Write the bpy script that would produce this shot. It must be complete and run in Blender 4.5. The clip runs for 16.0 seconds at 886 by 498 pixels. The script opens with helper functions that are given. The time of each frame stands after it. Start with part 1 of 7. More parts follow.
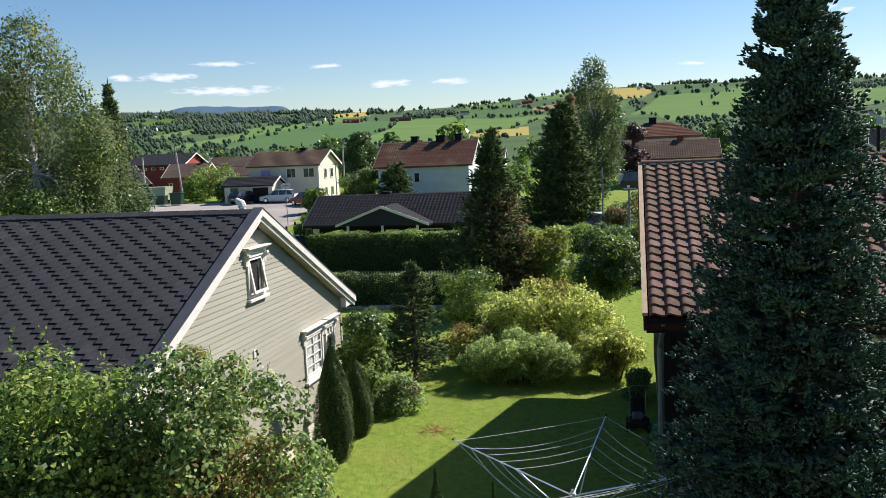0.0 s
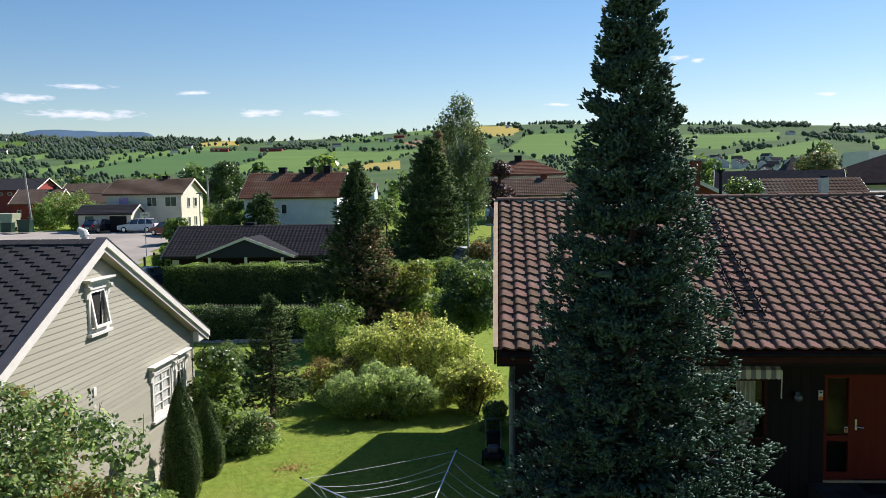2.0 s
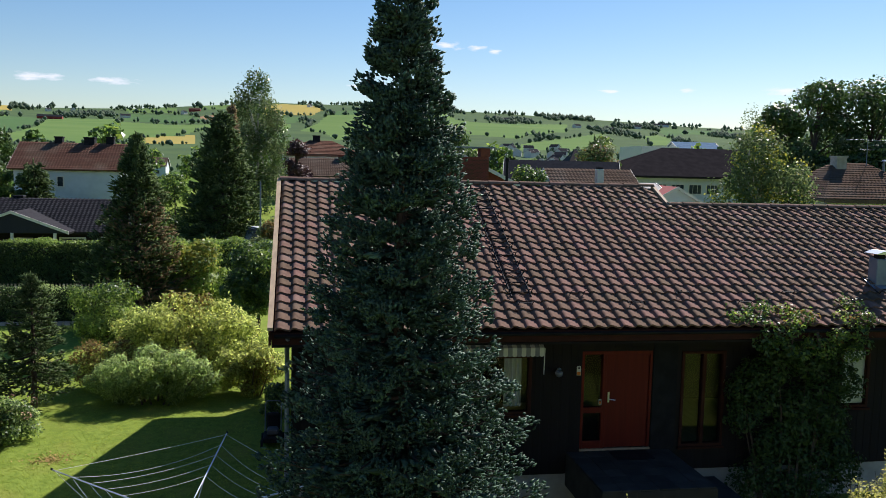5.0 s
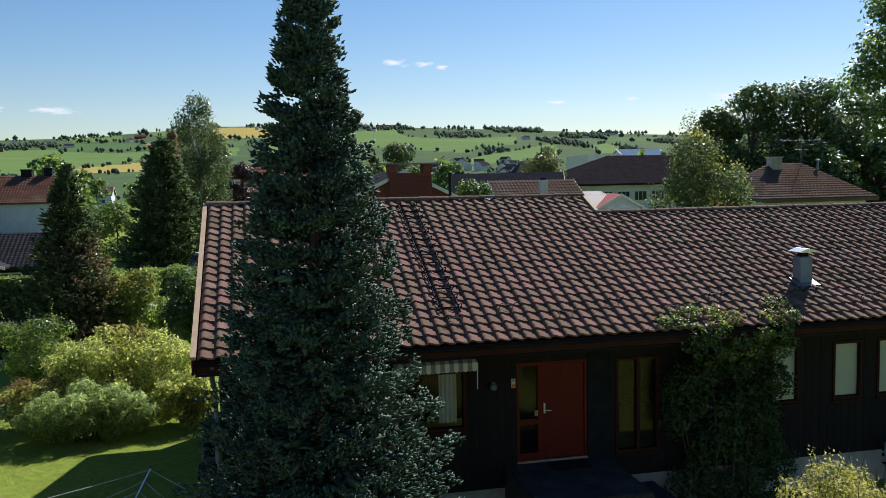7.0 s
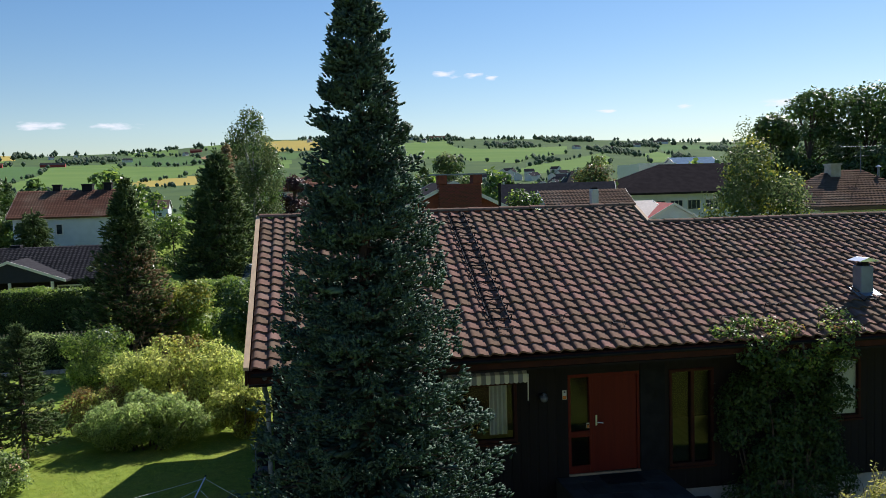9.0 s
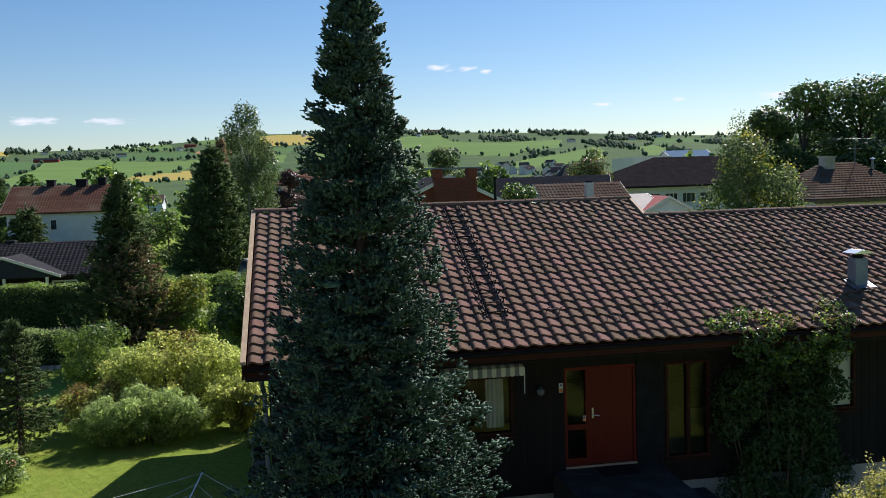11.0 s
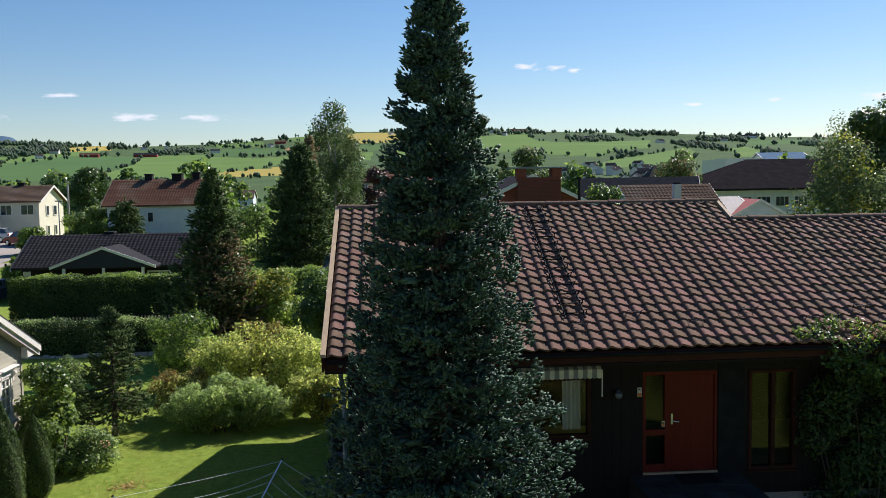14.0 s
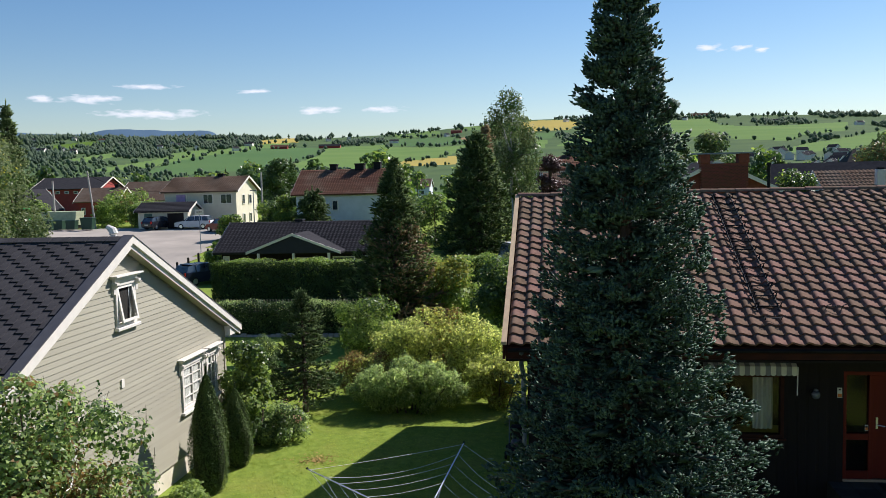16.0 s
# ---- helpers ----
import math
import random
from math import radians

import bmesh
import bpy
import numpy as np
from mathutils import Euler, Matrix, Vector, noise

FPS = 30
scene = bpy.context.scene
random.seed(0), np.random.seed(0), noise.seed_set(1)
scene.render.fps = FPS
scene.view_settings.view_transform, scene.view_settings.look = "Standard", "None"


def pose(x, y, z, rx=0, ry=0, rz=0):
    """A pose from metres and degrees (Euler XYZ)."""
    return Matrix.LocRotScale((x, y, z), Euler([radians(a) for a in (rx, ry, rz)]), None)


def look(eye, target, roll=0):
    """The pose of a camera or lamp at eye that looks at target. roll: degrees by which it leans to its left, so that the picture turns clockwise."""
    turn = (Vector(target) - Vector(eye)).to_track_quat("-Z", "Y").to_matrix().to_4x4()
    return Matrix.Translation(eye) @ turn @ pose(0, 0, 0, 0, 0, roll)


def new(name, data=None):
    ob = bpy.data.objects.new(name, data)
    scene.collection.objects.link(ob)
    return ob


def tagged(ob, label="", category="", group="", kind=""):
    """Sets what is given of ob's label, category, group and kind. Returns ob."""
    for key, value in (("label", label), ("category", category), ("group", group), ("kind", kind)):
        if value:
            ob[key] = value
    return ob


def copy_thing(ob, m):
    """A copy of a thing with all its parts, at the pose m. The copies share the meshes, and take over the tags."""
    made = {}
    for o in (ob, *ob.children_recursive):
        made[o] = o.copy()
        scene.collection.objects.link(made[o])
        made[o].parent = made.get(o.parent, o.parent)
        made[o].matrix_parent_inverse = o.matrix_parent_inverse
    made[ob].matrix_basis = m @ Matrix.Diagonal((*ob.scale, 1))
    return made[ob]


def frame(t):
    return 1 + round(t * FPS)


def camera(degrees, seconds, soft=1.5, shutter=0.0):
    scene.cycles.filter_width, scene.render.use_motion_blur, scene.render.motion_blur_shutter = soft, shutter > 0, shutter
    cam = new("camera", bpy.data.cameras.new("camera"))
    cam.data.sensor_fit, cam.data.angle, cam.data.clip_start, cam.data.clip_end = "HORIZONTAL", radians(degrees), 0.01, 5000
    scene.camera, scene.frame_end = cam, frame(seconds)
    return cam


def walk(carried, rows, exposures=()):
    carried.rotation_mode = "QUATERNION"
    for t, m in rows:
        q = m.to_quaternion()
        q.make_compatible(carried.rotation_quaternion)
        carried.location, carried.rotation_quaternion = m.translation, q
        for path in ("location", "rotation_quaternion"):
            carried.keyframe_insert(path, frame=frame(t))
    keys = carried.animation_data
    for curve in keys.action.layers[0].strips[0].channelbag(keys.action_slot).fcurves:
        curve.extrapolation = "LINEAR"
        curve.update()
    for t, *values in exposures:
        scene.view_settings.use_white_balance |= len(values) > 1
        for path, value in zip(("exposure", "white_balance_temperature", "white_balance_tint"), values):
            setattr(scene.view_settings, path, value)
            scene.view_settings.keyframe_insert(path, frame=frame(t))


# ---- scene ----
# ---------- camera ----------
cam = camera(55.3, 16.0, soft=0.65)
PATH = [
    (0, (0.511, 2.280, 5.902), (0.0709, 4.2173, 5.6750), -2.33),
    (0.5, (0.515, 2.303, 5.902), (0.1937, 4.2655, 5.6890), -2.44),
    (1, (0.560, 2.302, 5.916), (0.2870, 4.2739, 5.7277), -2.44),
    (1.5, (0.685, 2.336, 5.915), (0.4618, 4.3174, 5.7545), -1.31),
    (2, (0.814, 2.353, 5.907), (0.6760, 4.3422, 5.7492), -0.89),
    (2.5, (0.898, 2.299, 5.895), (0.8592, 4.2931, 5.7509), -0.86),
    (3, (0.933, 2.265, 5.905), (1.0058, 4.2576, 5.7519), 0.43),
    (3.5, (0.900, 2.415, 5.889), (1.1261, 4.3922, 5.6863), 1.50),
    (3.7, (0.909, 2.414, 5.890), (1.2021, 4.3792, 5.6635), 1.29),
    (5.8, (1.497, 2.307, 5.899), (1.8666, 4.2670, 5.7579), 1.30),
    (6, (1.561, 2.367, 5.896), (1.9600, 4.3223, 5.7686), 1.13),
    (6.5, (1.686, 2.388, 5.895), (2.1073, 4.3387, 5.7603), -0.23),
    (7, (1.807, 2.346, 5.914), (2.2414, 4.2913, 5.7517), -1.12),
    (7.5, (1.860, 2.353, 5.922), (2.2487, 4.3081, 5.7617), -1.58),
    (8, (1.853, 2.363, 5.928), (2.1981, 4.3266, 5.7674), -1.69),
    (8.5, (1.825, 2.338, 5.922), (2.1488, 4.3064, 5.7767), -1.54),
    (8.7, (1.822, 2.340, 5.921), (2.1402, 4.3095, 5.7871), -1.63),
    (11, (1.800, 2.335, 5.921), (2.1293, 4.3016, 5.7717), -1.85),
    (11.5, (1.809, 2.338, 5.920), (2.1241, 4.3076, 5.7729), -2.04),
    (12, (1.812, 2.342, 5.921), (2.1109, 4.3148, 5.7790), -2.10),
    (12.5, (1.805, 2.328, 5.926), (2.0961, 4.3024, 5.7891), -2.05),
    (13, (1.803, 2.339, 5.923), (2.0911, 4.3139, 5.7904), -1.83),
    (13.5, (1.823, 2.314, 5.926), (2.0636, 4.2948, 5.7877), -1.49),
    (14, (1.869, 2.272, 5.917), (2.0032, 4.2616, 5.7699), -0.97),
    (14.5, (1.884, 2.308, 5.920), (1.8984, 4.3015, 5.7665), -0.72),
    (15, (1.881, 2.306, 5.922), (1.7768, 4.2974, 5.7685), -0.57),
    (15.5, (1.825, 2.290, 5.916), (1.6216, 4.2733, 5.7624), -0.91),
    (16, (1.720, 2.270, 5.918), (1.4460, 4.2442, 5.7514), -1.41),
]

EXPOSURES = [(0, 0.84, 6200, 18), (1.5, 0.79, 6200, 18), (3.5, 0.69, 6200, 18), (6.0, 0.72, 6200, 18), (6.5, 0.52, 6200, 18), (7.2, 0.66, 6200, 18), (14, 0.66, 6200, 18), (16, 0.7, 6200, 18)]
walk(cam, [(t, look(eye, target, roll)) for t, eye, target, roll in PATH], EXPOSURES)

# ---------- daylight ----------
SUN_AZ, SUN_EL = radians(43.5), radians(40.3)   # clockwise from +y
world = bpy.data.worlds.new("sky")
scene.world = world
world.use_nodes = True
wn, wl = world.node_tree.nodes, world.node_tree.links
sky = wn.new("ShaderNodeTexSky")
sky.sky_type, sky.sun_disc = "NISHITA", False
sky.sun_elevation, sky.sun_rotation = SUN_EL, SUN_AZ
sky.air_density, sky.dust_density, sky.ozone_density = 1.1, 0.15, 2.6
wn["Background"].inputs[1].default_value = 0.063
# small fair-weather clouds: bearing, height and half sizes in degrees
CLOUDS = [(-26.6, 4.5, 3.2, 0.3), (-30.0, 5.4, 1.9, 0.28), (-26.6, 6.2, 1.8, 0.17), (-20.1, 5.95, 1.1, 0.15), (-15.9, 4.7, 1.5, 0.26), (-11.7, 4.7, 1.3, 0.22),
          (-32.9, 5.4, 0.8, 0.2), (3.8, 5.0, 0.8, 0.12), (9.7, 7.8, 0.85, 0.26), (11.6, 7.65, 0.55, 0.2), (12.7, 7.5, 0.42, 0.2), (31.1, 5.0, 1.1, 0.25), (20.3, 5.0, 0.6, 0.12), (25.3, 5.05, 0.6, 0.12)]
def sky_node(kind, op=None, *ins):
    x = wn.new(kind)
    if op:
        x.operation = op
    for i, v in enumerate(ins):
        if hasattr(v, "node"):
            wl.new(v, x.inputs[i])
        else:
            x.inputs[i].default_value = v
    return x
sep = sky_node("ShaderNodeSeparateXYZ", None, wn.new("ShaderNodeTexCoord").outputs["Generated"])
bearing = sky_node("ShaderNodeMath", "ARCTAN2", sep.outputs[0], sep.outputs[1])
height = sky_node("ShaderNodeMath", "ARCSINE", sep.outputs[2])
dome = sky_node("ShaderNodeCombineXYZ", None, bearing.outputs[0], height.outputs[0])
deg = sky_node("ShaderNodeVectorMath", "SCALE", dome.outputs[0])
deg.inputs["Scale"].default_value = math.degrees(1)
near_c = None
for ca, ce, cw, ch in CLOUDS:
    d = sky_node("ShaderNodeVectorMath", "SUBTRACT", deg.outputs[0], (ca, ce, 0))
    d = sky_node("ShaderNodeVectorMath", "MULTIPLY", d.outputs[0], (1 / cw, 1 / ch, 0))
    d = sky_node("ShaderNodeVectorMath", "LENGTH", d.outputs[0])
    near_c = d.outputs["Value"] if near_c is None else sky_node("ShaderNodeMath", "MINIMUM", near_c, d.outputs["Value"]).outputs[0]
puff = wn.new("ShaderNodeTexNoise")
puff.inputs["Scale"].default_value, puff.inputs["Detail"].default_value = 1.5, 7.0
stretch_c = sky_node("ShaderNodeVectorMath", "MULTIPLY", deg.outputs[0], (0.7, 2.6, 1.0))
wl.new(stretch_c.outputs[0], puff.inputs["Vector"])
edge = sky_node("ShaderNodeMath", "MULTIPLY_ADD", puff.outputs["Fac"], 2.6, near_c)
fac = wn.new("ShaderNodeMapRange")
wl.new(edge.outputs[0], fac.inputs["Value"])
for k, v in (("From Min", 2.35), ("From Max", 1.5), ("To Min", 0.0), ("To Max", 0.85)):
    fac.inputs[k].default_value = v
cloudy = wn.new("ShaderNodeMix")
cloudy.data_type = "RGBA"
wl.new(fac.outputs[0], cloudy.inputs[0])
deep = wn.new("ShaderNodeHueSaturation")
deep.inputs["Saturation"].default_value = 1.25
wl.new(sky.outputs[0], deep.inputs["Color"])
wl.new(deep.outputs[0], cloudy.inputs[6])
cloudy.inputs[7].default_value = (9.5, 9.8, 10.2, 1)
wl.new(cloudy.outputs[2], wn["Background"].inputs[0])
sun = new("sun", bpy.data.lights.new("sun", "SUN"))
sun.data.energy, sun.data.angle, sun.data.color = 5.0, radians(0.55), (1.0, 0.94, 0.84)
to_sun = Vector((math.sin(SUN_AZ) * math.cos(SUN_EL), math.cos(SUN_AZ) * math.cos(SUN_EL), math.sin(SUN_EL)))
sun.matrix_world = look(to_sun * 60, (0, 0, 0))

# ---------- materials ----------
def mat(name, c1, c2=None, scale=4.0, rough=0.8, bump=0.15, bscale=60.0, metal=0.0, spec=0.4, stain=None,
        stain_scale=0.7, stain_amount=0.5, rand=0.0, island=0.0, transl=0.0, stretch=(1, 1, 1), noise2=None):
    """A surface: two colours mixed by noise, stains at a larger scale, fine relief, variation by piece."""
    m = bpy.data.materials.new(name)
    m.use_nodes = True
    n, l = m.node_tree.nodes, m.node_tree.links
    b = n["Principled BSDF"]
    b.inputs["Roughness"].default_value, b.inputs["Metallic"].default_value = rough, metal
    b.inputs["Specular IOR Level"].default_value = spec
    co = n.new("ShaderNodeTexCoord")
    mp = n.new("ShaderNodeMapping")
    mp.inputs["Scale"].default_value = stretch
    l.new(co.outputs["Object"], mp.inputs[0])
    def tex(sc, det=4.0):
        t = n.new("ShaderNodeTexNoise")
        t.inputs["Scale"].default_value, t.inputs["Detail"].default_value = sc, det
        l.new(mp.outputs[0], t.inputs["Vector"])
        return t
    def ramp(src, lo, hi):
        r = n.new("ShaderNodeMapRange")
        r.inputs["From Min"].default_value, r.inputs["From Max"].default_value = lo, hi
        l.new(src, r.inputs["Value"])
        return r.outputs[0]
    def mix(fac, a, c):
        x = n.new("ShaderNodeMix")
        x.data_type = "RGBA"
        l.new(fac, x.inputs[0]) if hasattr(fac, "node") else None
        if not hasattr(fac, "node"):
            x.inputs[0].default_value = fac
        for k, v in ((6, a), (7, c)):
            if hasattr(v, "node"):
                l.new(v, x.inputs[k])
            else:
                x.inputs[k].default_value = (*v, 1)
        return x.outputs[2]
    c2 = c2 or tuple(v * 0.8 for v in c1)
    col = mix(ramp(tex(scale).outputs["Fac"], 0.35, 0.65), c1, c2)
    if stain:
        t = tex(stain_scale, 6.0)
        x = n.new("ShaderNodeMath")
        x.operation, x.use_clamp = "MULTIPLY", True
        l.new(ramp(t.outputs["Fac"], 0.48, 0.68), x.inputs[0])
        x.inputs[1].default_value = stain_amount
        col = mix(x.outputs[0], col, stain)
    for amount, node, out in ((rand, "ShaderNodeObjectInfo", "Random"), (island, "ShaderNodeNewGeometry", "Random Per Island")):
        if amount:
            g = n.new(node)
            h = n.new("ShaderNodeHueSaturation")
            r = n.new("ShaderNodeMapRange")
            r.inputs["To Min"].default_value, r.inputs["To Max"].default_value = 1 - amount, 1 + amount
            l.new(g.outputs[out], r.inputs["Value"])
            l.new(r.outputs[0], h.inputs["Value"])
            l.new(col, h.inputs["Color"])
            if amount > 0.2:
                r2 = n.new("ShaderNodeMapRange")
                r2.inputs["To Min"].default_value, r2.inputs["To Max"].default_value = 0.52, 0.48
                l.new(g.outputs[out], r2.inputs["Value"])
                l.new(r2.outputs[0], h.inputs["Hue"])
            col = h.outputs[0]
    l.new(col, b.inputs["Base Color"])
    if bump:
        t = tex(bscale, 3.0)
        bp = n.new("ShaderNodeBump")
        bp.inputs["Strength"].default_value, bp.inputs["Distance"].default_value = bump, 0.12 / bscale
        l.new(t.outputs["Fac"], bp.inputs["Height"])
        l.new(bp.outputs[0], b.inputs["Normal"])
    if transl:
        tr = n.new("ShaderNodeBsdfTranslucent")
        sc = n.new("ShaderNodeHueSaturation")
        sc.inputs["Value"].default_value, sc.inputs["Saturation"].default_value = 1.3, 1.1
        l.new(col, sc.inputs["Color"])
        l.new(sc.outputs[0], tr.inputs["Color"])
        ms = n.new("ShaderNodeMixShader")
        ms.inputs[0].default_value = transl
        l.new(b.outputs[0], ms.inputs[1])
        l.new(tr.outputs[0], ms.inputs[2])
        l.new(ms.outputs[0], n["Material Output"].inputs[0])
    return m


def glass_mat(name, ior=1.7, rough=0.03):
    """A window pane over a dark room: part mirror, part clear."""
    m = bpy.data.materials.new(name)
    m.use_nodes = True
    n, l = m.node_tree.nodes, m.node_tree.links
    gl, tp, ms, fr = (n.new("ShaderNodeBsdf" + k) if k[0] != "_" else None for k in ("Glossy", "Transparent", "_", "_"))
    ms, fr = n.new("ShaderNodeMixShader"), n.new("ShaderNodeFresnel")
    fr.inputs[0].default_value = ior
    gl.inputs["Roughness"].default_value = rough
    tp.inputs[0].default_value = (0.75, 0.8, 0.8, 1)
    l.new(fr.outputs[0], ms.inputs[0])
    l.new(tp.outputs[0], ms.inputs[1])
    l.new(gl.outputs[0], ms.inputs[2])
    l.new(ms.outputs[0], n["Material Output"].inputs[0])
    return m


M = {
    "lawn": mat("lawn", (0.2, 0.27, 0.05), (0.135, 0.195, 0.034), 5.0, 0.95, 0.5, 60, stain=(0.24, 0.24, 0.06), stain_scale=0.8, stain_amount=0.5, spec=0.02),
    "grass": mat("grass_blades", (0.2, 0.27, 0.046), (0.24, 0.29, 0.055), 0.5, 0.8, 0, island=0.35, transl=0.5, spec=0.1),
    "meadow": mat("meadow", (0.07, 0.13, 0.02), (0.1, 0.16, 0.03), 0.05, 0.95, 0.2, 2, spec=0.02),
    # green_field, dark_field, wooded_pasture: greens dulled, a little haze in the colour
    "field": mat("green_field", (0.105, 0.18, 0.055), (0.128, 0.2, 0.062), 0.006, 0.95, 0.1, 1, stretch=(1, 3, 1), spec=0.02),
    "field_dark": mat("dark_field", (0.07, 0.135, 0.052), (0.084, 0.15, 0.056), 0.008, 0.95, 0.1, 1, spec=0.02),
    "wheat": mat("ripe_field", (0.36, 0.29, 0.08), (0.32, 0.27, 0.08), 0.01, 0.95, 0.1, 1, spec=0.02),
    "soil": mat("bare_field", (0.3, 0.18, 0.1), (0.26, 0.17, 0.1), 0.01, 0.95, 0.1, 1, spec=0.02),
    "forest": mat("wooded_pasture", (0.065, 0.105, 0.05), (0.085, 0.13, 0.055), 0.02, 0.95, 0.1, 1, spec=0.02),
    "asphalt": mat("asphalt", (0.37, 0.335, 0.29), (0.3, 0.275, 0.24), 0.3, 0.9, 0.3, 50, stain=(0.19, 0.18, 0.16), stain_scale=0.08, spec=0.02),
    "tile": mat("roof_tile", (0.172, 0.11, 0.08), (0.12, 0.076, 0.056), 7, 0.9, 0.35, 90, rand=0.24, island=0.24, stain=(0.2, 0.16, 0.125), stain_scale=2.2, stain_amount=0.45, spec=0.04),
    "tile_far": mat("clay_roof", (0.16, 0.085, 0.06), (0.125, 0.072, 0.052), 3, 0.9, 0.3, 30, island=0.2, stain=(0.22, 0.18, 0.13), stain_scale=0.5, spec=0.0),
    "shingle": mat("asphalt_shingle", (0.06, 0.059, 0.062), (0.044, 0.043, 0.046), 30, 0.9, 0.4, 220, island=0.08, rand=0.08, stain=(0.1, 0.098, 0.095), stain_scale=3, stain_amount=0.4, spec=0.0),
    # near-black strips: shade painted along the edges of the shingle tabs
    "shingle_edge_shade": mat("shingle_painted_shade", (0.014, 0.014, 0.016), (0.01, 0.01, 0.012), 20, 0.95, 0.3, 200, spec=0.0),
    "siding": mat("grey_paint", (0.325, 0.312, 0.24), (0.298, 0.286, 0.22), 3, 0.75, 0.1, 70, rand=0.05, stretch=(1, 0.15, 1)),
    "white": mat("white_paint", (0.66, 0.635, 0.57), (0.6, 0.58, 0.52), 5, 0.5, 0.05, 60),
    "dark_wood": mat("dark_stain", (0.014, 0.011, 0.011), (0.018, 0.014, 0.014), 3, 0.7, 0.1, 40, stretch=(1, 1, 0.2), rand=0.1, spec=0.15),
    "red_brown": mat("red_brown_trim", (0.055, 0.02, 0.014), (0.04, 0.016, 0.012), 5, 0.75, 0.1, 50, spec=0.08),
    "raw_wood": mat("weathered_wood", (0.44, 0.33, 0.2), (0.34, 0.25, 0.16), 3, 0.8, 0.3, 40, stretch=(4, 0.4, 4)),
    "red_door": mat("red_paint", (0.135, 0.018, 0.011), (0.11, 0.015, 0.01), 3, 0.5, 0.08, 50, spec=0.12, stretch=(4, 1, 0.3)),
    "concrete": mat("concrete", (0.42, 0.4, 0.36), (0.34, 0.32, 0.29), 5, 0.85, 0.3, 60, stain=(0.25, 0.24, 0.2), stain_scale=1.2),
    "metal": mat("zinc", (0.2, 0.24, 0.28), (0.15, 0.18, 0.22), 4, 0.55, 0.08, 40, metal=0.4),
    "alu": mat("aluminium", (0.75, 0.76, 0.77), (0.65, 0.66, 0.67), 4, 0.3, 0.03, 40, metal=0.9),
    "line": mat("white_line", (0.75, 0.75, 0.73), (0.7, 0.7, 0.68), 4, 0.5, 0),
    "black": mat("black_paint", (0.012, 0.012, 0.014), (0.02, 0.02, 0.022), 4, 0.7, 0.05, 40, spec=0.1),
    "bark": mat("bark", (0.1, 0.07, 0.05), (0.06, 0.045, 0.035), 8, 0.9, 0.8, 30, stretch=(1, 1, 0.25)),
    "needle": mat("blue_needles", (0.09, 0.152, 0.104), (0.048, 0.09, 0.062), 2.5, 0.55, 0, island=0.5, transl=0.22, spec=0.16),
    "needle_green": mat("green_needles", (0.14, 0.2, 0.075), (0.09, 0.14, 0.055), 1.2, 0.6, 0, island=0.4, transl=0.5, spec=0.15),
    "needle_dead": mat("dead_needles", (0.31, 0.24, 0.13), (0.22, 0.17, 0.095), 1.2, 0.8, 0, spec=0.05, island=0.3, transl=0.35),
    "leaf": mat("leaf", (0.24, 0.33, 0.08), (0.14, 0.215, 0.05), 0.8, 0.45, 0, island=0.4, transl=0.5, spec=0.35),
    "leaf_dark": mat("dark_leaf", (0.075, 0.13, 0.034), (0.052, 0.098, 0.026), 0.8, 0.42, 0, island=0.3, transl=0.35, spec=0.45),
    "leaf_yellow": mat("yellow_leaf", (0.31, 0.31, 0.075), (0.24, 0.26, 0.06), 0.7, 0.6, 0, island=0.35, transl=0.5, spec=0.2),
    "leaf_grey": mat("silvery_leaf", (0.35, 0.45, 0.18), (0.24, 0.33, 0.12), 0.7, 0.5, 0, island=0.45, transl=0.6, spec=0.2),
    "leaf_pale": mat("pale_leaf", (0.44, 0.48, 0.16), (0.31, 0.37, 0.115), 0.6, 0.55, 0, island=0.45, transl=0.66, spec=0.2),
    "leaf_brown": mat("brownish_leaf", (0.23, 0.165, 0.06), (0.17, 0.125, 0.05), 0.9, 0.6, 0, island=0.28, transl=0.45, spec=0.2),
    "birch_leaf": mat("birch_leaf", (0.15, 0.19, 0.085), (0.105, 0.145, 0.062), 0.5, 0.6, 0, island=0.28, transl=0.45, spec=0.2),
    "thuja": mat("thuja", (0.05, 0.09, 0.022), (0.07, 0.115, 0.028), 2, 0.6, 0, island=0.35, transl=0.15, spec=0.2),
    # leaves of shaded hedge faces and wall creeper, with the shade in the colour
    "shaded_leaf": mat("shaded_leaf", (0.05, 0.085, 0.022), (0.036, 0.066, 0.017), 0.8, 0.5, 0, island=0.35, transl=0.12, spec=0.25),
    # near-black filling for hedges and thujas: their inner shade put into colour
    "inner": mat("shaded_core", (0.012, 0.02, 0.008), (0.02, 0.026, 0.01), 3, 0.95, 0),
    # paler, bluer green than near leaves: some distance haze mixed into the colour
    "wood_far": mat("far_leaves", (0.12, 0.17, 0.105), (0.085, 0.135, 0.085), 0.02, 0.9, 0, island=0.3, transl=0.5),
    # blue stands for the haze in front of the ridge
    "hazy_hill": mat("far_ridge", (0.12, 0.21, 0.3), (0.1, 0.18, 0.27), 0.002, 1.0, 0),
    "glass": glass_mat("window_glass", 1.5),
    # near-black: the dimness of the rooms is put into this colour
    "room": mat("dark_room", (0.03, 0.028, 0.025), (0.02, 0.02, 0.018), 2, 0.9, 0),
    "curtain": mat("curtain", (0.7, 0.7, 0.66), (0.6, 0.6, 0.56), 3, 0.9, 0.1, 20),
}


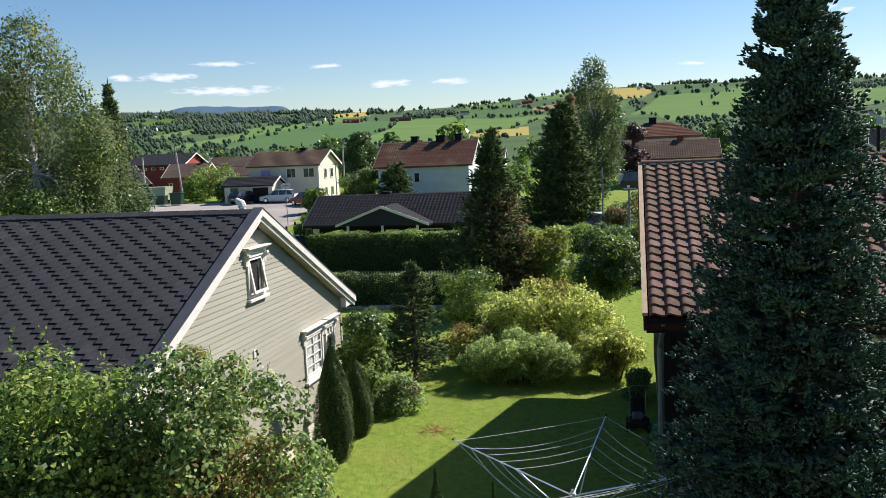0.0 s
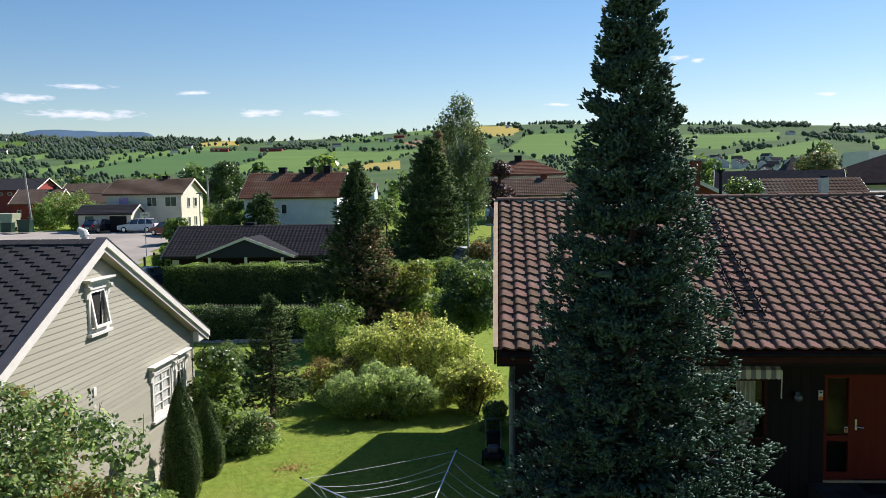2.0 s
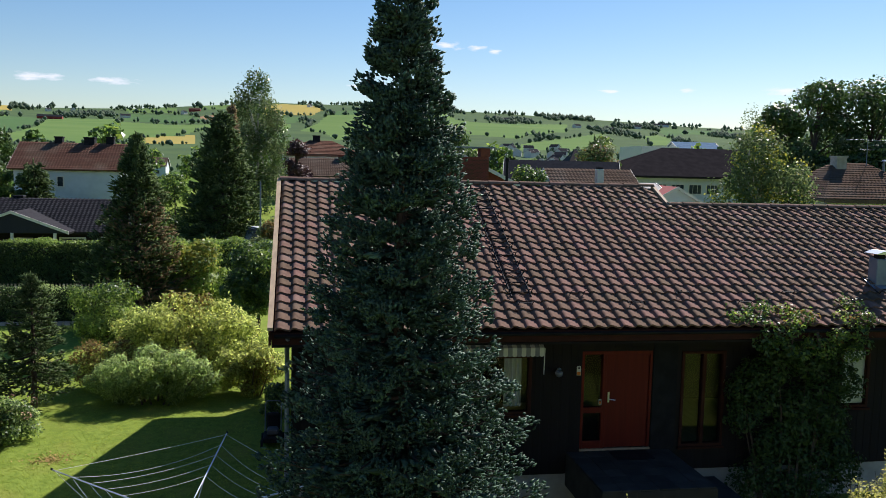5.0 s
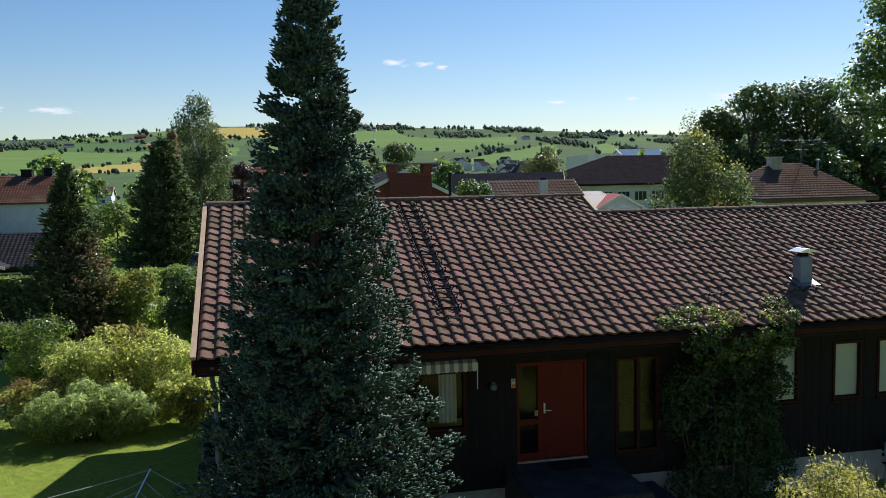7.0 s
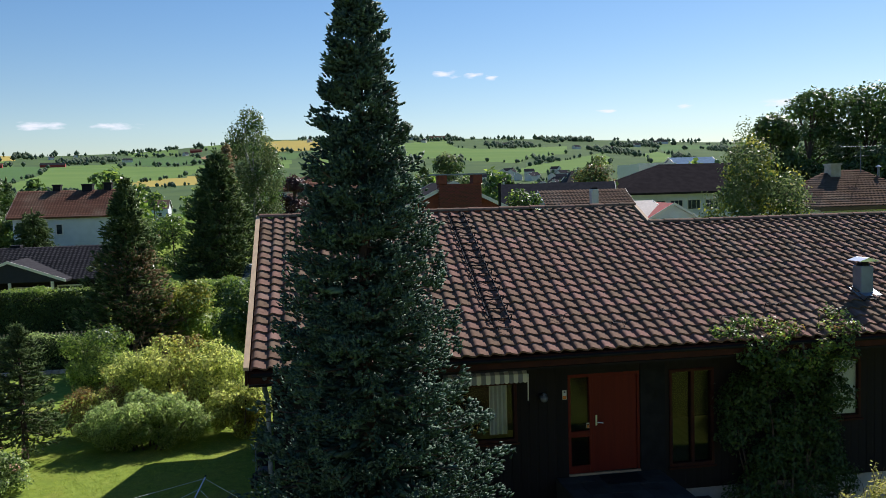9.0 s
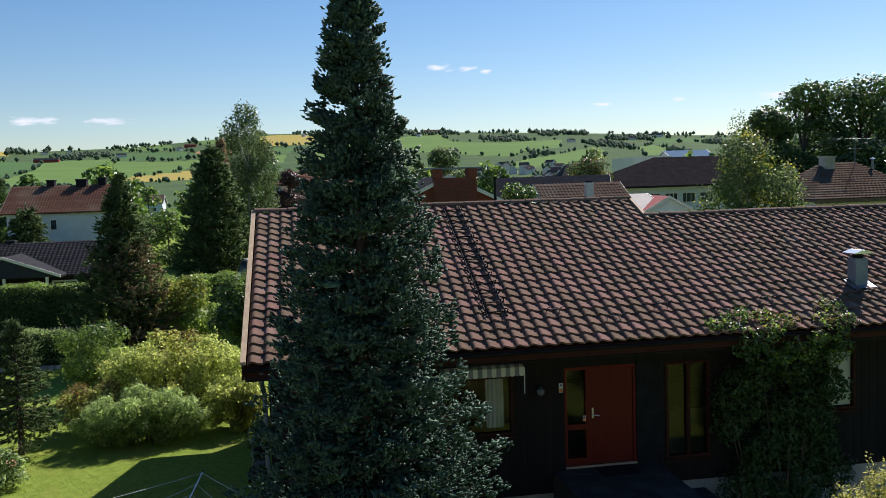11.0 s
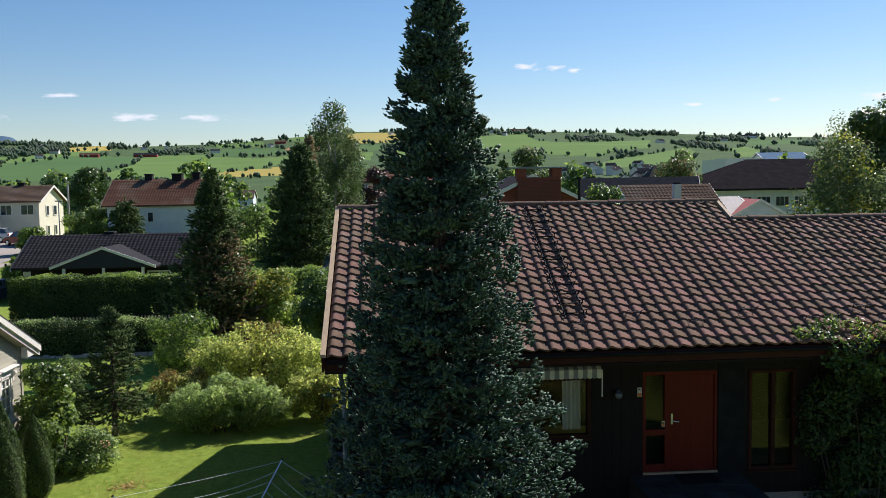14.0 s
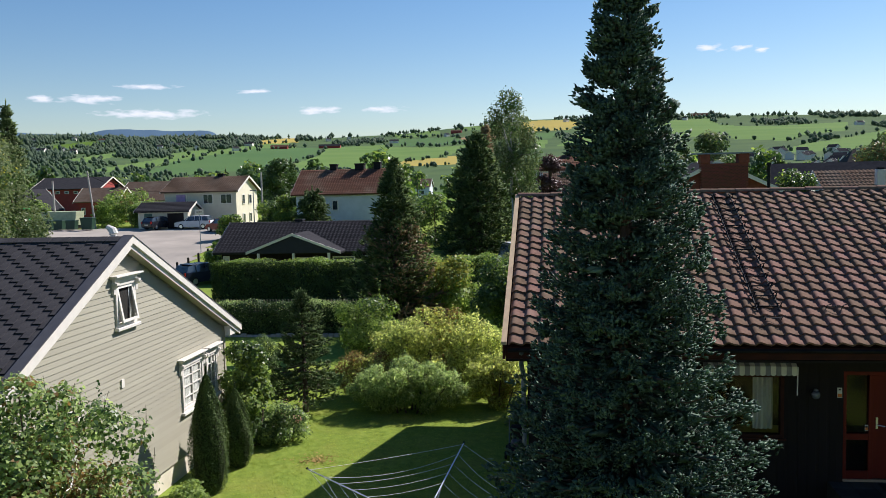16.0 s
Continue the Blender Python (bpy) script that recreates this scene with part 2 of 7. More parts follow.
# ---------- mesh helpers ----------
def bm_box(bm, lo, hi, m=None, bevel=0.0):
    """A box between two corners, moved by m, its edges bevelled."""
    lo, hi = Vector(lo), Vector(hi)
    r = bmesh.ops.create_cube(bm, size=1.0)
    vs = r["verts"]
    bmesh.ops.scale(bm, vec=hi - lo, verts=vs)
    bmesh.ops.translate(bm, vec=(lo + hi) / 2, verts=vs)
    if bevel:
        es = list({e for v in vs for e in v.link_edges})
        r = bmesh.ops.bevel(bm, geom=es, offset=bevel, segments=1, affect="EDGES")
        vs = list({v for v in r["verts"]} | {v for v in vs if v.is_valid})
    if m is not None:
        bmesh.ops.transform(bm, matrix=m, verts=[v for v in vs if v.is_valid])
    return bm


def bm_tube(bm, pts, radii, sides=8, cap=True):
    """A tube through points with a radius at each."""
    rings = []
    pts = [Vector(p) for p in pts]
    for i, p in enumerate(pts):
        d = (pts[min(i + 1, len(pts) - 1)] - pts[max(i - 1, 0)]).normalized()
        q = d.to_track_quat("Z", "Y")
        r = radii[i] if hasattr(radii, "__len__") else radii
        rings.append([bm.verts.new(p + q @ Vector((r * math.cos(a), r * math.sin(a), 0))) for a in (2 * math.pi * k / sides for k in range(sides))])
    for a, b in zip(rings, rings[1:]):
        for k in range(sides):
            bm.faces.new((a[k], a[(k + 1) % sides], b[(k + 1) % sides], b[k]))
    if cap:
        bm.faces.new(rings[0][::-1])
        bm.faces.new(rings[-1])
    return bm


def bm_prism(bm, outline, axis, a, b):
    """An outline of (u, v) pushed from a to b along an axis; u, v are the other two axes in order."""
    def put(u, v, w):
        return {"x": (w, u, v), "y": (u, w, v), "z": (u, v, w)}[axis]
    lo = [bm.verts.new(put(u, v, a)) for u, v in outline]
    hi = [bm.verts.new(put(u, v, b)) for u, v in outline]
    fs = [bm.faces.new(lo), bm.faces.new(hi)]
    k = len(outline)
    for i in range(k):
        fs.append(bm.faces.new((lo[i], lo[(i + 1) % k], hi[(i + 1) % k], hi[i])))
    bmesh.ops.recalc_face_normals(bm, faces=fs)
    return bm


def bm_slab(bm, quad, thick):
    """A plate: four corners, thickened against its normal (downwards for a roof)."""
    q = [Vector(p) for p in quad]
    nrm = (q[1] - q[0]).cross(q[3] - q[0]).normalized()
    if nrm.z < 0:
        nrm = -nrm
    top = [bm.verts.new(p) for p in q]
    low = [bm.verts.new(p - nrm * thick) for p in q]
    fs = [bm.faces.new(top), bm.faces.new(low[::-1])]
    for i in range(4):
        fs.append(bm.faces.new((top[i], low[i], low[(i + 1) % 4], top[(i + 1) % 4])))
    bmesh.ops.recalc_face_normals(bm, faces=fs)
    return bm


def mesh_of(name, bm, material, smooth=False):
    me = bpy.data.meshes.new(name)
    bm.to_mesh(me)
    bm.free()
    for x in material if isinstance(material, (list, tuple)) else [material]:
        me.materials.append(x)
    if smooth:
        me.polygons.foreach_set("use_smooth", [True] * len(me.polygons))
    return me


def raw_mesh(name, verts, faces, material, smooth=True):
    """A mesh from arrays: verts (n, 3), faces (m, k)."""
    me = bpy.data.meshes.new(name)
    verts, faces = np.asarray(verts, dtype=np.float32), np.asarray(faces, dtype=np.int32)
    k = faces.shape[1]
    me.vertices.add(len(verts))
    me.vertices.foreach_set("co", verts.ravel())
    me.loops.add(faces.size)
    me.loops.foreach_set("vertex_index", faces.ravel())
    me.polygons.add(len(faces))
    me.polygons.foreach_set("loop_start", np.arange(0, faces.size, k, dtype=np.int32))
    me.polygons.foreach_set("loop_total", np.full(len(faces), k, dtype=np.int32))
    me.polygons.foreach_set("use_smooth", np.full(len(faces), smooth, dtype=bool))
    me.materials.append(material)
    me.update(calc_edges=True)
    return me


def part(name, bm, material, parent, label="", kind=""):
    me = bm if isinstance(bm, bpy.types.Mesh) else mesh_of(name, bm, material)
    ob = new(name, me)
    ob.parent = parent
    return tagged(ob, label, kind=kind)


def thing(name, label, category, group="", at=(0, 0, 0), kind=""):
    ob = new(name)
    ob.empty_display_size = 0.2
    ob.location = at
    return tagged(ob, label, category, group, kind)


def box_part(name, lo, hi, material, parent, label="", bevel=0.0):
    bm = bmesh.new()
    bm_box(bm, lo, hi, None, bevel)
    return part(name, bm, material, parent, label)


def struct(name, bm, material, label="", category=""):
    ob = new(name, bm if isinstance(bm, bpy.types.Mesh) else mesh_of(name, bm, material))
    return tagged(ob, label, category, kind="structure")


# ---------- leaves ----------
def leaf_quads(centres, normals, size, rng, aspect=1.6, jitter=0.6, bend=0.0):
    """Arrays of one small pointed leaf at each centre, facing roughly along its normal."""
    n = len(centres)
    nr = normals + rng.normal(0, jitter, (n, 3))
    nr /= np.linalg.norm(nr, axis=1)[:, None] + 1e-9
    t = np.cross(nr, rng.normal(0, 1, (n, 3)))
    t /= np.linalg.norm(t, axis=1)[:, None] + 1e-9
    b = np.cross(nr, t)
    s = (size * rng.uniform(0.6, 1.3, n))[:, None]
    w = s / aspect
    v = np.stack([centres - t * s * 0.5, centres + b * w * 0.5 + nr * s * bend, centres + t * s * 0.5, centres - b * w * 0.5 + nr * s * bend], axis=1).reshape(-1, 3)
    f = np.arange(n * 4).reshape(-1, 4)
    return v, f


def crown_points(rng, blobs, count, shell=0.55):
    """Points and outward normals in a crown made of ellipsoid clumps (centre, radii), mostly near their skins, none deep inside another clump."""
    c = np.array([b[0] for b in blobs], dtype=float) + 1e-6
    r = np.array([b[1] for b in blobs], dtype=float)
    area = (r[:, 0] * r[:, 1] + r[:, 1] * r[:, 2] + r[:, 0] * r[:, 2])
    pick = rng.choice(len(blobs), int(count * 1.8), p=area / area.sum())
    d = rng.normal(0, 1, (len(pick), 3))
    d /= np.linalg.norm(d, axis=1)[:, None]
    k = shell + (1.08 - shell) * rng.random(len(pick)) ** 0.6
    k = k * (1 + 0.2 * (np.sin(7 * d[:, 0] + pick) * np.sin(6 * d[:, 1] + 2 * pick) + np.sin(9 * d[:, 2] + 3 * pick) * 0.6)) + rng.exponential(0.09, len(pick)) * (rng.random(len(pick)) < 0.35)
    p = c[pick] + d * r[pick] * k[:, None]
    nr = d / r[pick]
    nr /= np.linalg.norm(nr, axis=1)[:, None]
    deep = np.zeros(len(p), dtype=bool)
    for i in range(len(blobs)):
        q = (p - c[i]) / r[i]
        deep |= (np.einsum("ij,ij->i", q, q) < 0.45) & (pick != i)
    p, nr = p[~deep][:count], nr[~deep][:count]
    return p, nr


def clumps(rng, centre, radii, n, size, flat=0.85):
    """Clumps strewn through an ellipsoid, larger inside."""
    out = []
    n, size = int(n * 2.2), size * 0.66
    for _ in range(n):
        d = rng.normal(0, 1, 3)
        d /= np.linalg.norm(d)
        k = rng.random() ** 0.4 * 0.95
        c = np.array(centre) + d * np.array(radii) * k
        s = size * rng.uniform(0.65, 1.3)
        out.append((c, (s, s, s * flat)))
    return out


# ---------- the land ----------
SKYLINE = [(-180, 2.6), (-60, 2.95), (-33, 3.03), (-27, 2.85), (-21, 2.93), (-15.5, 2.88), (-10.5, 3.03), (-6.2, 3.4), (-2, 3.76), (3, 3.78), (7.7, 3.65), (13.2, 3.48), (17.3, 3.3), (20.8, 3.12), (25, 2.78), (29, 2.5), (40, 2.4), (60, 2.3), (180, 2.6)]
EYE_Z = 5.9


def smooth(v, a, b):
    u = np.clip((v - a) / (b - a), 0, 1)
    return u * u * (3 - 2 * u)


def land(x, y):
    """The height of the ground: level gardens, a gentle rise to the street, a dip, then the far hillside."""
    x, y = np.asarray(x, dtype=float), np.asarray(y, dtype=float)
    r, az = np.hypot(x - 1.5, y - 2.3), np.degrees(np.arctan2(x - 1.5, y - 2.3))
    near = -1.23 + 2.0 * smooth(y, 58, 100) * smooth(60 - x, 0, 40)
    el = np.interp(az, [a for a, _ in SKYLINE], [e for _, e in SKYLINE])
    top = EYE_Z + 2200 * np.tan(np.radians(el))
    u = np.clip((r - 560) / (2200 - 560), 0, 1)
    roll = 5 * np.sin(x / 170 + 1) * np.sin(y / 230) * smooth(u, 0, 0.3)
    foot = -3.0
    hill = foot + (top - foot) * u ** 1.12 + roll - 70 * smooth(r, 2300, 4800)
    low = near + (foot - near) * smooth(r, 150, 420)
    return np.where(r < 560, low, hill)


# land use on the hillside: outlines in degrees, as (bearing, height above the level) seen from the window
def inside(az, el, poly):
    hit = np.zeros(len(az), dtype=bool)
    for (x1, y1), (x2, y2) in zip(poly, poly[1:] + poly[:1]):
        if y1 != y2:
            c = ((y1 > el) != (y2 > el)) & (az < (x2 - x1) * (el - y1) / (y2 - y1) + x1)
            hit ^= c
    return hit


FIELDS = []


def add_field(use, *outline):
    FIELDS.append((use, list(outline)))


add_field("field", (-31.2, 0.81), (-29.3, 1.20), (-26.0, 1.71), (-23.1, 2.05), (-20.9, 2.42), (-17.9, 2.68), (-17.5, 2.26), (-20.9, 2.01), (-23.9, 1.56), (-25.7, 1.26), (-29.3, 0.92))
add_field("field", (-25.5, 1.62), (-25.5, 1.99), (-24.1, 2.16), (-22.1, 2.22), (-23.6, 1.87))
add_field("field_dark", (-27.3, 0.72), (-25.5, 1.45), (-23.6, 1.80), (-20.8, 2.07), (-20.1, 2.30), (-17.8, 2.25), (-15.8, 2.22), (-16.3, 1.71), (-18.8, 1.02), (-21.8, 0.73), (-24.9, 0.62))
add_field("field", (-19.0, 0.77), (-16.1, 1.71), (-15.4, 2.23), (-11.4, 2.34), (-11.2, 1.24), (-12.3, 0.78))
add_field("wheat", (-19.8, 2.76), (-17.5, 2.93), (-17.4, 2.61), (-19.8, 2.52))
add_field("field", (-11.1, 3.00), (-8.6, 3.20), (-7.9, 3.14), (-7.9, 2.84), (-10.8, 2.75))
add_field("field_dark", (-10.8, 2.68), (-7.0, 2.74), (-4.9, 2.36), (-8.6, 2.16), (-11.2, 2.27))
add_field("field", (-11.3, 2.19), (-8.6, 2.09), (-4.9, 2.29), (-6.4, 1.78), (-8.7, 1.27), (-11.3, 1.09))
add_field("soil", (-6.7, 2.67), (-5.7, 2.80), (-4.1, 2.97), (-4.1, 2.60), (-5.3, 2.39), (-6.2, 2.49))
add_field("wheat", (-10.8, 1.17), (-6.8, 1.48), (-6.8, 0.91), (-10.8, 0.80))
add_field("field", (-6.4, 3.36), (-4.9, 3.55), (-2.7, 3.70), (-3.4, 3.35), (-5.3, 3.18), (-6.4, 3.16))
add_field("wheat", (-2.5, 3.60), (-1.2, 3.68), (0.6, 3.66), (1.4, 3.40), (0.6, 2.98), (-2.5, 2.95))
add_field("field_dark", (-2.1, 2.81), (0.7, 2.91), (-0.5, 2.48), (-2.1, 2.43))
add_field("field", (-2.1, 2.36), (-0.7, 2.41), (-0.9, 1.88), (-2.1, 1.87))
add_field("field", (1.7, 3.07), (4.2, 3.16), (6.4, 3.06), (6.5, 1.59), (2.3, 1.45), (1.5, 1.90), (-0.1, 1.96), (1.1, 2.57))
add_field("field_dark", (1.7, 3.26), (3.0, 3.42), (6.4, 3.43), (6.4, 3.13), (1.9, 3.11))
add_field("field", (4.3, 2.31), (5.8, 3.26), (7.7, 3.38), (9.6, 3.39), (10.3, 2.93), (13.3, 2.76), (17.7, 2.81), (17.7, 2.32), (15.2, 2.11), (14.5, 1.79), (11.0, 2.05), (10.3, 2.21), (7.6, 2.26))
add_field("field", (7.9, 3.60), (9.3, 3.52), (9.6, 3.43), (7.7, 3.42))
add_field("field", (13.7, 1.16), (15.2, 1.59), (17.9, 1.91), (19.9, 2.27), (20.7, 1.88), (20.3, 1.21), (17.1, 1.02))
add_field("field", (22.6, 2.09), (23.6, 2.21), (24.5, 1.89), (24.2, 1.57), (23.1, 1.52))
add_field("field_dark", (23.1, 2.66), (28.1, 2.48), (28.5, 2.25), (24.9, 2.29), (24.4, 2.04))
add_field("meadow", (-33.1, 2.50), (-30.5, 2.79), (-29.1, 2.82), (-29.5, 2.62), (-32.3, 2.34))
add_field("field", (-32.1, 1.63), (-28.5, 2.15), (-29.0, 1.81), (-31.3, 1.42))


USES = ["lawn", "meadow", "field", "field_dark", "wheat", "soil", "forest"]


def land_use(a, el, r, names):
    idx = np.where(r < 140, 0, np.where(r < 560, 1, 6))
    for name, poly in FIELDS:
        idx[(r > 560) & (r < 2300) & inside(a, el, poly)] = names.index(name)
    return idx


def land_mesh():
    az = np.radians(np.r_[np.arange(-180, -46, 4.0), np.arange(-46, 56, 0.16), np.arange(56, 180, 4.0)])
    rad = np.r_[np.array([0.0, 4, 8, 12, 16, 20, 24, 28, 32, 36, 40]), np.arange(44, 130, 4.0), np.geomspace(132, 560, 18), np.linspace(575, 2240, 60), np.array([2300, 2450, 2700, 3000, 3400, 3900, 4600])]
    A, R = np.meshgrid(az, rad)
    X, Y = 1.5 + R * np.sin(A), 2.3 + R * np.cos(A)
    Z = land(X, Y)
    n, k = A.shape
    v = np.stack([X, Y, Z], -1).reshape(-1, 3)
    i = np.arange(n * k).reshape(n, k)
    j = np.roll(i, -1, axis=1)
    f = np.stack([i[:-1], j[:-1], j[1:], i[1:]], -1).reshape(-1, 4)
    me = raw_mesh("ground", v, f, M["lawn"], True)
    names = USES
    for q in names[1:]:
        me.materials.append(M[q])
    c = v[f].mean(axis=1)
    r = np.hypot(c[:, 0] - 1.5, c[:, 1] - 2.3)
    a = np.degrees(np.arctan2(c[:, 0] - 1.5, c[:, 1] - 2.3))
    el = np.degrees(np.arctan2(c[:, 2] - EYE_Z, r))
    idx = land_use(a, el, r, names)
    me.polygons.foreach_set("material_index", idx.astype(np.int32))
    return me


struct("ground", land_mesh(), None, "lawn and rolling farmland of green and ripe fields", "ground")

# distant ridges, their haze painted in as a blue base colour
def ridge_mesh(seed, r, el0, bump, a0, a1):
    a = np.linspace(a0, a1, 160)
    e = el0 + sum(bump / k * np.sin(np.radians(a) * 26 * k + seed * k) for k in (1, 2, 3, 5, 9))
    e *= smooth(a, a0, a0 + 6) * smooth(-a, -a1, -a1 + 3)
    x, y = 1.5 + r * np.sin(np.radians(a)), 2.3 + r * np.cos(np.radians(a))
    z = EYE_Z + r * np.tan(np.radians(e))
    v = np.concatenate([np.stack([x, y, z], -1), np.stack([x * 0.93, y * 0.93, np.full_like(z, 0)], -1)])
    i = np.arange(159)
    return raw_mesh("backdrop", v, np.stack([i, i + 1, i + 161, i + 160], -1), M["hazy_hill"], True)


struct("backdrop", ridge_mesh(1.0, 4700, 3.4, 0.12, -54, -20), None, "low wooded ridge far beyond the valley, painted haze blue", "hills")


# ---------- houses ----------
def pane_window(parent, m, w, h, frame_mat, bars=(1, 1), depth=0.09, trim=0.09, room=True):
    """A framed window on a wall: m puts its centre on the wall's face, looking along local -y."""
    win = new("window")
    win.parent, win.matrix_local = parent, m
    bm = bmesh.new()
    for lo, hi in (((-w / 2, -depth, h / 2 - trim), (w / 2, 0.02, h / 2)), ((-w / 2, -depth, -h / 2), (w / 2, 0.02, -h / 2 + trim)),
                   ((-w / 2, -depth, -h / 2 + trim), (-w / 2 + trim, 0.02, h / 2 - trim)), ((w / 2 - trim, -depth, -h / 2 + trim), (w / 2, 0.02, h / 2 - trim))):
        bm_box(bm, lo, hi)
    for k in range(1, bars[0]):
        x = -w / 2 + w * k / bars[0]
        bm_box(bm, (x - 0.025, -depth * 0.7, -h / 2 + trim), (x + 0.025, 0.01, h / 2 - trim))
    for k in range(1, bars[1]):
        z = -h / 2 + h * k / bars[1]
        bm_box(bm, (-w / 2 + trim, -depth * 0.72, z - 0.02), (w / 2 - trim, 0.012, z + 0.02))
    part("frame", bm, frame_mat, win)
    bm = bmesh.new()
    bm_box(bm, (-w / 2 + trim, -depth * 0.45, -h / 2 + trim), (w / 2 - trim, -depth * 0.35, h / 2 - trim))
    part("pane", bm, M["glass_far"], win)
    return win


def gable_house(name, label, at, turn, L, W, wall_h, rise, wall_mat, roof_mat, over=0.45, windows=(), chimneys=(), trim_mat=None, roof_thick=0.18, courses=0):
    """A house with its ridge along local x, front at -y. windows: (side, along, height, w, h, bars)."""
    h = thing(name, label, "house", at=at)
    h.rotation_euler = (0, 0, radians(turn))
    bm = bmesh.new()
    bm_prism(bm, [(-W / 2, -0.6), (W / 2, -0.6), (W / 2, wall_h), (0, wall_h + rise), (-W / 2, wall_h)], "x", -L / 2, L / 2)
    part("wall", bm, wall_mat, h)
    s = rise / (W / 2)
    for sgn in (-1, 1):
        bm = bmesh.new()
        y1, z1 = sgn * (W / 2 + over), wall_h - over * s + roof_thick
        zr = wall_h + rise + roof_thick
        bm_slab(bm, [(-L / 2 - over, 0, zr), (L / 2 + over, 0, zr), (L / 2 + over, y1, z1), (-L / 2 - over, y1, z1)], roof_thick * 0.8)
        roof = part("roof", bm, roof_mat, h)
        if courses:   # rows of tiles as low steps with a wavy lower edge
            nx = max(int((L + 2 * over) / 0.27), 4)
            xs = np.linspace(-L / 2 - over, L / 2 + over, nx * 4 + 1)
            wave = 0.022 * np.cos(np.arange(len(xs)) * math.pi / 2)
            V, Fc = [], []
            for c in range(courses):
                a, b = c / courses, (c + 1.08) / courses
                base = len(V)
                for u, lift in ((a, 0.02), (min(b, 1.01), 0.07)):
                    yy, zz = y1 * u, zr + (z1 - zr) * u
                    V += [(x, yy, zz + lift + w * 1.0) for x, w in zip(xs, wave)]
                k = len(xs)
                Fc += [(base + i, base + i + 1, base + k + i + 1, base + k + i) for i in range(k - 1)]
            part("roof_tiles", raw_mesh("roof_tiles", V, Fc, roof_mat), None, h, kind="stuff")
    tm = trim_mat or M["white"]
    for e in (-1, 1):
        for sgn in (-1, 1):
            bm = bmesh.new()
            y1, z1, zr = sgn * (W / 2 + over), wall_h - over * s + roof_thick, wall_h + rise + roof_thick
            x = e * (L / 2 + over + 0.03)
            v = [(x, 0, zr + 0.04), (x, y1, z1 + 0.04), (x, y1, z1 - 0.2), (x, 0, zr - 0.2)]
            a = [bm.verts.new(p) for p in v]
            b = [bm.verts.new((p[0] - e * 0.05, p[1], p[2])) for p in v]
            fs = [bm.faces.new(a), bm.faces.new(b[::-1])] + [bm.faces.new((a[i], b[i], b[(i + 1) % 4], a[(i + 1) % 4])) for i in range(4)]
            bmesh.ops.recalc_face_normals(bm, faces=fs)
            part("verge_board", bm, tm, h)
    for side, u, z, w, hh, bars in windows:
        m = {"f": pose(u, -W / 2, z), "b": pose(u, W / 2, z, 0, 0, 180), "r": pose(L / 2, u, z, 0, 0, 90), "l": pose(-L / 2, u, z, 0, 0, -90)}[side]
        pane_window(h, m, w, hh, tm, bars)
    for x, y, w, top, mt in chimneys:
        zb = wall_h + rise - abs(y) * s - 0.3
        bm = bmesh.new()
        bm_box(bm, (x - w / 2, y - w / 2, zb), (x + w / 2, y + w / 2, wall_h + rise + top), None, 0.02)
        bm_box(bm, (x - w / 2 - 0.06, y - w / 2 - 0.06, wall_h + rise + top - 0.14), (x + w / 2 + 0.06, y + w / 2 + 0.06, wall_h + rise + top + 0.003), None, 0.02)
        part("chimney", bm, mt, h)
    return h


def far_glass(name):
    return mat(name, (0.05, 0.07, 0.09), (0.02, 0.025, 0.03), 1.5, 0.08, 0, spec=0.9)


M["glass_far"] = far_glass("far_panes")
M["yellow_wall"] = mat("pale_yellow_paint", (0.62, 0.59, 0.46), (0.57, 0.54, 0.42), 1.5, 0.8, 0.1, 20)
M["white_wall"] = mat("pale_grey_paint", (0.6, 0.64, 0.66), (0.54, 0.58, 0.6), 1.5, 0.8, 0.1, 20)
M["red_wall"] = mat("barn_red", (0.3, 0.04, 0.03), (0.24, 0.035, 0.028), 1.5, 0.8, 0.1, 20)
M["brick"] = mat("red_brick", (0.2, 0.05, 0.03), (0.14, 0.04, 0.026), 6, 0.85, 0.4, 30)
M["dark_roof"] = mat("dark_roof", (0.05, 0.05, 0.054), (0.038, 0.038, 0.042), 3, 0.95, 0.3, 30, island=0.2, spec=0.0)
M["school_roof"] = mat("dark_brown_roof", (0.03, 0.027, 0.028), (0.022, 0.02, 0.021), 1.2, 0.95, 0.3, 20, spec=0.0)
M["brown_roof"] = mat("brown_roof", (0.14, 0.1, 0.075), (0.11, 0.08, 0.06), 3, 0.95, 0.3, 30, stain=(0.18, 0.15, 0.12), stain_scale=0.6, spec=0.0)



# ---------- plants ----------
def spindles(P, D, L, R, rng):
    """Slim three-sided spindles: the dense body of a shoot or of a leafy inner bough."""
    n = len(P)
    a = np.cross(D, rng.normal(0, 1, (n, 3)))
    a /= np.linalg.norm(a, axis=1)[:, None] + 1e-9
    b = np.cross(D, a)
    q, R = P + D * (L * 0.45)[:, None], (np.zeros(n) + R)[:, None]
    S = np.stack([P, q + a * R, q + (b * 0.87 - a * 0.5) * R, q - (b * 0.87 + a * 0.5) * R, P + D * (L * 1.06)[:, None]], axis=1).reshape(-1, 3)
    tri = np.array([(0, 2, 1), (0, 3, 2), (0, 1, 3), (4, 1, 2), (4, 2, 3), (4, 3, 1)])
    return S, (tri[None] + (np.arange(n) * 5)[:, None, None]).reshape(-1, 3)


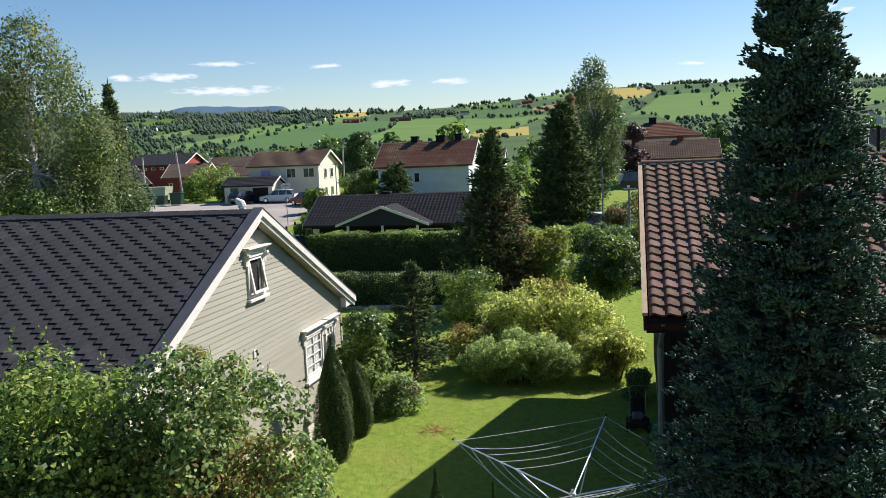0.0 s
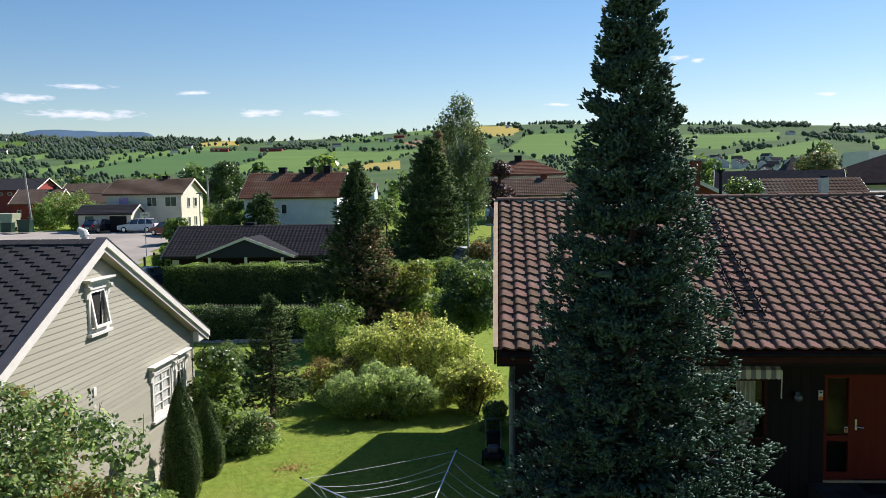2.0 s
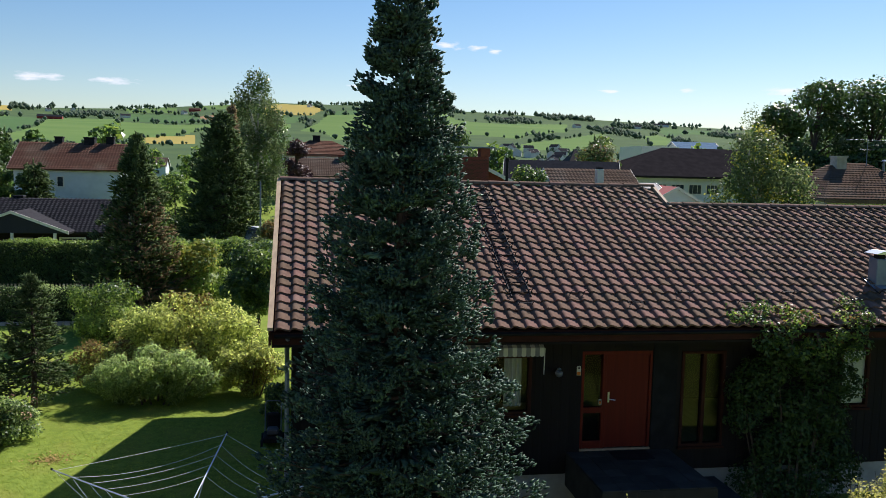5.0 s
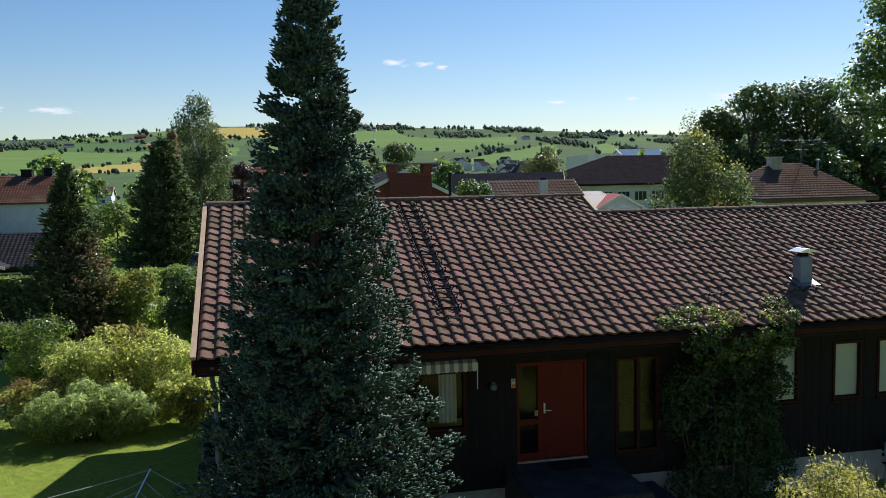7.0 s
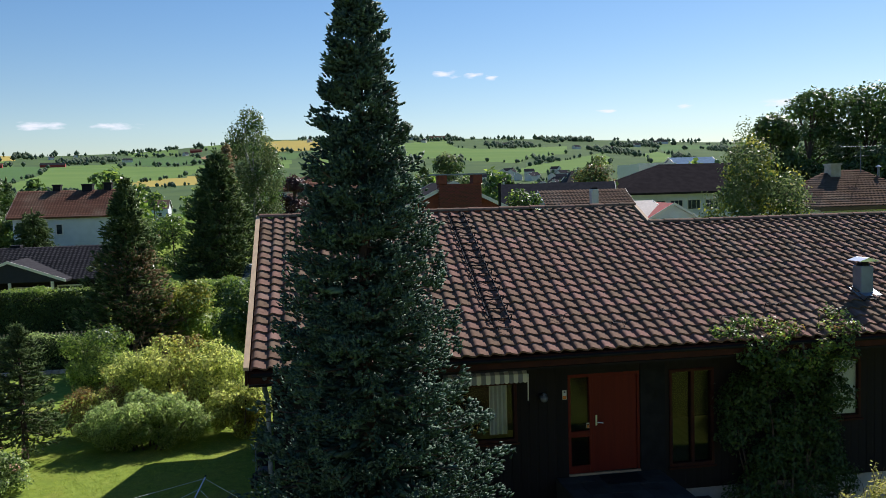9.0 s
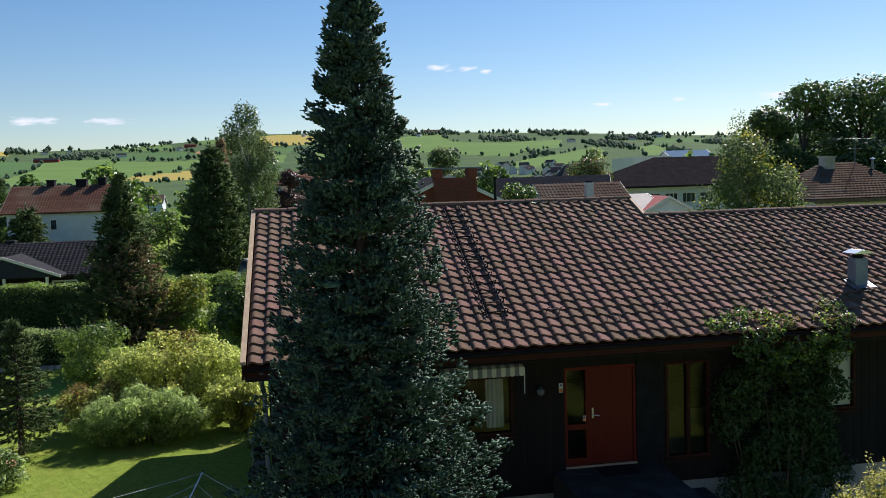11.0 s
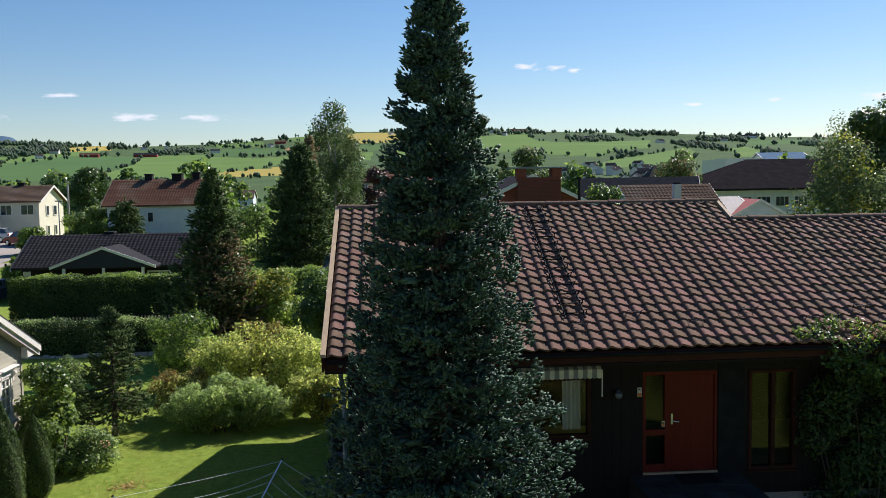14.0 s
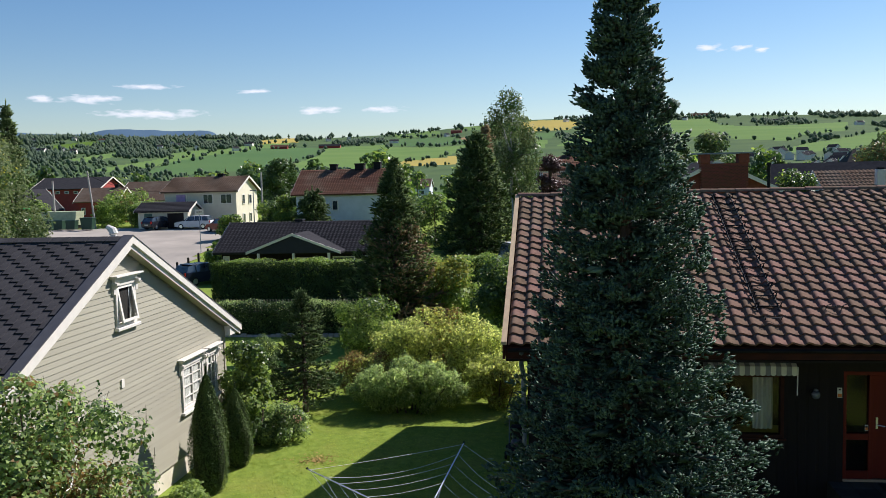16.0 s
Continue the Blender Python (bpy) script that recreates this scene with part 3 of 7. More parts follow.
def needle_arrays(P, D, L, rng, per=14, nlen=0.035, nwid=0.009, body=0.55):
    """Needles round shoots: start P, unit direction D, length L."""
    n = len(P)
    a = np.cross(D, rng.normal(0, 1, (n, 3)))
    a /= np.linalg.norm(a, axis=1)[:, None] + 1e-9
    b = np.cross(D, a)
    V, k = [], 0
    for i in range(per):
        u = (i + rng.random(n)) / per
        th = rng.random(n) * 2 * math.pi
        out = a * np.cos(th)[:, None] + b * np.sin(th)[:, None]
        q = P + D * (L * u)[:, None]
        tip = q + (out * 0.75 + D * 0.65) * (nlen * rng.uniform(0.8, 1.2, n))[:, None]
        side = np.cross(out, D) * nwid
        V.append(np.stack([q - side, q + side, tip], axis=1))
    V = np.concatenate(V).reshape(-1, 3)
    F = np.arange(len(V)).reshape(-1, 3)
    # the dense brush of each shoot: a slim spindle
    S, SF = spindles(P, D, L, body * nlen, rng)
    return np.concatenate([V, S]), np.concatenate([F, SF + len(V)])


def conifer(name, label, base, height, radius, rng, material, clear=0.3, whorl=0.28, branches=13, tips=13, shoots=6, slen=0.13,
            per=14, nlen=0.035, nwid=0.009, up=0.5, droop=0.15, trunk_r=0.16, shape=0.8, dead=None, ragged=0.25, tip_up=0.55, group="", puff=None, fill=6, body=0.6):
    """A conifer: trunk, boughs in whorls, each with a flat fan of twigs that ends in upturned shoots."""
    puff = puff or 0.27 * slen
    t = thing(name, label, "tree", group, at=base)
    bm = bmesh.new()
    zs = np.linspace(-0.3, height, 9)
    bm_tube(bm, [(0.03 * math.sin(z), 0.03 * math.cos(1.7 * z), z) for z in zs], [max(trunk_r * (1 - max(z, 0) / height) ** 0.9, 0.012) for z in zs], 9)
    part("trunk", bm, M["bark"], t)
    bm = bmesh.new()
    PP, DD, FP, FD, FL = [], [], [], [], []
    z = clear
    while z < height - 0.12:
        f = (z - clear) / (height - clear)
        R = radius * (1 - f) ** shape + 0.05
        rag = ragged * (0.45 + 0.55 * (1 - f))
        nb = max(int(branches * (0.5 + 0.5 * (1 - f))), 6)
        a0 = rng.random() * 6.28
        for k in range(nb):
            a = a0 + 2 * math.pi * k / nb + rng.normal(0, 0.16)
            ln = R * rng.uniform(1 - rag, 1 + rag * 0.35)
            rise = up * (f - 0.25) + rng.normal(0, 0.05)
            o = np.array([math.cos(a), math.sin(a), 0.0])
            s = np.array([-math.sin(a), math.cos(a), 0.0])
            zz = z + rng.uniform(-0.5, 0.5) * whorl

            def at(u):
                return o * ln * u + np.array([0, 0, zz + ln * (rise * u - droop * math.sin(u * 2.4) + 0.18 * u ** 3 * tip_up)])
            bm_tube(bm, [at(u) for u in (0.0, 0.4, 0.75, 0.97)], [0.03 * (0.3 + ln / 2), 0.018 * (0.3 + ln / 2), 0.01, 0.004], 4, False)
            for u in rng.uniform(0.1, 0.66, fill):
                d = o + s * rng.normal(0, 0.5) + np.array([0, 0, rng.normal(0, 0.25)])
                FP.append(at(u) + s * rng.normal(0, 0.13) * ln * u - d * 0.1 * ln), FD.append(d / np.linalg.norm(d)), FL.append(0.14 + 0.14 * ln)
            nt = max(int(tips * (0.35 + 0.65 * ln / (radius + 0.05))), 6)
            us = 1 - rng.random(nt) ** 1.25 * 0.72
            fan = rng.uniform(-1, 1, nt) * (0.18 + 0.45 * (1 - us)) * ln * 0.9
            for u, w in zip(us, fan):
                c = at(u) + s * w + np.array([0, 0, rng.normal(0, 0.03 + 0.02 * ln)])
                d0 = o * (0.9 - 0.5 * abs(w) / (ln + 0.01)) + s * np.sign(w) * min(abs(w) * 2, 0.7) + np.array([0, 0, tip_up])
                for _ in range(shoots):
                    d = d0 + rng.normal(0, 0.36, 3)
                    d /= np.linalg.norm(d)
                    PP.append(c - d * slen * 0.4 + rng.normal(0, puff, 3))
                    DD.append(d)
        z += whorl * rng.uniform(0.8, 1.2) * (0.6 + 0.4 * (1 - f))
    for k in range(6):
        PP.append(np.array([0, 0, height - 0.1 * k])), DD.append(np.array([0, 0, 1.0]))
    part("branching", bm, M["bark"], t, kind="stuff")
    PP, DD = np.array(PP), np.array(DD)
    sel = np.ones(len(PP), dtype=bool)
    if dead:
        sel = ~dead(PP, rng)
    for keep, mt, nm in ((sel, material, "crown"), (~sel, M["needle_dead"], "withered_crown")):
        if keep.any():
            v, f = needle_arrays(PP[keep], DD[keep], slen * rng.uniform(0.7, 1.25, keep.sum()), rng, per, nlen, nwid, body)
            if nm == "crown" and FP:
                v2, f2 = spindles(np.array(FP), np.array(FD), np.array(FL), 0.16 * np.array(FL), rng)
                v, f = np.concatenate([v, v2]), np.concatenate([f, f2 + len(v)])
            part(nm, raw_mesh(nm, v, f, mt), None, t, kind="stuff")
    return t


def leafy(name, label, category, base, blobs, rng, count, size, materials, shares=None, trunk=None, limbs=5, aspect=1.5, jitter=0.6, shell=0.5, bark="bark", group="", bend=0.12, sprigs=0, sprig_len=0.35):
    """A bush or a tree: a crown of clumps set with single leaves, a trunk and limbs that reach into them. Clumps are given from the base."""
    t = thing(name, label, category, group, at=base)
    p, nr = crown_points(rng, blobs, count, shell)
    pick = rng.choice(len(materials), len(p), p=shares)
    # neighbouring leaves share a hue: choose by a slow field, not leaf by leaf
    ph = np.sin(p[:, 0] * 2.1 + 1) + np.sin(p[:, 1] * 1.7 + 2) + np.sin(p[:, 2] * 2.6) + rng.normal(0, 0.9, len(p))
    if shares:
        order = np.argsort(np.argsort(ph)) / len(ph)
        pick = np.searchsorted(np.cumsum(shares), order * 0.999)
    for k, mt in enumerate(materials):
        if (pick == k).any():
            v, f = leaf_quads(p[pick == k], nr[pick == k] + np.array([0, 0, 0.5]), size, rng, aspect, jitter, bend)
            part("crown", raw_mesh("crown", v, f, mt), None, t, kind="stuff")
    bm = bmesh.new()
    c = [np.array(b[0]) for b in blobs]
    if trunk:
        th, tr = trunk
        bm_tube(bm, [(0, 0, -0.3), (0.04, 0.02, th * 0.5), (0.0, 0.05, th)], [tr * 1.2, tr, tr * 0.8], 8)
        part("trunk", bm, M[bark], t)
        bm = bmesh.new()
        root = np.array([0, 0, th * 0.9])
        rr = tr * (0.3 if bark == "birch_bark" else 0.5)
    else:
        root, rr = np.array([0, 0, -0.15]), 0.035
    for k in rng.choice(len(c), min(limbs, len(c)), replace=False):
        e = c[k]
        st = root if trunk is None else root + np.array([0, 0, max(0.0, (e[2] - root[2]) * 0.25)])
        if trunk is None:
            st = np.array([e[0] * 0.45, e[1] * 0.45, -0.15])
        mid = st * 0.5 + e * 0.5 + np.array([0, 0, 0.12 * np.linalg.norm(e - st)]) + rng.normal(0, 0.05, 3)
        bm_tube(bm, [st, mid, e], [rr, rr * 0.6, rr * 0.2], 5, False)
    for _ in range(sprigs):   # long shoots that stand out of the crown
        q, d = p[rng.integers(len(p))], np.array([rng.normal(0, 0.3), rng.normal(0, 0.3), 1.0])
        bm_tube(bm, [q, q + d * sprig_len], [0.006, 0.003], 3, False)
    part("branching", bm, M[bark], t, kind="stuff")
    if sprigs:
        q = p[rng.integers(0, len(p), sprigs)]
        q = q[q[:, 2] > np.median(p[:, 2])]
        if len(q):
            u = np.repeat(np.linspace(0.1, 1, 9)[None], len(q), 0).ravel()
            qq = np.repeat(q, 9, 0) + np.stack([rng.normal(0, 0.03, len(u)), rng.normal(0, 0.03, len(u)), u * sprig_len], -1)
            v, f = leaf_quads(qq, rng.normal(0, 1, qq.shape), size * 0.8, rng, aspect, 0.5, bend)
            part("fresh_growth", raw_mesh("fresh_growth", v, f, materials[0]), None, t, kind="stuff")
    return t


def hedge(name, label, x0, x1, y0, y1, z0, z1, rng, count, size, materials, shares, wob=0.12):
    """A clipped hedge: leaves over a box with a slightly wavy skin."""
    t = thing(name, label, "hedge", at=((x0 + x1) / 2, (y0 + y1) / 2, z0))
    lx, ly, lz = x1 - x0, y1 - y0, z1 - z0
    w = np.array([lx * lz, lx * ly, ly * lz, ly * lz])
    face = rng.choice(4, count, p=w / w.sum())
    u, v2, d = rng.random(count) - 0.5, rng.random(count), rng.random(count) ** 2 * 0.35
    p, nr = np.zeros((count, 3)), np.zeros((count, 3))
    for k, (pp, nn) in enumerate((((u * lx, -ly / 2 + d, v2 * lz), (0, -1, 0)), ((u * lx, (v2 - 0.5) * ly, lz - d), (0, 0, 1)),
                                  ((-lx / 2 + d, u * ly, v2 * lz), (-1, 0, 0)), ((lx / 2 - d, u * ly, v2 * lz), (1, 0, 0)))):
        s = face == k
        p[s], nr[s] = np.stack(np.broadcast_arrays(*pp), -1)[s], nn
    sway = np.sin(p[:, 0] * 1.9) + np.sin(p[:, 0] * 4.3 + p[:, 2] * 3) + rng.normal(0, 0.5, count)
    p += nr * (sway * wob * 0.5)[:, None]
    for k, mt in enumerate(materials):
        # top leaves mostly take the lighter material, sides the darker: sun and shade as colour
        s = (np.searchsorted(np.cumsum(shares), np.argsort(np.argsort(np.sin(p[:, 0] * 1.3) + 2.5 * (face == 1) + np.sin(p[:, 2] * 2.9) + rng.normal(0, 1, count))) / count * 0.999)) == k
        if s.any():
            vv, ff = leaf_quads(p[s], nr[s] + np.array([0, 0, 0.4]), size, rng, 1.5, 0.6, 0.12)
            part("leaves", raw_mesh("leaves", vv, ff, mt), None, t, kind="stuff")
    bm = bmesh.new()
    # added dark block: paints the hedge's inner shade and stops sun passing through
    core = bmesh.new()
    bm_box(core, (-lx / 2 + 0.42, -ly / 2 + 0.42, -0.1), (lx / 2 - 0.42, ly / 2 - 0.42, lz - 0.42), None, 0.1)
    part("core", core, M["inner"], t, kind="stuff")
    n = max(int(lx / 0.5), 3)
    for k in range(n):
        x = -lx / 2 + lx * (k + 0.5) / n
        for dx in (-0.2, 0.2):
            bm_tube(bm, [(x, 0, -0.1), (x + dx, rng.normal(0, 0.1), lz * 0.5), (x + dx * 1.5, rng.normal(0, 0.15), lz * 0.92)], [0.03, 0.02, 0.006], 4, False)
    part("stem", bm, M["bark"], t, kind="stuff")
    return t


rng = np.random.default_rng(7)


# ---------- the dark bungalow ----------
RX, RX2, RX3 = 0.66, 10.3, 33.0             # verge, step of the ridge, far end
RY, RZ, RY2, RZ2, EY, EZ = 23.43, 5.39, 22.44, 4.967, 17.47, 2.85
SL = (RZ - EZ) / (RY - EY)
PITCH = math.atan(SL)
WY = 18.85
bung = thing("bungalow", "low dark-stained timber bungalow with a brown concrete-tiled roof", "house", at=(0, 0, 0))


def wall_cells(xs, zs, holes):
    """Rectangles of a wall's grid that lie in no opening."""
    for x0, x1 in zip(xs, xs[1:]):
        for z0, z1 in zip(zs, zs[1:]):
            cx, cz = (x0 + x1) / 2, (z0 + z1) / 2
            if not any(a < cx < b and c < cz < d for a, b, c, d in holes):
                yield x0, x1, z0, z1


HOLES = [(4.45, 5.92, 0.8, 2.05), (7.0, 8.55, 0.02, 2.1), (9.2, 10.2, 0.0, 2.08), (12.9, 13.62, 0.76, 2.1), (14.48, 15.24, 0.76, 2.11), (15.64, 16.4, 0.76, 2.12)]
xs = sorted({1.05, 31.5, *(h[0] for h in HOLES), *(h[1] for h in HOLES)})
zs = sorted({-0.5, 3.2, *(h[2] for h in HOLES), *(h[3] for h in HOLES)})
bm = bmesh.new()
for x0, x1, z0, z1 in wall_cells(xs, zs, HOLES):
    bm_box(bm, (x0, WY, z0), (x1, WY + 0.2, z1))
bmesh.ops.remove_doubles(bm, verts=bm.verts, dist=0.0005)
wall_f = part("front_wall", bm, M["dark_wood"], bung)
bm = bmesh.new()
bm_prism(bm, [(WY, -0.5), (28.0, -0.5), (28.0, 3.18), (RY, 5.14), (WY, 3.18)], "x", 1.052, 1.25)
part("gable_wall", bm, M["dark_wood"], bung)
bm = bmesh.new()
bm_box(bm, (1.25, 27.8, -0.5), (31.5, 28.0, 3.0))
bm_box(bm, (31.3, WY + 0.2, -0.5), (31.5, 27.8, 3.0))
part("rear_wall", bm, M["dark_wood"], bung)
# boards: vertical, every second one proud
lap = bmesh.new()
bm_box(lap, (-0.07, -0.008, 0.0), (0.07, -0.001, 1.0), None, 0.003)
lap = mesh_of("board", lap, M["dark_wood"])
x = 1.12
while x < 21.0:
    hs = [h for h in HOLES if h[0] - 0.1 < x < h[1] + 0.1]
    for z0, z1 in ([(-0.5, hs[0][2] - 0.07), (hs[0][3] + 0.07, 3.1)] if hs else [(-0.5, 3.1)]):
        if z1 - z0 > 0.05:
            b = part("board", lap, None, bung)
            b.location, b.scale = (x, WY, z0), (1, 1, z1 - z0)
    x += 0.19
bm = bmesh.new()
bm_box(bm, (1.1, WY + 0.04, -1.5), (31.4, WY + 0.24, -0.5))
bm_box(bm, (1.1, WY + 0.24, -1.5), (1.3, 27.9, -0.5))
part("foundation", bm, M["concrete"], bung, "pale rendered foundation wall")
# a floor and an inner wall, so that the panes have a room behind them
bm = bmesh.new()
bm_box(bm, (1.25, WY + 0.2, -0.1), (31.3, 27.8, 0.0))
part("floor", bm, M["raw_wood"], bung)
# inner wall and ceiling are coloured near-black for the room's shade
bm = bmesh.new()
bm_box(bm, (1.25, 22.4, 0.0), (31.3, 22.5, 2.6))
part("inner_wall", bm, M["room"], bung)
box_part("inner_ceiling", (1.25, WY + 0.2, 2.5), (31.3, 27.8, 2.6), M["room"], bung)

# roof
roof = new("roof")
roof.parent = bung
bm = bmesh.new()
TH = 0.16
bm_slab(bm, [(RX + 0.05, RY, RZ - 0.03), (RX2, RY, RZ - 0.03), (RX2, EY + 0.06, EZ - 0.03), (RX + 0.05, EY + 0.06, EZ - 0.03)], TH)
bm_slab(bm, [(RX2, RY2, RZ2 - 0.03), (RX3, RY2, RZ2 - 0.03), (RX3, EY + 0.06, EZ - 0.03), (RX2, EY + 0.06, EZ - 0.03)], TH)
part("roof_deck", bm, M["red_brown"], roof)
bm = bmesh.new()
bm_slab(bm, [(RX + 0.05, RY, RZ), (RX2, RY, RZ), (RX2, 2 * RY - EY, EZ), (RX + 0.05, 2 * RY - EY, EZ)], TH)
bm_slab(bm, [(RX2, RY2, RZ2), (RX3, RY2, RZ2), (RX3, 2 * RY2 - EY, EZ), (RX2, 2 * RY2 - EY, EZ)], TH)
bm_slab(bm, [(RX2 - 0.02, RY2, RZ2 - 0.1), (RX2 - 0.02, RY, RZ - 0.05), (RX2 - 0.15, RY, RZ - 0.05), (RX2 - 0.15, RY2, RZ2 - 0.1)], 0.2)
part("rear_slope", bm, M["tile_far"], roof)

# tiles: an S-shaped profile across, lifted at the lower edge
TW, TC = 0.27, 0.305
def tile_mesh():
    prof = [(0.0, 0.002), (0.025, 0.02), (0.045, 0.042), (0.075, 0.054), (0.11, 0.048), (0.15, 0.031), (0.2, 0.012), (0.282, 0.002)]
    V, F = [], []
    for v, lift in ((0.0, 0.042), (TC + 0.05, 0.0)):
        V += [(u, v, h + lift) for u, h in prof]
    V += [(u, 0.004, h + 0.002) for u, h in prof]
    V += V[:len(prof)]
    k = len(prof)
    for i in range(k - 1):
        F.append((i, i + 1, k + i + 1, k + i))
        F.append((2 * k + i, 2 * k + i + 1, 3 * k + i + 1, 3 * k + i))
    return V, F


TV, TF = tile_mesh()
tile = raw_mesh("roof_tile", TV, TF, M["tile"])
slope = Matrix.Rotation(PITCH, 4, "X")
rows_n = 22
near, rest = [], []
for r in range(rows_n):
    y = EY + r * TC * math.cos(PITCH) - 0.03
    z = EZ + r * TC * math.sin(PITCH)
    x = RX + 0.1
    c = 0
    while x < RX3 - 0.3:
        top = RY if x < RX2 - 0.1 else RY2
        if y + TC * 0.4 < top:
            m = Matrix.Translation((x, y + random.uniform(-0.006, 0.006), z + random.uniform(0, 0.006))) @ slope @ Matrix.Rotation(random.uniform(-0.008, 0.008), 4, "Z")
            (near if (4.6 < x < 10.6 and r < 15) else rest).append(m)
        x += TW
for m in near:
    ob = new("roof_tile", tile)
    ob.parent = roof
    ob.matrix_local = m
tv = np.c_[np.array(TV), np.ones(len(TV))]
V = np.concatenate([(tv @ np.array(m).T)[:, :3] for m in rest])
F = np.concatenate([np.array(TF) + i * len(TV) for i in range(len(rest))])
part("roof_tiles", raw_mesh("roof_tiles", V, F, M["tile"]), None, roof, kind="stuff")
# ridge caps
bm = bmesh.new()
for i in range(7):
    pass
V, F = [], []
for j, (u, grow) in enumerate(((0.0, 1.08), (0.43, 0.95))):
    for k in range(7):
        a = math.pi * k / 6
        V.append((u, -math.cos(a) * 0.125 * grow, math.sin(a) * 0.075 * grow - 0.01))
F = [(k, k + 1, 8 + k, 7 + k) for k in range(6)]
cap = raw_mesh("ridge_tile", V, F, M["tile"], True)
x = RX + 0.05
while x < RX3 - 0.4:
    ob = new("ridge_tile", cap)
    ob.parent = roof
    hi = x < RX2 - 0.3
    ob.matrix_local = Matrix.Translation((x, RY if hi else RY2, (RZ if hi else RZ2) + 0.05 + random.uniform(-0.006, 0.006))) @ Matrix.Rotation(random.uniform(-0.012, 0.012), 4, "Z")
    x += 0.4


def rake(x0, x1, ya, za, yb, zb, up, down):
    bm = bmesh.new()
    v = [(x0, ya, za + up), (x0, yb, zb + up), (x0, yb, zb - down), (x0, ya, za - down)]
    a = [bm.verts.new(p) for p in v]
    b = [bm.verts.new((x1, p[1], p[2])) for p in v]
    fs = [bm.faces.new(a), bm.faces.new(b[::-1])] + [bm.faces.new((a[i], b[i], b[(i + 1) % 4], a[(i + 1) % 4])) for i in range(4)]
    bmesh.ops.recalc_face_normals(bm, faces=fs)
    return bm


part("verge_board", rake(RX - 0.02, RX + 0.075, EY - 0.04, EZ, RY, RZ, 0.085, -0.03), M["raw_wood"], roof, "bare weathered verge cap board")
part("barge_board", rake(RX - 0.0, RX + 0.045, EY - 0.03, EZ, RY, RZ, 0.02, 0.24), M["red_brown"], roof)
part("verge_board", rake(RX - 0.02, RX + 0.1, 2 * RY - EY, EZ, RY, RZ, 0.085, -0.03), M["raw_wood"], roof)
part("barge_board", rake(RX2 - 0.02, RX2 + 0.06, RY2 - 0.2, RZ2 - 0.08, RY, RZ, 0.1, 0.3), M["raw_wood"], roof, "weathered board at the step in the ridge")
box_part("fascia", (RX + 0.05, EY + 0.02, EZ - 0.24), (RX3, EY + 0.06, EZ - 0.02), M["red_brown"], roof, "dark red-brown fascia board")
box_part("soffit", (RX + 0.05, EY + 0.06, EZ - 0.3), (RX3, WY, EZ - 0.26), M["dark_wood"], roof)
bm = bmesh.new()
for k in range(7):
    a0, a1 = math.pi + math.pi * k / 7, math.pi + math.pi * (k + 1) / 7
    q = [(EY - 0.045 + 0.06 * math.cos(a), EZ - 0.05 + 0.06 * math.sin(a)) for a in (a0, a1)]
    v = [bm.verts.new((X, yy, zz)) for X in (RX + 0.1, RX3) for yy, zz in q]
    bm.faces.new((v[0], v[1], v[3], v[2]))
part("gutter", bm, M["black"], roof, "dark metal gutter under the eaves")
bm = bmesh.new()
bm_tube(bm, [(1.0, EY + 0.02, EZ - 0.12), (0.98, EY + 0.3, EZ - 0.4), (0.97, WY - 0.06, EZ - 0.85), (0.97, WY - 0.06, -1.1)], 0.045, 8)
part("downpipe", bm, M["metal"], roof, "grey downpipe at the house corner")

# roof ladder with hoops, snow hooks, vent
def on_roof(x, y, lift=0.0):
    return Vector((x, y - lift * math.sin(PITCH), EZ + SL * (y - EY) + lift * math.cos(PITCH)))


lad = thing("roof_ladder", "black metal roof ladder lying on the brown tiles", "ladder")
for dx in (0.0, 0.4):
    bm = bmesh.new()
    bm_tube(bm, [on_roof(5.32 + dx, y, 0.1) for y in np.linspace(18.4, 23.2, 12)], 0.016, 6)
    part("rail", bm, M["black"], lad)
for k in range(14):
    y = 18.55 + k * 0.345
    bm = bmesh.new()
    bm_tube(bm, [on_roof(5.26, y, 0.1), on_roof(5.78, y, 0.1)], 0.014, 6)
    for dx in (0.0, 0.4):
        bm_tube(bm, [on_roof(5.32 + dx, y - 0.05, 0.05), on_roof(5.32 + dx + 0.05, y - 0.02, 0.19), on_roof(5.32 + dx, y + 0.08, 0.1)], 0.012, 5)
    part("rung", bm, M["black"], lad)
for k in range(13):
    x, y = 5.4 + k * 1.15, (18.15 if k % 2 == 0 else 18.5)
    hook = thing("snow_hook", "small dark metal snow hook on the roof tiles", "snow hook", "snow hooks on the bungalow roof")
    bm = bmesh.new()
    for dx in (0.0, 0.28):
        bm_tube(bm, [on_roof(x + dx, y + 0.16, 0.06), on_roof(x + dx, y, 0.075), on_roof(x + dx, y - 0.02, 0.16), on_roof(x + dx + 0.07, y, 0.17)], 0.01, 5)
    bm_tube(bm, [on_roof(x, y - 0.01, 0.13), on_roof(x + 0.3, y - 0.01, 0.13)], 0.009, 5)
    part("bracket", bm, M["black"], hook)

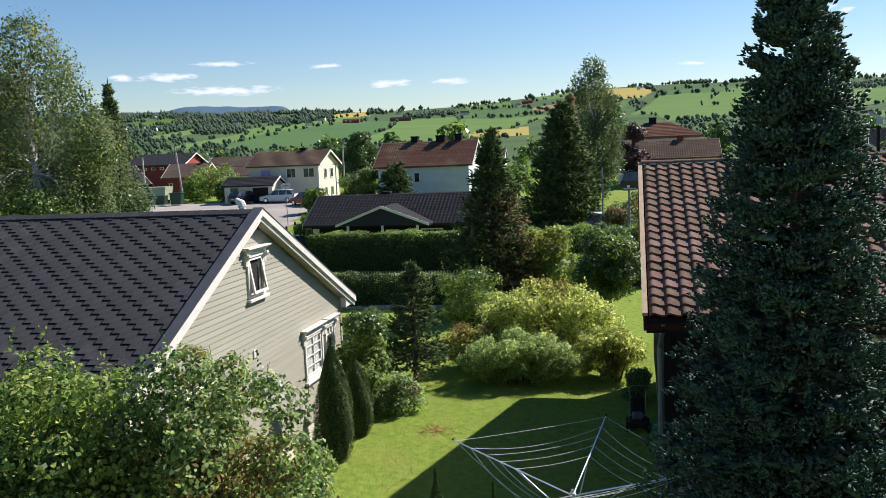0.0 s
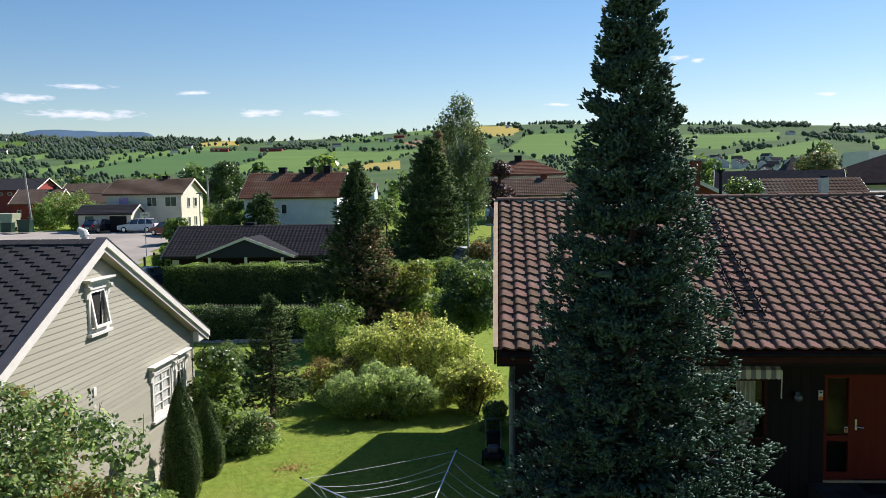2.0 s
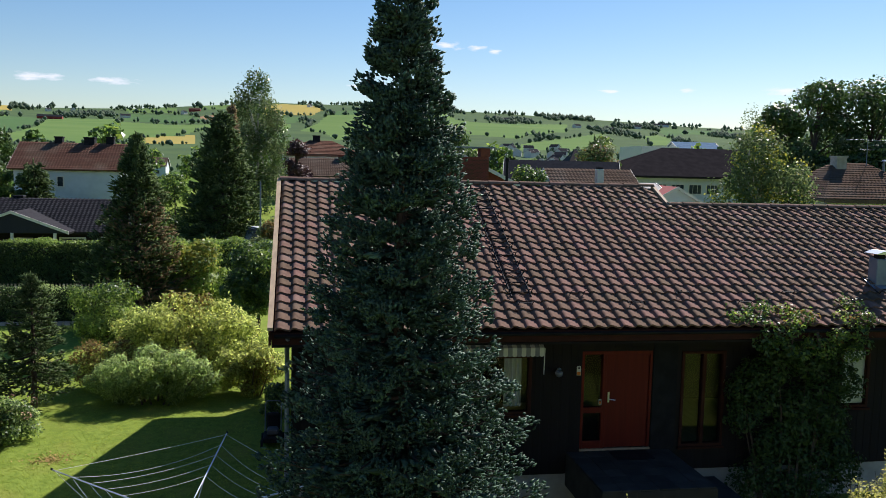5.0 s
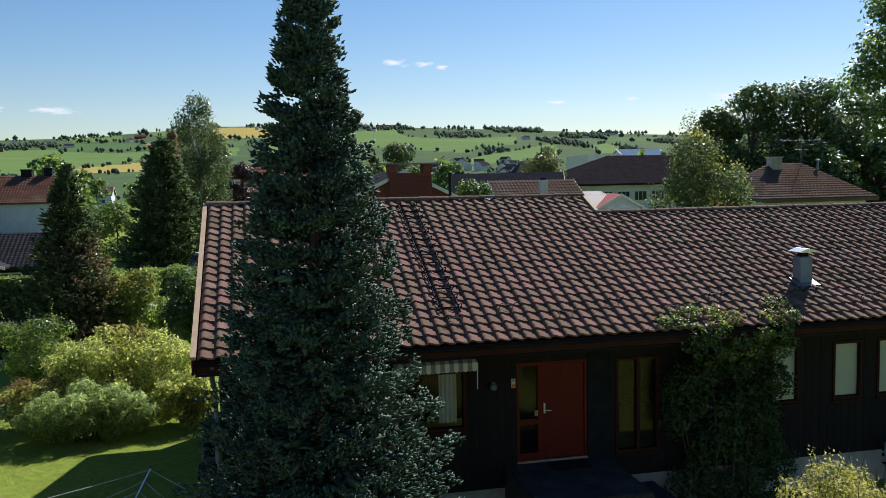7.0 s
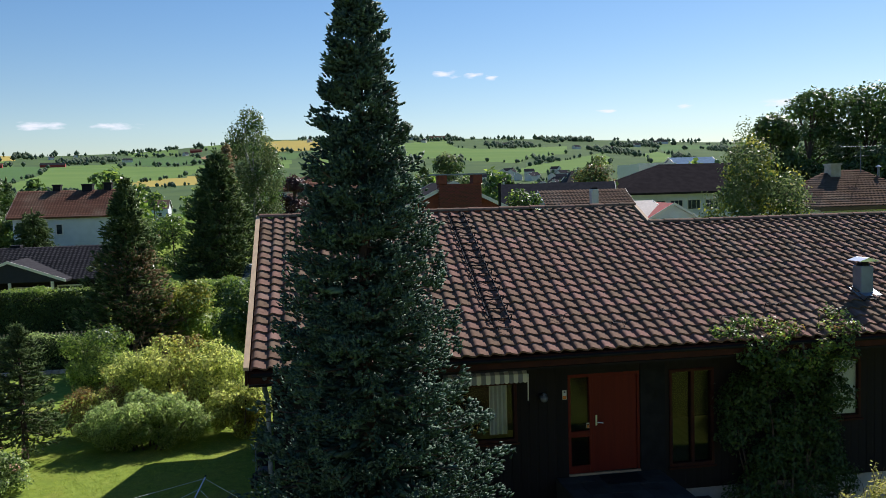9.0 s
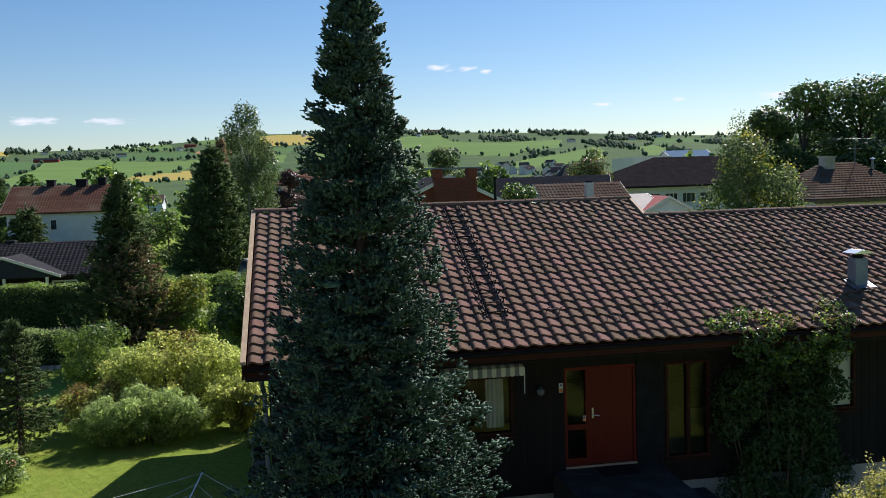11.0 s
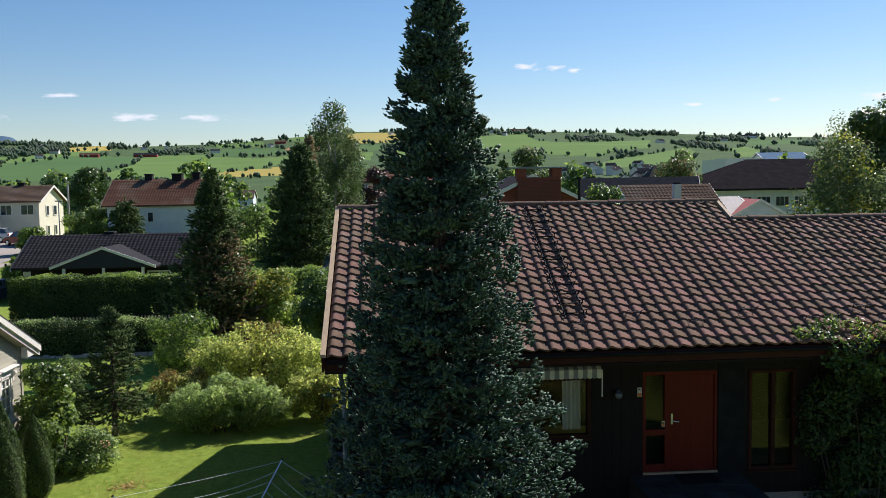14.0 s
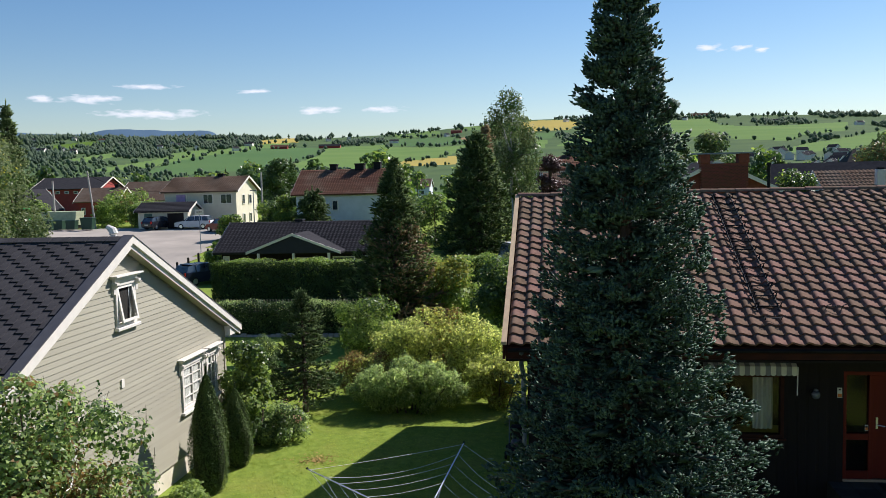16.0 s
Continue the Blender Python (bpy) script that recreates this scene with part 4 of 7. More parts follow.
vent = thing("roof_vent", "grey sheet-metal ventilation cowl on the tiled roof", "vent")
vx, vy = 13.72, 18.92
vz = EZ + SL * (vy - EY)
bm = bmesh.new()
bm_box(bm, (vx - 0.15, vy - 0.15, vz - 0.15), (vx + 0.15, vy + 0.15, vz + 0.6), None, 0.015)
part("shaft", bm, M["metal"], vent)
bm = bmesh.new()
bm_box(bm, (vx - 0.08, vy - 0.08, vz + 0.6), (vx + 0.08, vy + 0.08, vz + 0.7))
part("neck", bm, M["black"], vent)
bm = bmesh.new()
bm_prism(bm, [(vx - 0.22, vz + 0.7), (vx + 0.22, vz + 0.7), (vx + 0.22, vz + 0.715), (vx + 0.03, vz + 0.78), (vx - 0.03, vz + 0.78), (vx - 0.22, vz + 0.715)], "y", vy - 0.22, vy + 0.22)
part("cap", bm, M["alu"], vent, "bright folded metal cap")
bm = bmesh.new()
bm_slab(bm, [on_roof(vx - 0.25, vy + 0.2, 0.07), on_roof(vx + 0.25, vy + 0.2, 0.07), on_roof(vx + 0.28, vy - 0.24, 0.085), on_roof(vx - 0.28, vy - 0.24, 0.085)], 0.01)
part("flashing", bm, M["metal"], vent, "crumpled pale metal flashing")


# door, windows
def leaf_window(x0, x1, z0, z1, frame_mat, deep=0.1, mullions=()):
    win = new("window")
    win.parent = bung
    t = 0.065
    bm = bmesh.new()
    y0, y1 = WY - 0.03, WY + 0.12
    for lo, hi in (((x0, y0, z1 - t), (x1, y1, z1)), ((x0, y0, z0), (x1, y1, z0 + t)), ((x0, y0, z0 + t), (x0 + t, y1, z1 - t)), ((x1 - t, y0, z0 + t), (x1, y1, z1 - t))):
        bm_box(bm, lo, hi, None, 0.006)
    for q in mullions:
        bm_box(bm, (q - 0.04, y0 + 0.01, z0 + t), (q + 0.04, y1 - 0.01, z1 - t), None, 0.005)
    part("frame", bm, frame_mat, win)
    bm = bmesh.new()
    bm.faces.new([bm.verts.new((xx, WY + 0.055, zz)) for xx, zz in ((x0 + t, z0 + t), (x1 - t, z0 + t), (x1 - t, z1 - t), (x0 + t, z1 - t))])
    part("pane", bm, M["glass"], win).visible_shadow = False
    box_part("sill", (x0 - 0.03, WY - 0.08, z0 - 0.04), (x1 + 0.03, WY - 0.031, z0), frame_mat, win)
    return win


for a, b, c, d in HOLES[:1] + HOLES[3:]:
    leaf_window(a, b, c, d, M["red_brown"])
leaf_window(*HOLES[2], M["red_brown"], mullions=(9.72,))


def pleats(name, label, x0, x1, z0, z1, y, material, amp=0.025, wave=0.09):
    t = thing(name, label, "curtain")
    n = int((x1 - x0) / wave * 8)
    u = np.linspace(x0, x1, n)
    yy = y + amp * np.sin((u - x0) / wave * 2 * math.pi)
    V = np.concatenate([np.stack([u, yy, np.full(n, z)], -1) for z in (z0, z1)] + [np.stack([u, yy + 0.004, np.full(n, z)], -1) for z in (z0, z1)])
    i = np.arange(n - 1)
    F = np.concatenate([np.stack([i, i + 1, n + i + 1, n + i], -1), np.stack([2 * n + i, 3 * n + i, 3 * n + i + 1, 2 * n + i + 1], -1)])
    part("cloth", raw_mesh("cloth", V, F, material, True), None, t)
    return t


pleats("curtain", "pale net curtain hanging inside the window", 5.4, 5.78, 0.9, 2.0, WY + 0.25, M["curtain"])
M["blind"] = mat("roller_blind", (0.7, 0.68, 0.6), (0.64, 0.62, 0.55), 2, 0.9, 0.1, 40)
for a, b, c, d in HOLES[3:]:
    t = thing("roller_blind", "pale roller blind drawn down behind the window", "blind", "roller blinds of the bungalow")
    box_part("cloth", (a + 0.06, WY + 0.07, c + 0.08), (b - 0.06, WY + 0.076, d - 0.05), M["blind"], t)
    bm = bmesh.new()
    bm_tube(bm, [(a + 0.06, WY + 0.15, d - 0.04), (b - 0.06, WY + 0.15, d - 0.04)], 0.025, 8)
    part("roller", bm, M["white"], t)

door = new("door")
door.parent = bung
bm = bmesh.new()
y0, y1 = WY + 0.0, WY + 0.14
for lo, hi in (((7.0, y0, 2.03), (8.55, y1, 2.1)), ((7.0, y0, 0.02), (7.06, y1, 2.03)), ((8.49, y0, 0.02), (8.55, y1, 2.03)), ((7.46, y0, 0.02), (7.54, y1, 2.03)),
               ((7.06, y0 + 0.01, 0.02), (7.46, y1 - 0.01, 0.18)), ((7.06, y0 + 0.01, 0.78), (7.46, y1 - 0.01, 0.9))):
    bm_box(bm, lo, hi, None, 0.005)
part("frame", bm, M["red_door"], door)
bm = bmesh.new()
bm_box(bm, (7.545, y0 + 0.03, 0.03), (8.485, y0 + 0.09, 2.025), None, 0.004)
part("door_leaf", bm, M["red_door"], door, "plain red-painted door leaf")
for z0, z1 in ((0.18, 0.78), (0.9, 2.03)):
    bm = bmesh.new()
    bm.faces.new([bm.verts.new((xx, WY + 0.065, zz)) for xx, zz in ((7.06, z0), (7.46, z0), (7.46, z1), (7.06, z1))])
    part("pane", bm, M["glass"], door).visible_shadow = False
bm = bmesh.new()
bm_box(bm, (7.59, y0 + 0.015, 1.0), (7.63, y0 + 0.03, 1.22), None, 0.004)
bm_tube(bm, [(7.61, y0 + 0.02, 1.08), (7.61, y0 - 0.03, 1.08), (7.74, y0 - 0.035, 1.06)], 0.011, 8)
part("handle", bm, M["alu"], door, "bright metal door handle")
box_part("threshold", (7.0, WY - 0.04, -0.02), (8.55, WY + 0.14, 0.02), M["raw_wood"], door)
box_part("dark_panel", (8.56, WY - 0.024, -0.3), (9.1, WY - 0.002, 2.4), M["black"], bung)

# notice plates, lamp, mat, steps
for x, z, w, h, nm in ((6.92, 1.7, 0.085, 0.19, "alarm_sign"), (7.42, 1.02, 0.06, 0.11, "alarm_sticker")):
    t = thing(nm, "small white and orange notice plate by the door", "sign")
    box_part("plate", (x - w / 2, WY - 0.03 - (0.006 if nm == "alarm_sign" else -0.03), z - h / 2), (x + w / 2, WY - 0.024 + (0.03 if nm == "alarm_sticker" else 0), z + h / 2), M["white"], t)
    yy = WY - 0.037 if nm == "alarm_sign" else WY - 0.001
    box_part("orange_bar", (x - w / 2 + 0.006, yy - 0.002, z - h / 2 + 0.008), (x + w / 2 - 0.006, yy + 0.003, z - h / 2 + 0.075), mat("orange_print", (0.7, 0.2, 0.03), None, 5, 0.6, 0), t)
    box_part("dark_bar", (x - 0.02, yy - 0.002, z + h / 2 - 0.05), (x + 0.02, yy + 0.003, z + h / 2 - 0.02), M["black"], t)
lamp = thing("wall_lamp", "dark round wall lamp beside the red door", "lamp", at=(6.45, WY, 1.7))
bm = bmesh.new()
bm_tube(bm, [(0, -0.02, 0), (0, -0.06, 0)], 0.07, 14)
bm_tube(bm, [(0, -0.05, 0), (0, -0.13, 0.02)], 0.018, 8)
part("bracket", bm, M["black"], lamp)
bm = bmesh.new()
bmesh.ops.create_uvsphere(bm, u_segments=16, v_segments=10, radius=0.085, matrix=pose(0, -0.17, -0.01))
part("globe", mesh_of("globe", bm, mat("lamp_glass", (0.12, 0.13, 0.16), (0.08, 0.09, 0.11), 4, 0.12, 0, spec=0.8), True), None, lamp, "dark glass globe")
bm = bmesh.new()
bm_tube(bm, [(0, -0.17, 0.07), (0, -0.17, 0.1)], [0.05, 0.03], 12)
part("cap", bm, M["alu"], lamp)
step = thing("entrance_step", "dark slate-covered entrance landing before the red door", "step")
M["slate"] = mat("slate", (0.055, 0.052, 0.048), (0.038, 0.036, 0.034), 3, 0.8, 0.3, 30, rand=0.25, spec=0.1)
box_part("landing", (6.72, 16.65, -0.75), (9.0, WY - 0.001, -0.06), M["slate"], step)
box_part("lower_step", (9.01, 16.9, -1.3), (9.9, 18.5, -0.55), M["slate"], step)
for i in range(6):
    for j in range(6):
        box_part("slab", (6.73 + i * 0.376, 16.66 + j * 0.364, -0.06), (7.1 + i * 0.376, 17.015 + j * 0.364, -0.03 + random.uniform(-0.004, 0.006)), M["slate"], step, bevel=0.006)
dmat = thing("door_mat", "dark doormat on the slate landing", "mat")
box_part("surface", (7.6, 18.2, -0.022), (8.42, 18.72, 0.0), M["black"], dmat, bevel=0.006)

# striped awning folded above the window
awn = thing("awning", "folded grey and white striped awning over the window", "awning")
M["awn_grey"] = mat("awning_grey", (0.25, 0.25, 0.27), None, 5, 0.9, 0.1, 60)
for i in range(18):
    x0 = 4.35 + i * 0.093
    bm = bmesh.new()
    bm_slab(bm, [(x0, WY - 0.1, 2.52), (x0 + 0.093, WY - 0.1, 2.52), (x0 + 0.093, WY - 0.5, 2.3), (x0, WY - 0.5, 2.3)], 0.008)
    drop = [(x0 + 0.093 * q / 4, 2.14 - 0.02 * math.sin(math.pi * q / 4)) for q in range(5)]
    v = [bm.verts.new((x, WY - 0.5, z)) for x, z in drop] + [bm.verts.new((x0 + 0.093, WY - 0.5, 2.3)), bm.verts.new((x0, WY - 0.5, 2.3))]
    bm.faces.new(v)
    part("stripe", bm, M["white"] if i % 2 else M["awn_grey"], awn)
bm = bmesh.new()
bm_tube(bm, [(4.3, WY - 0.12, 2.52), (6.06, WY - 0.12, 2.52)], 0.045, 8)
part("roller", bm, M["white"], awn)
for x in (4.33, 6.04):
    bm = bmesh.new()
    bm_tube(bm, [(x, WY - 0.46, 1.75), (x, WY - 0.49, 2.29)], 0.012, 6)
    part("arm", bm, M["white"], awn)
# bench by the wall
bench = thing("bench", "dark metal garden bench against the dark wall", "bench", at=(16.3, 18.3, -1.12))
bm = bmesh.new()
for y in (-0.18, -0.06, 0.06, 0.18):
    bm_box(bm, (-0.75, y - 0.045, 0.42), (0.75, y + 0.045, 0.45), None, 0.005)
part("seat", bm, M["black"], bench)
for x in (-0.68, 0.68):
    for y in (-0.18, 0.2):
        bm = bmesh.new()
        bm_tube(bm, [(x, y, -0.02), (x, y * 0.9, 0.42), (x, y, 0.9 if y > 0 else 0.62)], 0.018, 6)
        part("leg", bm, M["metal"], bench)
bm = bmesh.new()
for z in (0.62, 0.75, 0.88):
    bm_box(bm, (-0.75, 0.2, z - 0.04), (0.75, 0.225, z + 0.04), None, 0.005)
part("backrest", bm, M["black"], bench)

# the house that the picture is taken from: a plain wall behind and below the window
bm = bmesh.new()
bm_box(bm, (-6.0, -8.0, -1.5), (9.0, 1.2, 4.6))
bm_prism(bm, [(-8.6, 4.5), (1.8, 4.5), (-3.4, 8.0)], "x", -6.5, 9.5)
struct("wall_own_house", bm, M["siding"], "plain wall of the house behind the viewpoint", "wall")


# ---------- the grey weatherboard house ----------
GX, GW = -7.25, -7.47                      # verge, wall face
GY, GZ, GE0, GE1, GEZ = 19.02, 4.81, 13.41, 24.75, 2.01
GS = (GZ - GEZ) / (GY - GE0)
GPITCH = math.atan(GS)
grey = thing("house", "grey weatherboard house with white trim and a dark shingle roof", "house", at=(0, 0, 0))


def under_gable(y, drop=0.16):
    return GZ - abs(y - GY) * GS - drop


bm = bmesh.new()
bm_prism(bm, [(13.95, -0.7), (24.2, -0.7), (24.2, under_gable(24.2)), (GY, under_gable(GY)), (13.95, under_gable(13.95))], "x", -26, GW - 0.03)
part("wall", bm, M["siding"], grey)
bm = bmesh.new()
bm_box(bm, (-25.9, 14.05, -1.6), (GW - 0.06, 24.1, -0.7))
part("foundation", bm, mat("cream_render", (0.62, 0.58, 0.46), (0.55, 0.51, 0.41), 3, 0.85, 0.3, 50, stain=(0.4, 0.37, 0.28), stain_scale=1.2), grey, "cream rendered foundation")
# lapped boards on the gable, split round the windows
GWIN = [(18.6, 19.44, 2.97, 3.92), (21.46, 22.7, 0.36, 1.54), (22.9, 23.6, 0.36, 1.54), (15.55, 16.85, 0.3, 1.56)]
EXPO = 0.116
z = -0.72
while z < GZ - 0.4:
    half = (GZ - 0.2 - z - EXPO) / GS
    y0, y1 = max(13.95, GY - half), min(24.2, GY + half)
    cuts = [(y0, y1)]
    for a, b, c, d in GWIN:
        if z + EXPO > c and z < d:
            cuts = [s for u, v in cuts for s in ((u, min(v, a)), (max(u, b), v)) if s[1] - s[0] > 0.05]
    for a, b in cuts:
        if b - a > 0.1:
            bm = bmesh.new()
            bm_prism(bm, [(GW - 0.03, z), (GW + 0.008, z), (GW - 0.006, z + EXPO + 0.012), (GW - 0.03, z + EXPO + 0.012)], "y", a, b)
            part("weatherboard", bm, M["siding"], grey)
    z += EXPO
for y in (13.95, 24.2):
    s = 1 if y > 20 else -1
    box_part("corner_board", (GW - 0.1, y - 0.06, -0.72), (GW + 0.025, y + 0.035, under_gable(24.2)), M["siding"], grey)

M["verge_metal"] = mat("grey_sheet_metal", (0.075, 0.075, 0.08), (0.06, 0.06, 0.066), 4, 0.5, 0.05, 40, spec=0.3)
groof = new("roof")
groof.parent = grey
bm = bmesh.new()
bm_slab(bm, [(GX, GY, GZ - 0.02), (-26.5, GY, GZ - 0.02), (-26.5, GE0, GEZ - 0.02), (GX, GE0, GEZ - 0.02)], 0.12)
bm_slab(bm, [(GX, GY, GZ - 0.02), (-26.5, GY, GZ - 0.02), (-26.5, GE1, GEZ - 0.02), (GX, GE1, GEZ - 0.02)], 0.12)
part("roof_deck", bm, M["shingle"], groof)
SW, SE, SH = 0.18, 0.42, 0.14     # width of a tab, its length along one column, step from column to column
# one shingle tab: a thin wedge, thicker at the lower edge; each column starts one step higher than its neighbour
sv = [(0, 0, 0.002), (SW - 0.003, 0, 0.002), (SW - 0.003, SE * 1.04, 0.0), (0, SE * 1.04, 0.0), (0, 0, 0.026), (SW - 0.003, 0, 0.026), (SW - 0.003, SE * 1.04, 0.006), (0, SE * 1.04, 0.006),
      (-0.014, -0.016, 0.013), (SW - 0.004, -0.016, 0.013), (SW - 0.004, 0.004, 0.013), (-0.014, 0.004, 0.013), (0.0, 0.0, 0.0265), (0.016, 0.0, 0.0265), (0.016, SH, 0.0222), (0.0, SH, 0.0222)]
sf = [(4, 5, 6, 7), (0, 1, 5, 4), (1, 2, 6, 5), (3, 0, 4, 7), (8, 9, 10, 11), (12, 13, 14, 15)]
# the last two faces are dark strips, shade painted along lower and left edges
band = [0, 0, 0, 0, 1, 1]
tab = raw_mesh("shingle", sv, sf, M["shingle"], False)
tab.materials.append(M["shingle_edge_shade"])
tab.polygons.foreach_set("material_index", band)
gs = Matrix.Rotation(GPITCH, 4, "X")
near, rest = [], []
length = (GY - GE0) / math.cos(GPITCH)
x, c = GX - SW, 0
while x > -22.5:
    d = (c % 3) * SH - SE
    while d < length - 0.1:
        lo = max(d, 0.0)
        m = Matrix.Translation((x, GE0 + lo * math.cos(GPITCH), GEZ + lo * math.sin(GPITCH) + random.uniform(0, 0.002))) @ gs
        if min(d + SE, length) - lo < SE - 0.01:
            m = m @ Matrix.Diagonal((1, (min(d + SE, length) - lo) / SE, 1, 1))
        (near if (x > -12.6 and d > 1.6 and len(near) < 300) else rest).append(m)
        d += SE
    x -= SW
    c += 1
for m in near:
    ob = new("shingle", tab)
    ob.parent = groof
    ob.matrix_local = m
tv = np.c_[np.array(sv), np.ones(len(sv))]
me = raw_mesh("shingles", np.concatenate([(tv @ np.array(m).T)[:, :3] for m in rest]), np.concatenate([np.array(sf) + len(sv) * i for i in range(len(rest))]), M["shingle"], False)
me.materials.append(M["shingle_edge_shade"])
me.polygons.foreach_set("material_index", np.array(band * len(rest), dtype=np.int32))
part("shingles", me, None, groof, kind="stuff")
bm = bmesh.new()
for k in range(46):
    x = GX - 0.1 - k * 0.42
    bm_prism(bm, [(GY - 0.16, GZ - 0.05), (GY, GZ + 0.03), (GY + 0.16, GZ - 0.05), (GY + 0.16, GZ - 0.03), (GY, GZ + 0.055), (GY - 0.16, GZ - 0.03)], "x", x, x - 0.4)
part("ridge_cap", bm, M["shingle"], groof, kind="stuff")


def verge(x0, x1, up, down, y_end, name, material):
    bm = bmesh.new()
    ze = GZ - abs(y_end - GY) * GS
    v = [(x0, GY, GZ + up), (x0, y_end, ze + up), (x0, y_end, ze - down), (x0, GY, GZ - down)]
    a = [bm.verts.new(p) for p in v]
    b = [bm.verts.new((x1, p[1], p[2])) for p in v]
    fs = [bm.faces.new(a), bm.faces.new(b[::-1])] + [bm.faces.new((a[i], b[i], b[(i + 1) % 4], a[(i + 1) % 4])) for i in range(4)]
    bmesh.ops.recalc_face_normals(bm, faces=fs)
    part(name, bm, material, groof)


for ye in (GE0 - 0.1, GE1 + 0.1):
    verge(GX + 0.003, GX + 0.05, 0.06, 0.1, ye, "verge_board", M["white"])
    verge(GX - 0.02, GX + 0.002, 0.04, 0.21, ye, "verge_trim", M["white"])
    verge(GX - 0.16, GX + 0.06, 0.085, -0.062, ye, "verge_cap", M["verge_metal"])
    verge(GW - 0.06, GX - 0.021, -0.13, 0.2, ye, "verge_soffit", M["siding"])
for y0, y1 in ((GE0 - 0.12, GE0 - 0.04), (GE1 + 0.04, GE1 + 0.12)):
    box_part("fascia", (-26.4, y0, GEZ - 0.22), (GX - 0.021, y1, GEZ - 0.03), M["white"], groof)
for ye, s in ((GE0, -1), (GE1, 1)):   # boxed eave return
    bm = bmesh.new()
    y_in = ye - s * 0.55
    bm_prism(bm, [(ye + s * 0.08, GEZ - 0.25), (y_in, GEZ - 0.25), (y_in, under_gable(y_in, 0.12)), (ye + s * 0.08, GEZ - 0.06)], "x", GW + 0.03, GX - 0.035)
    part("eave_return", bm, M["white"], groof)

# windows of the gable
def trim_window(y0, y1, z0, z1, cols, rows, cap=True, tilt=0.0):
    win = new("window")
    win.parent = grey
    x = GW
    t = 0.085
    bm = bmesh.new()
    for lo, hi in (((x - 0.05, y0, z1 - t), (x + 0.045, y1, z1)), ((x - 0.05, y0, z0), (x + 0.045, y1, z0 + t)), ((x - 0.05, y0, z0 + t), (x + 0.045, y0 + t, z1 - t)), ((x - 0.05, y1 - t, z0 + t), (x + 0.045, y1, z1 - t))):
        bm_box(bm, lo, hi, None, 0.006)
    part("frame", bm, M["white"], win)
    m = Matrix.Translation((x, 0, z1 - t)) @ Matrix.Rotation(radians(-tilt), 4, "Y") @ Matrix.Translation((-x, 0, -(z1 - t)))
    sash = bmesh.new()
    a0, a1, b0, b1, s = y0 + t, y1 - t, z0 + t, z1 - t, 0.06
    for lo, hi in (((x - 0.02, a0, b1 - s), (x + 0.02, a1, b1)), ((x - 0.02, a0, b0), (x + 0.02, a1, b0 + s)), ((x - 0.02, a0, b0 + s), (x + 0.02, a0 + s, b1 - s)), ((x - 0.02, a1 - s, b0 + s), (x + 0.02, a1, b1 - s))):
        bm_box(sash, lo, hi, m)
    for k in range(1, cols):
        yy = a0 + (a1 - a0) * k / cols
        w = 0.05 if cols == 4 and k == 2 else 0.016
        bm_box(sash, (x - 0.012, yy - w, b0 + s), (x + 0.018, yy + w, b1 - s), m)
    for k in range(1, rows):
        zz = b0 + (b1 - b0) * k / rows
        bm_box(sash, (x - 0.01, a0 + s, zz - 0.014), (x + 0.016, a1 - s, zz + 0.014), m)
    part("sash", sash, M["white"], win)
    bm = bmesh.new()
    bm.faces.new([bm.verts.new(m @ Vector((x, yy, zz))) for yy, zz in ((a0 + s, b0 + s), (a1 - s, b0 + s), (a1 - s, b1 - s), (a0 + s, b1 - s))])
    part("pane", bm, M["glass"], win).visible_shadow = False
    bm = bmesh.new()
    bm_box(bm, (x - 0.02, y0 - 0.06, z0 - 0.07), (x + 0.1, y1 + 0.06, z0 - 0.001), None, 0.008)
    part("sill", bm, M["white"], win)
    if cap:
        bm = bmesh.new()
        for k, (d, h0, h1, e) in enumerate(((0.07, 0.0, 0.07, 0.05), (0.12, 0.07, 0.11, 0.1), (0.17, 0.11, 0.15, 0.15))):
            bm_box(bm, (x - 0.01, y0 - e, z1 + h0 + 0.001), (x + d, y1 + e, z1 + h1), None, 0.006)
        part("header", bm, M["white"], win, "moulded white window header")
        for yy in (y0 - 0.03, y1 + 0.03):
            bm = bmesh.new()
            bm_prism(bm, [(x + 0.0, z1 - 0.26), (x + 0.05, z1 - 0.24), (x + 0.06, z1 - 0.12), (x + 0.13, z1 - 0.05), (x + 0.13, z1), (x, z1)], "y", yy - 0.05, yy + 0.05)
            part("bracket", bm, M["white"], win)
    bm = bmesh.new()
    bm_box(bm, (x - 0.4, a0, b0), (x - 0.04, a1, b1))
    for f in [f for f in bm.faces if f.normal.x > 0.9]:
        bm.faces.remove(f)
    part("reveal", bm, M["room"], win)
    return win


trim_window(18.6, 19.44, 2.97, 3.92, 1, 1, True, 9)
trim_window(21.46, 22.7, 0.36, 1.54, 2, 4)
trim_window(22.9, 23.6, 0.36, 1.54, 2, 4)
trim_window(15.55, 16.85, 0.3, 1.56, 2, 1)
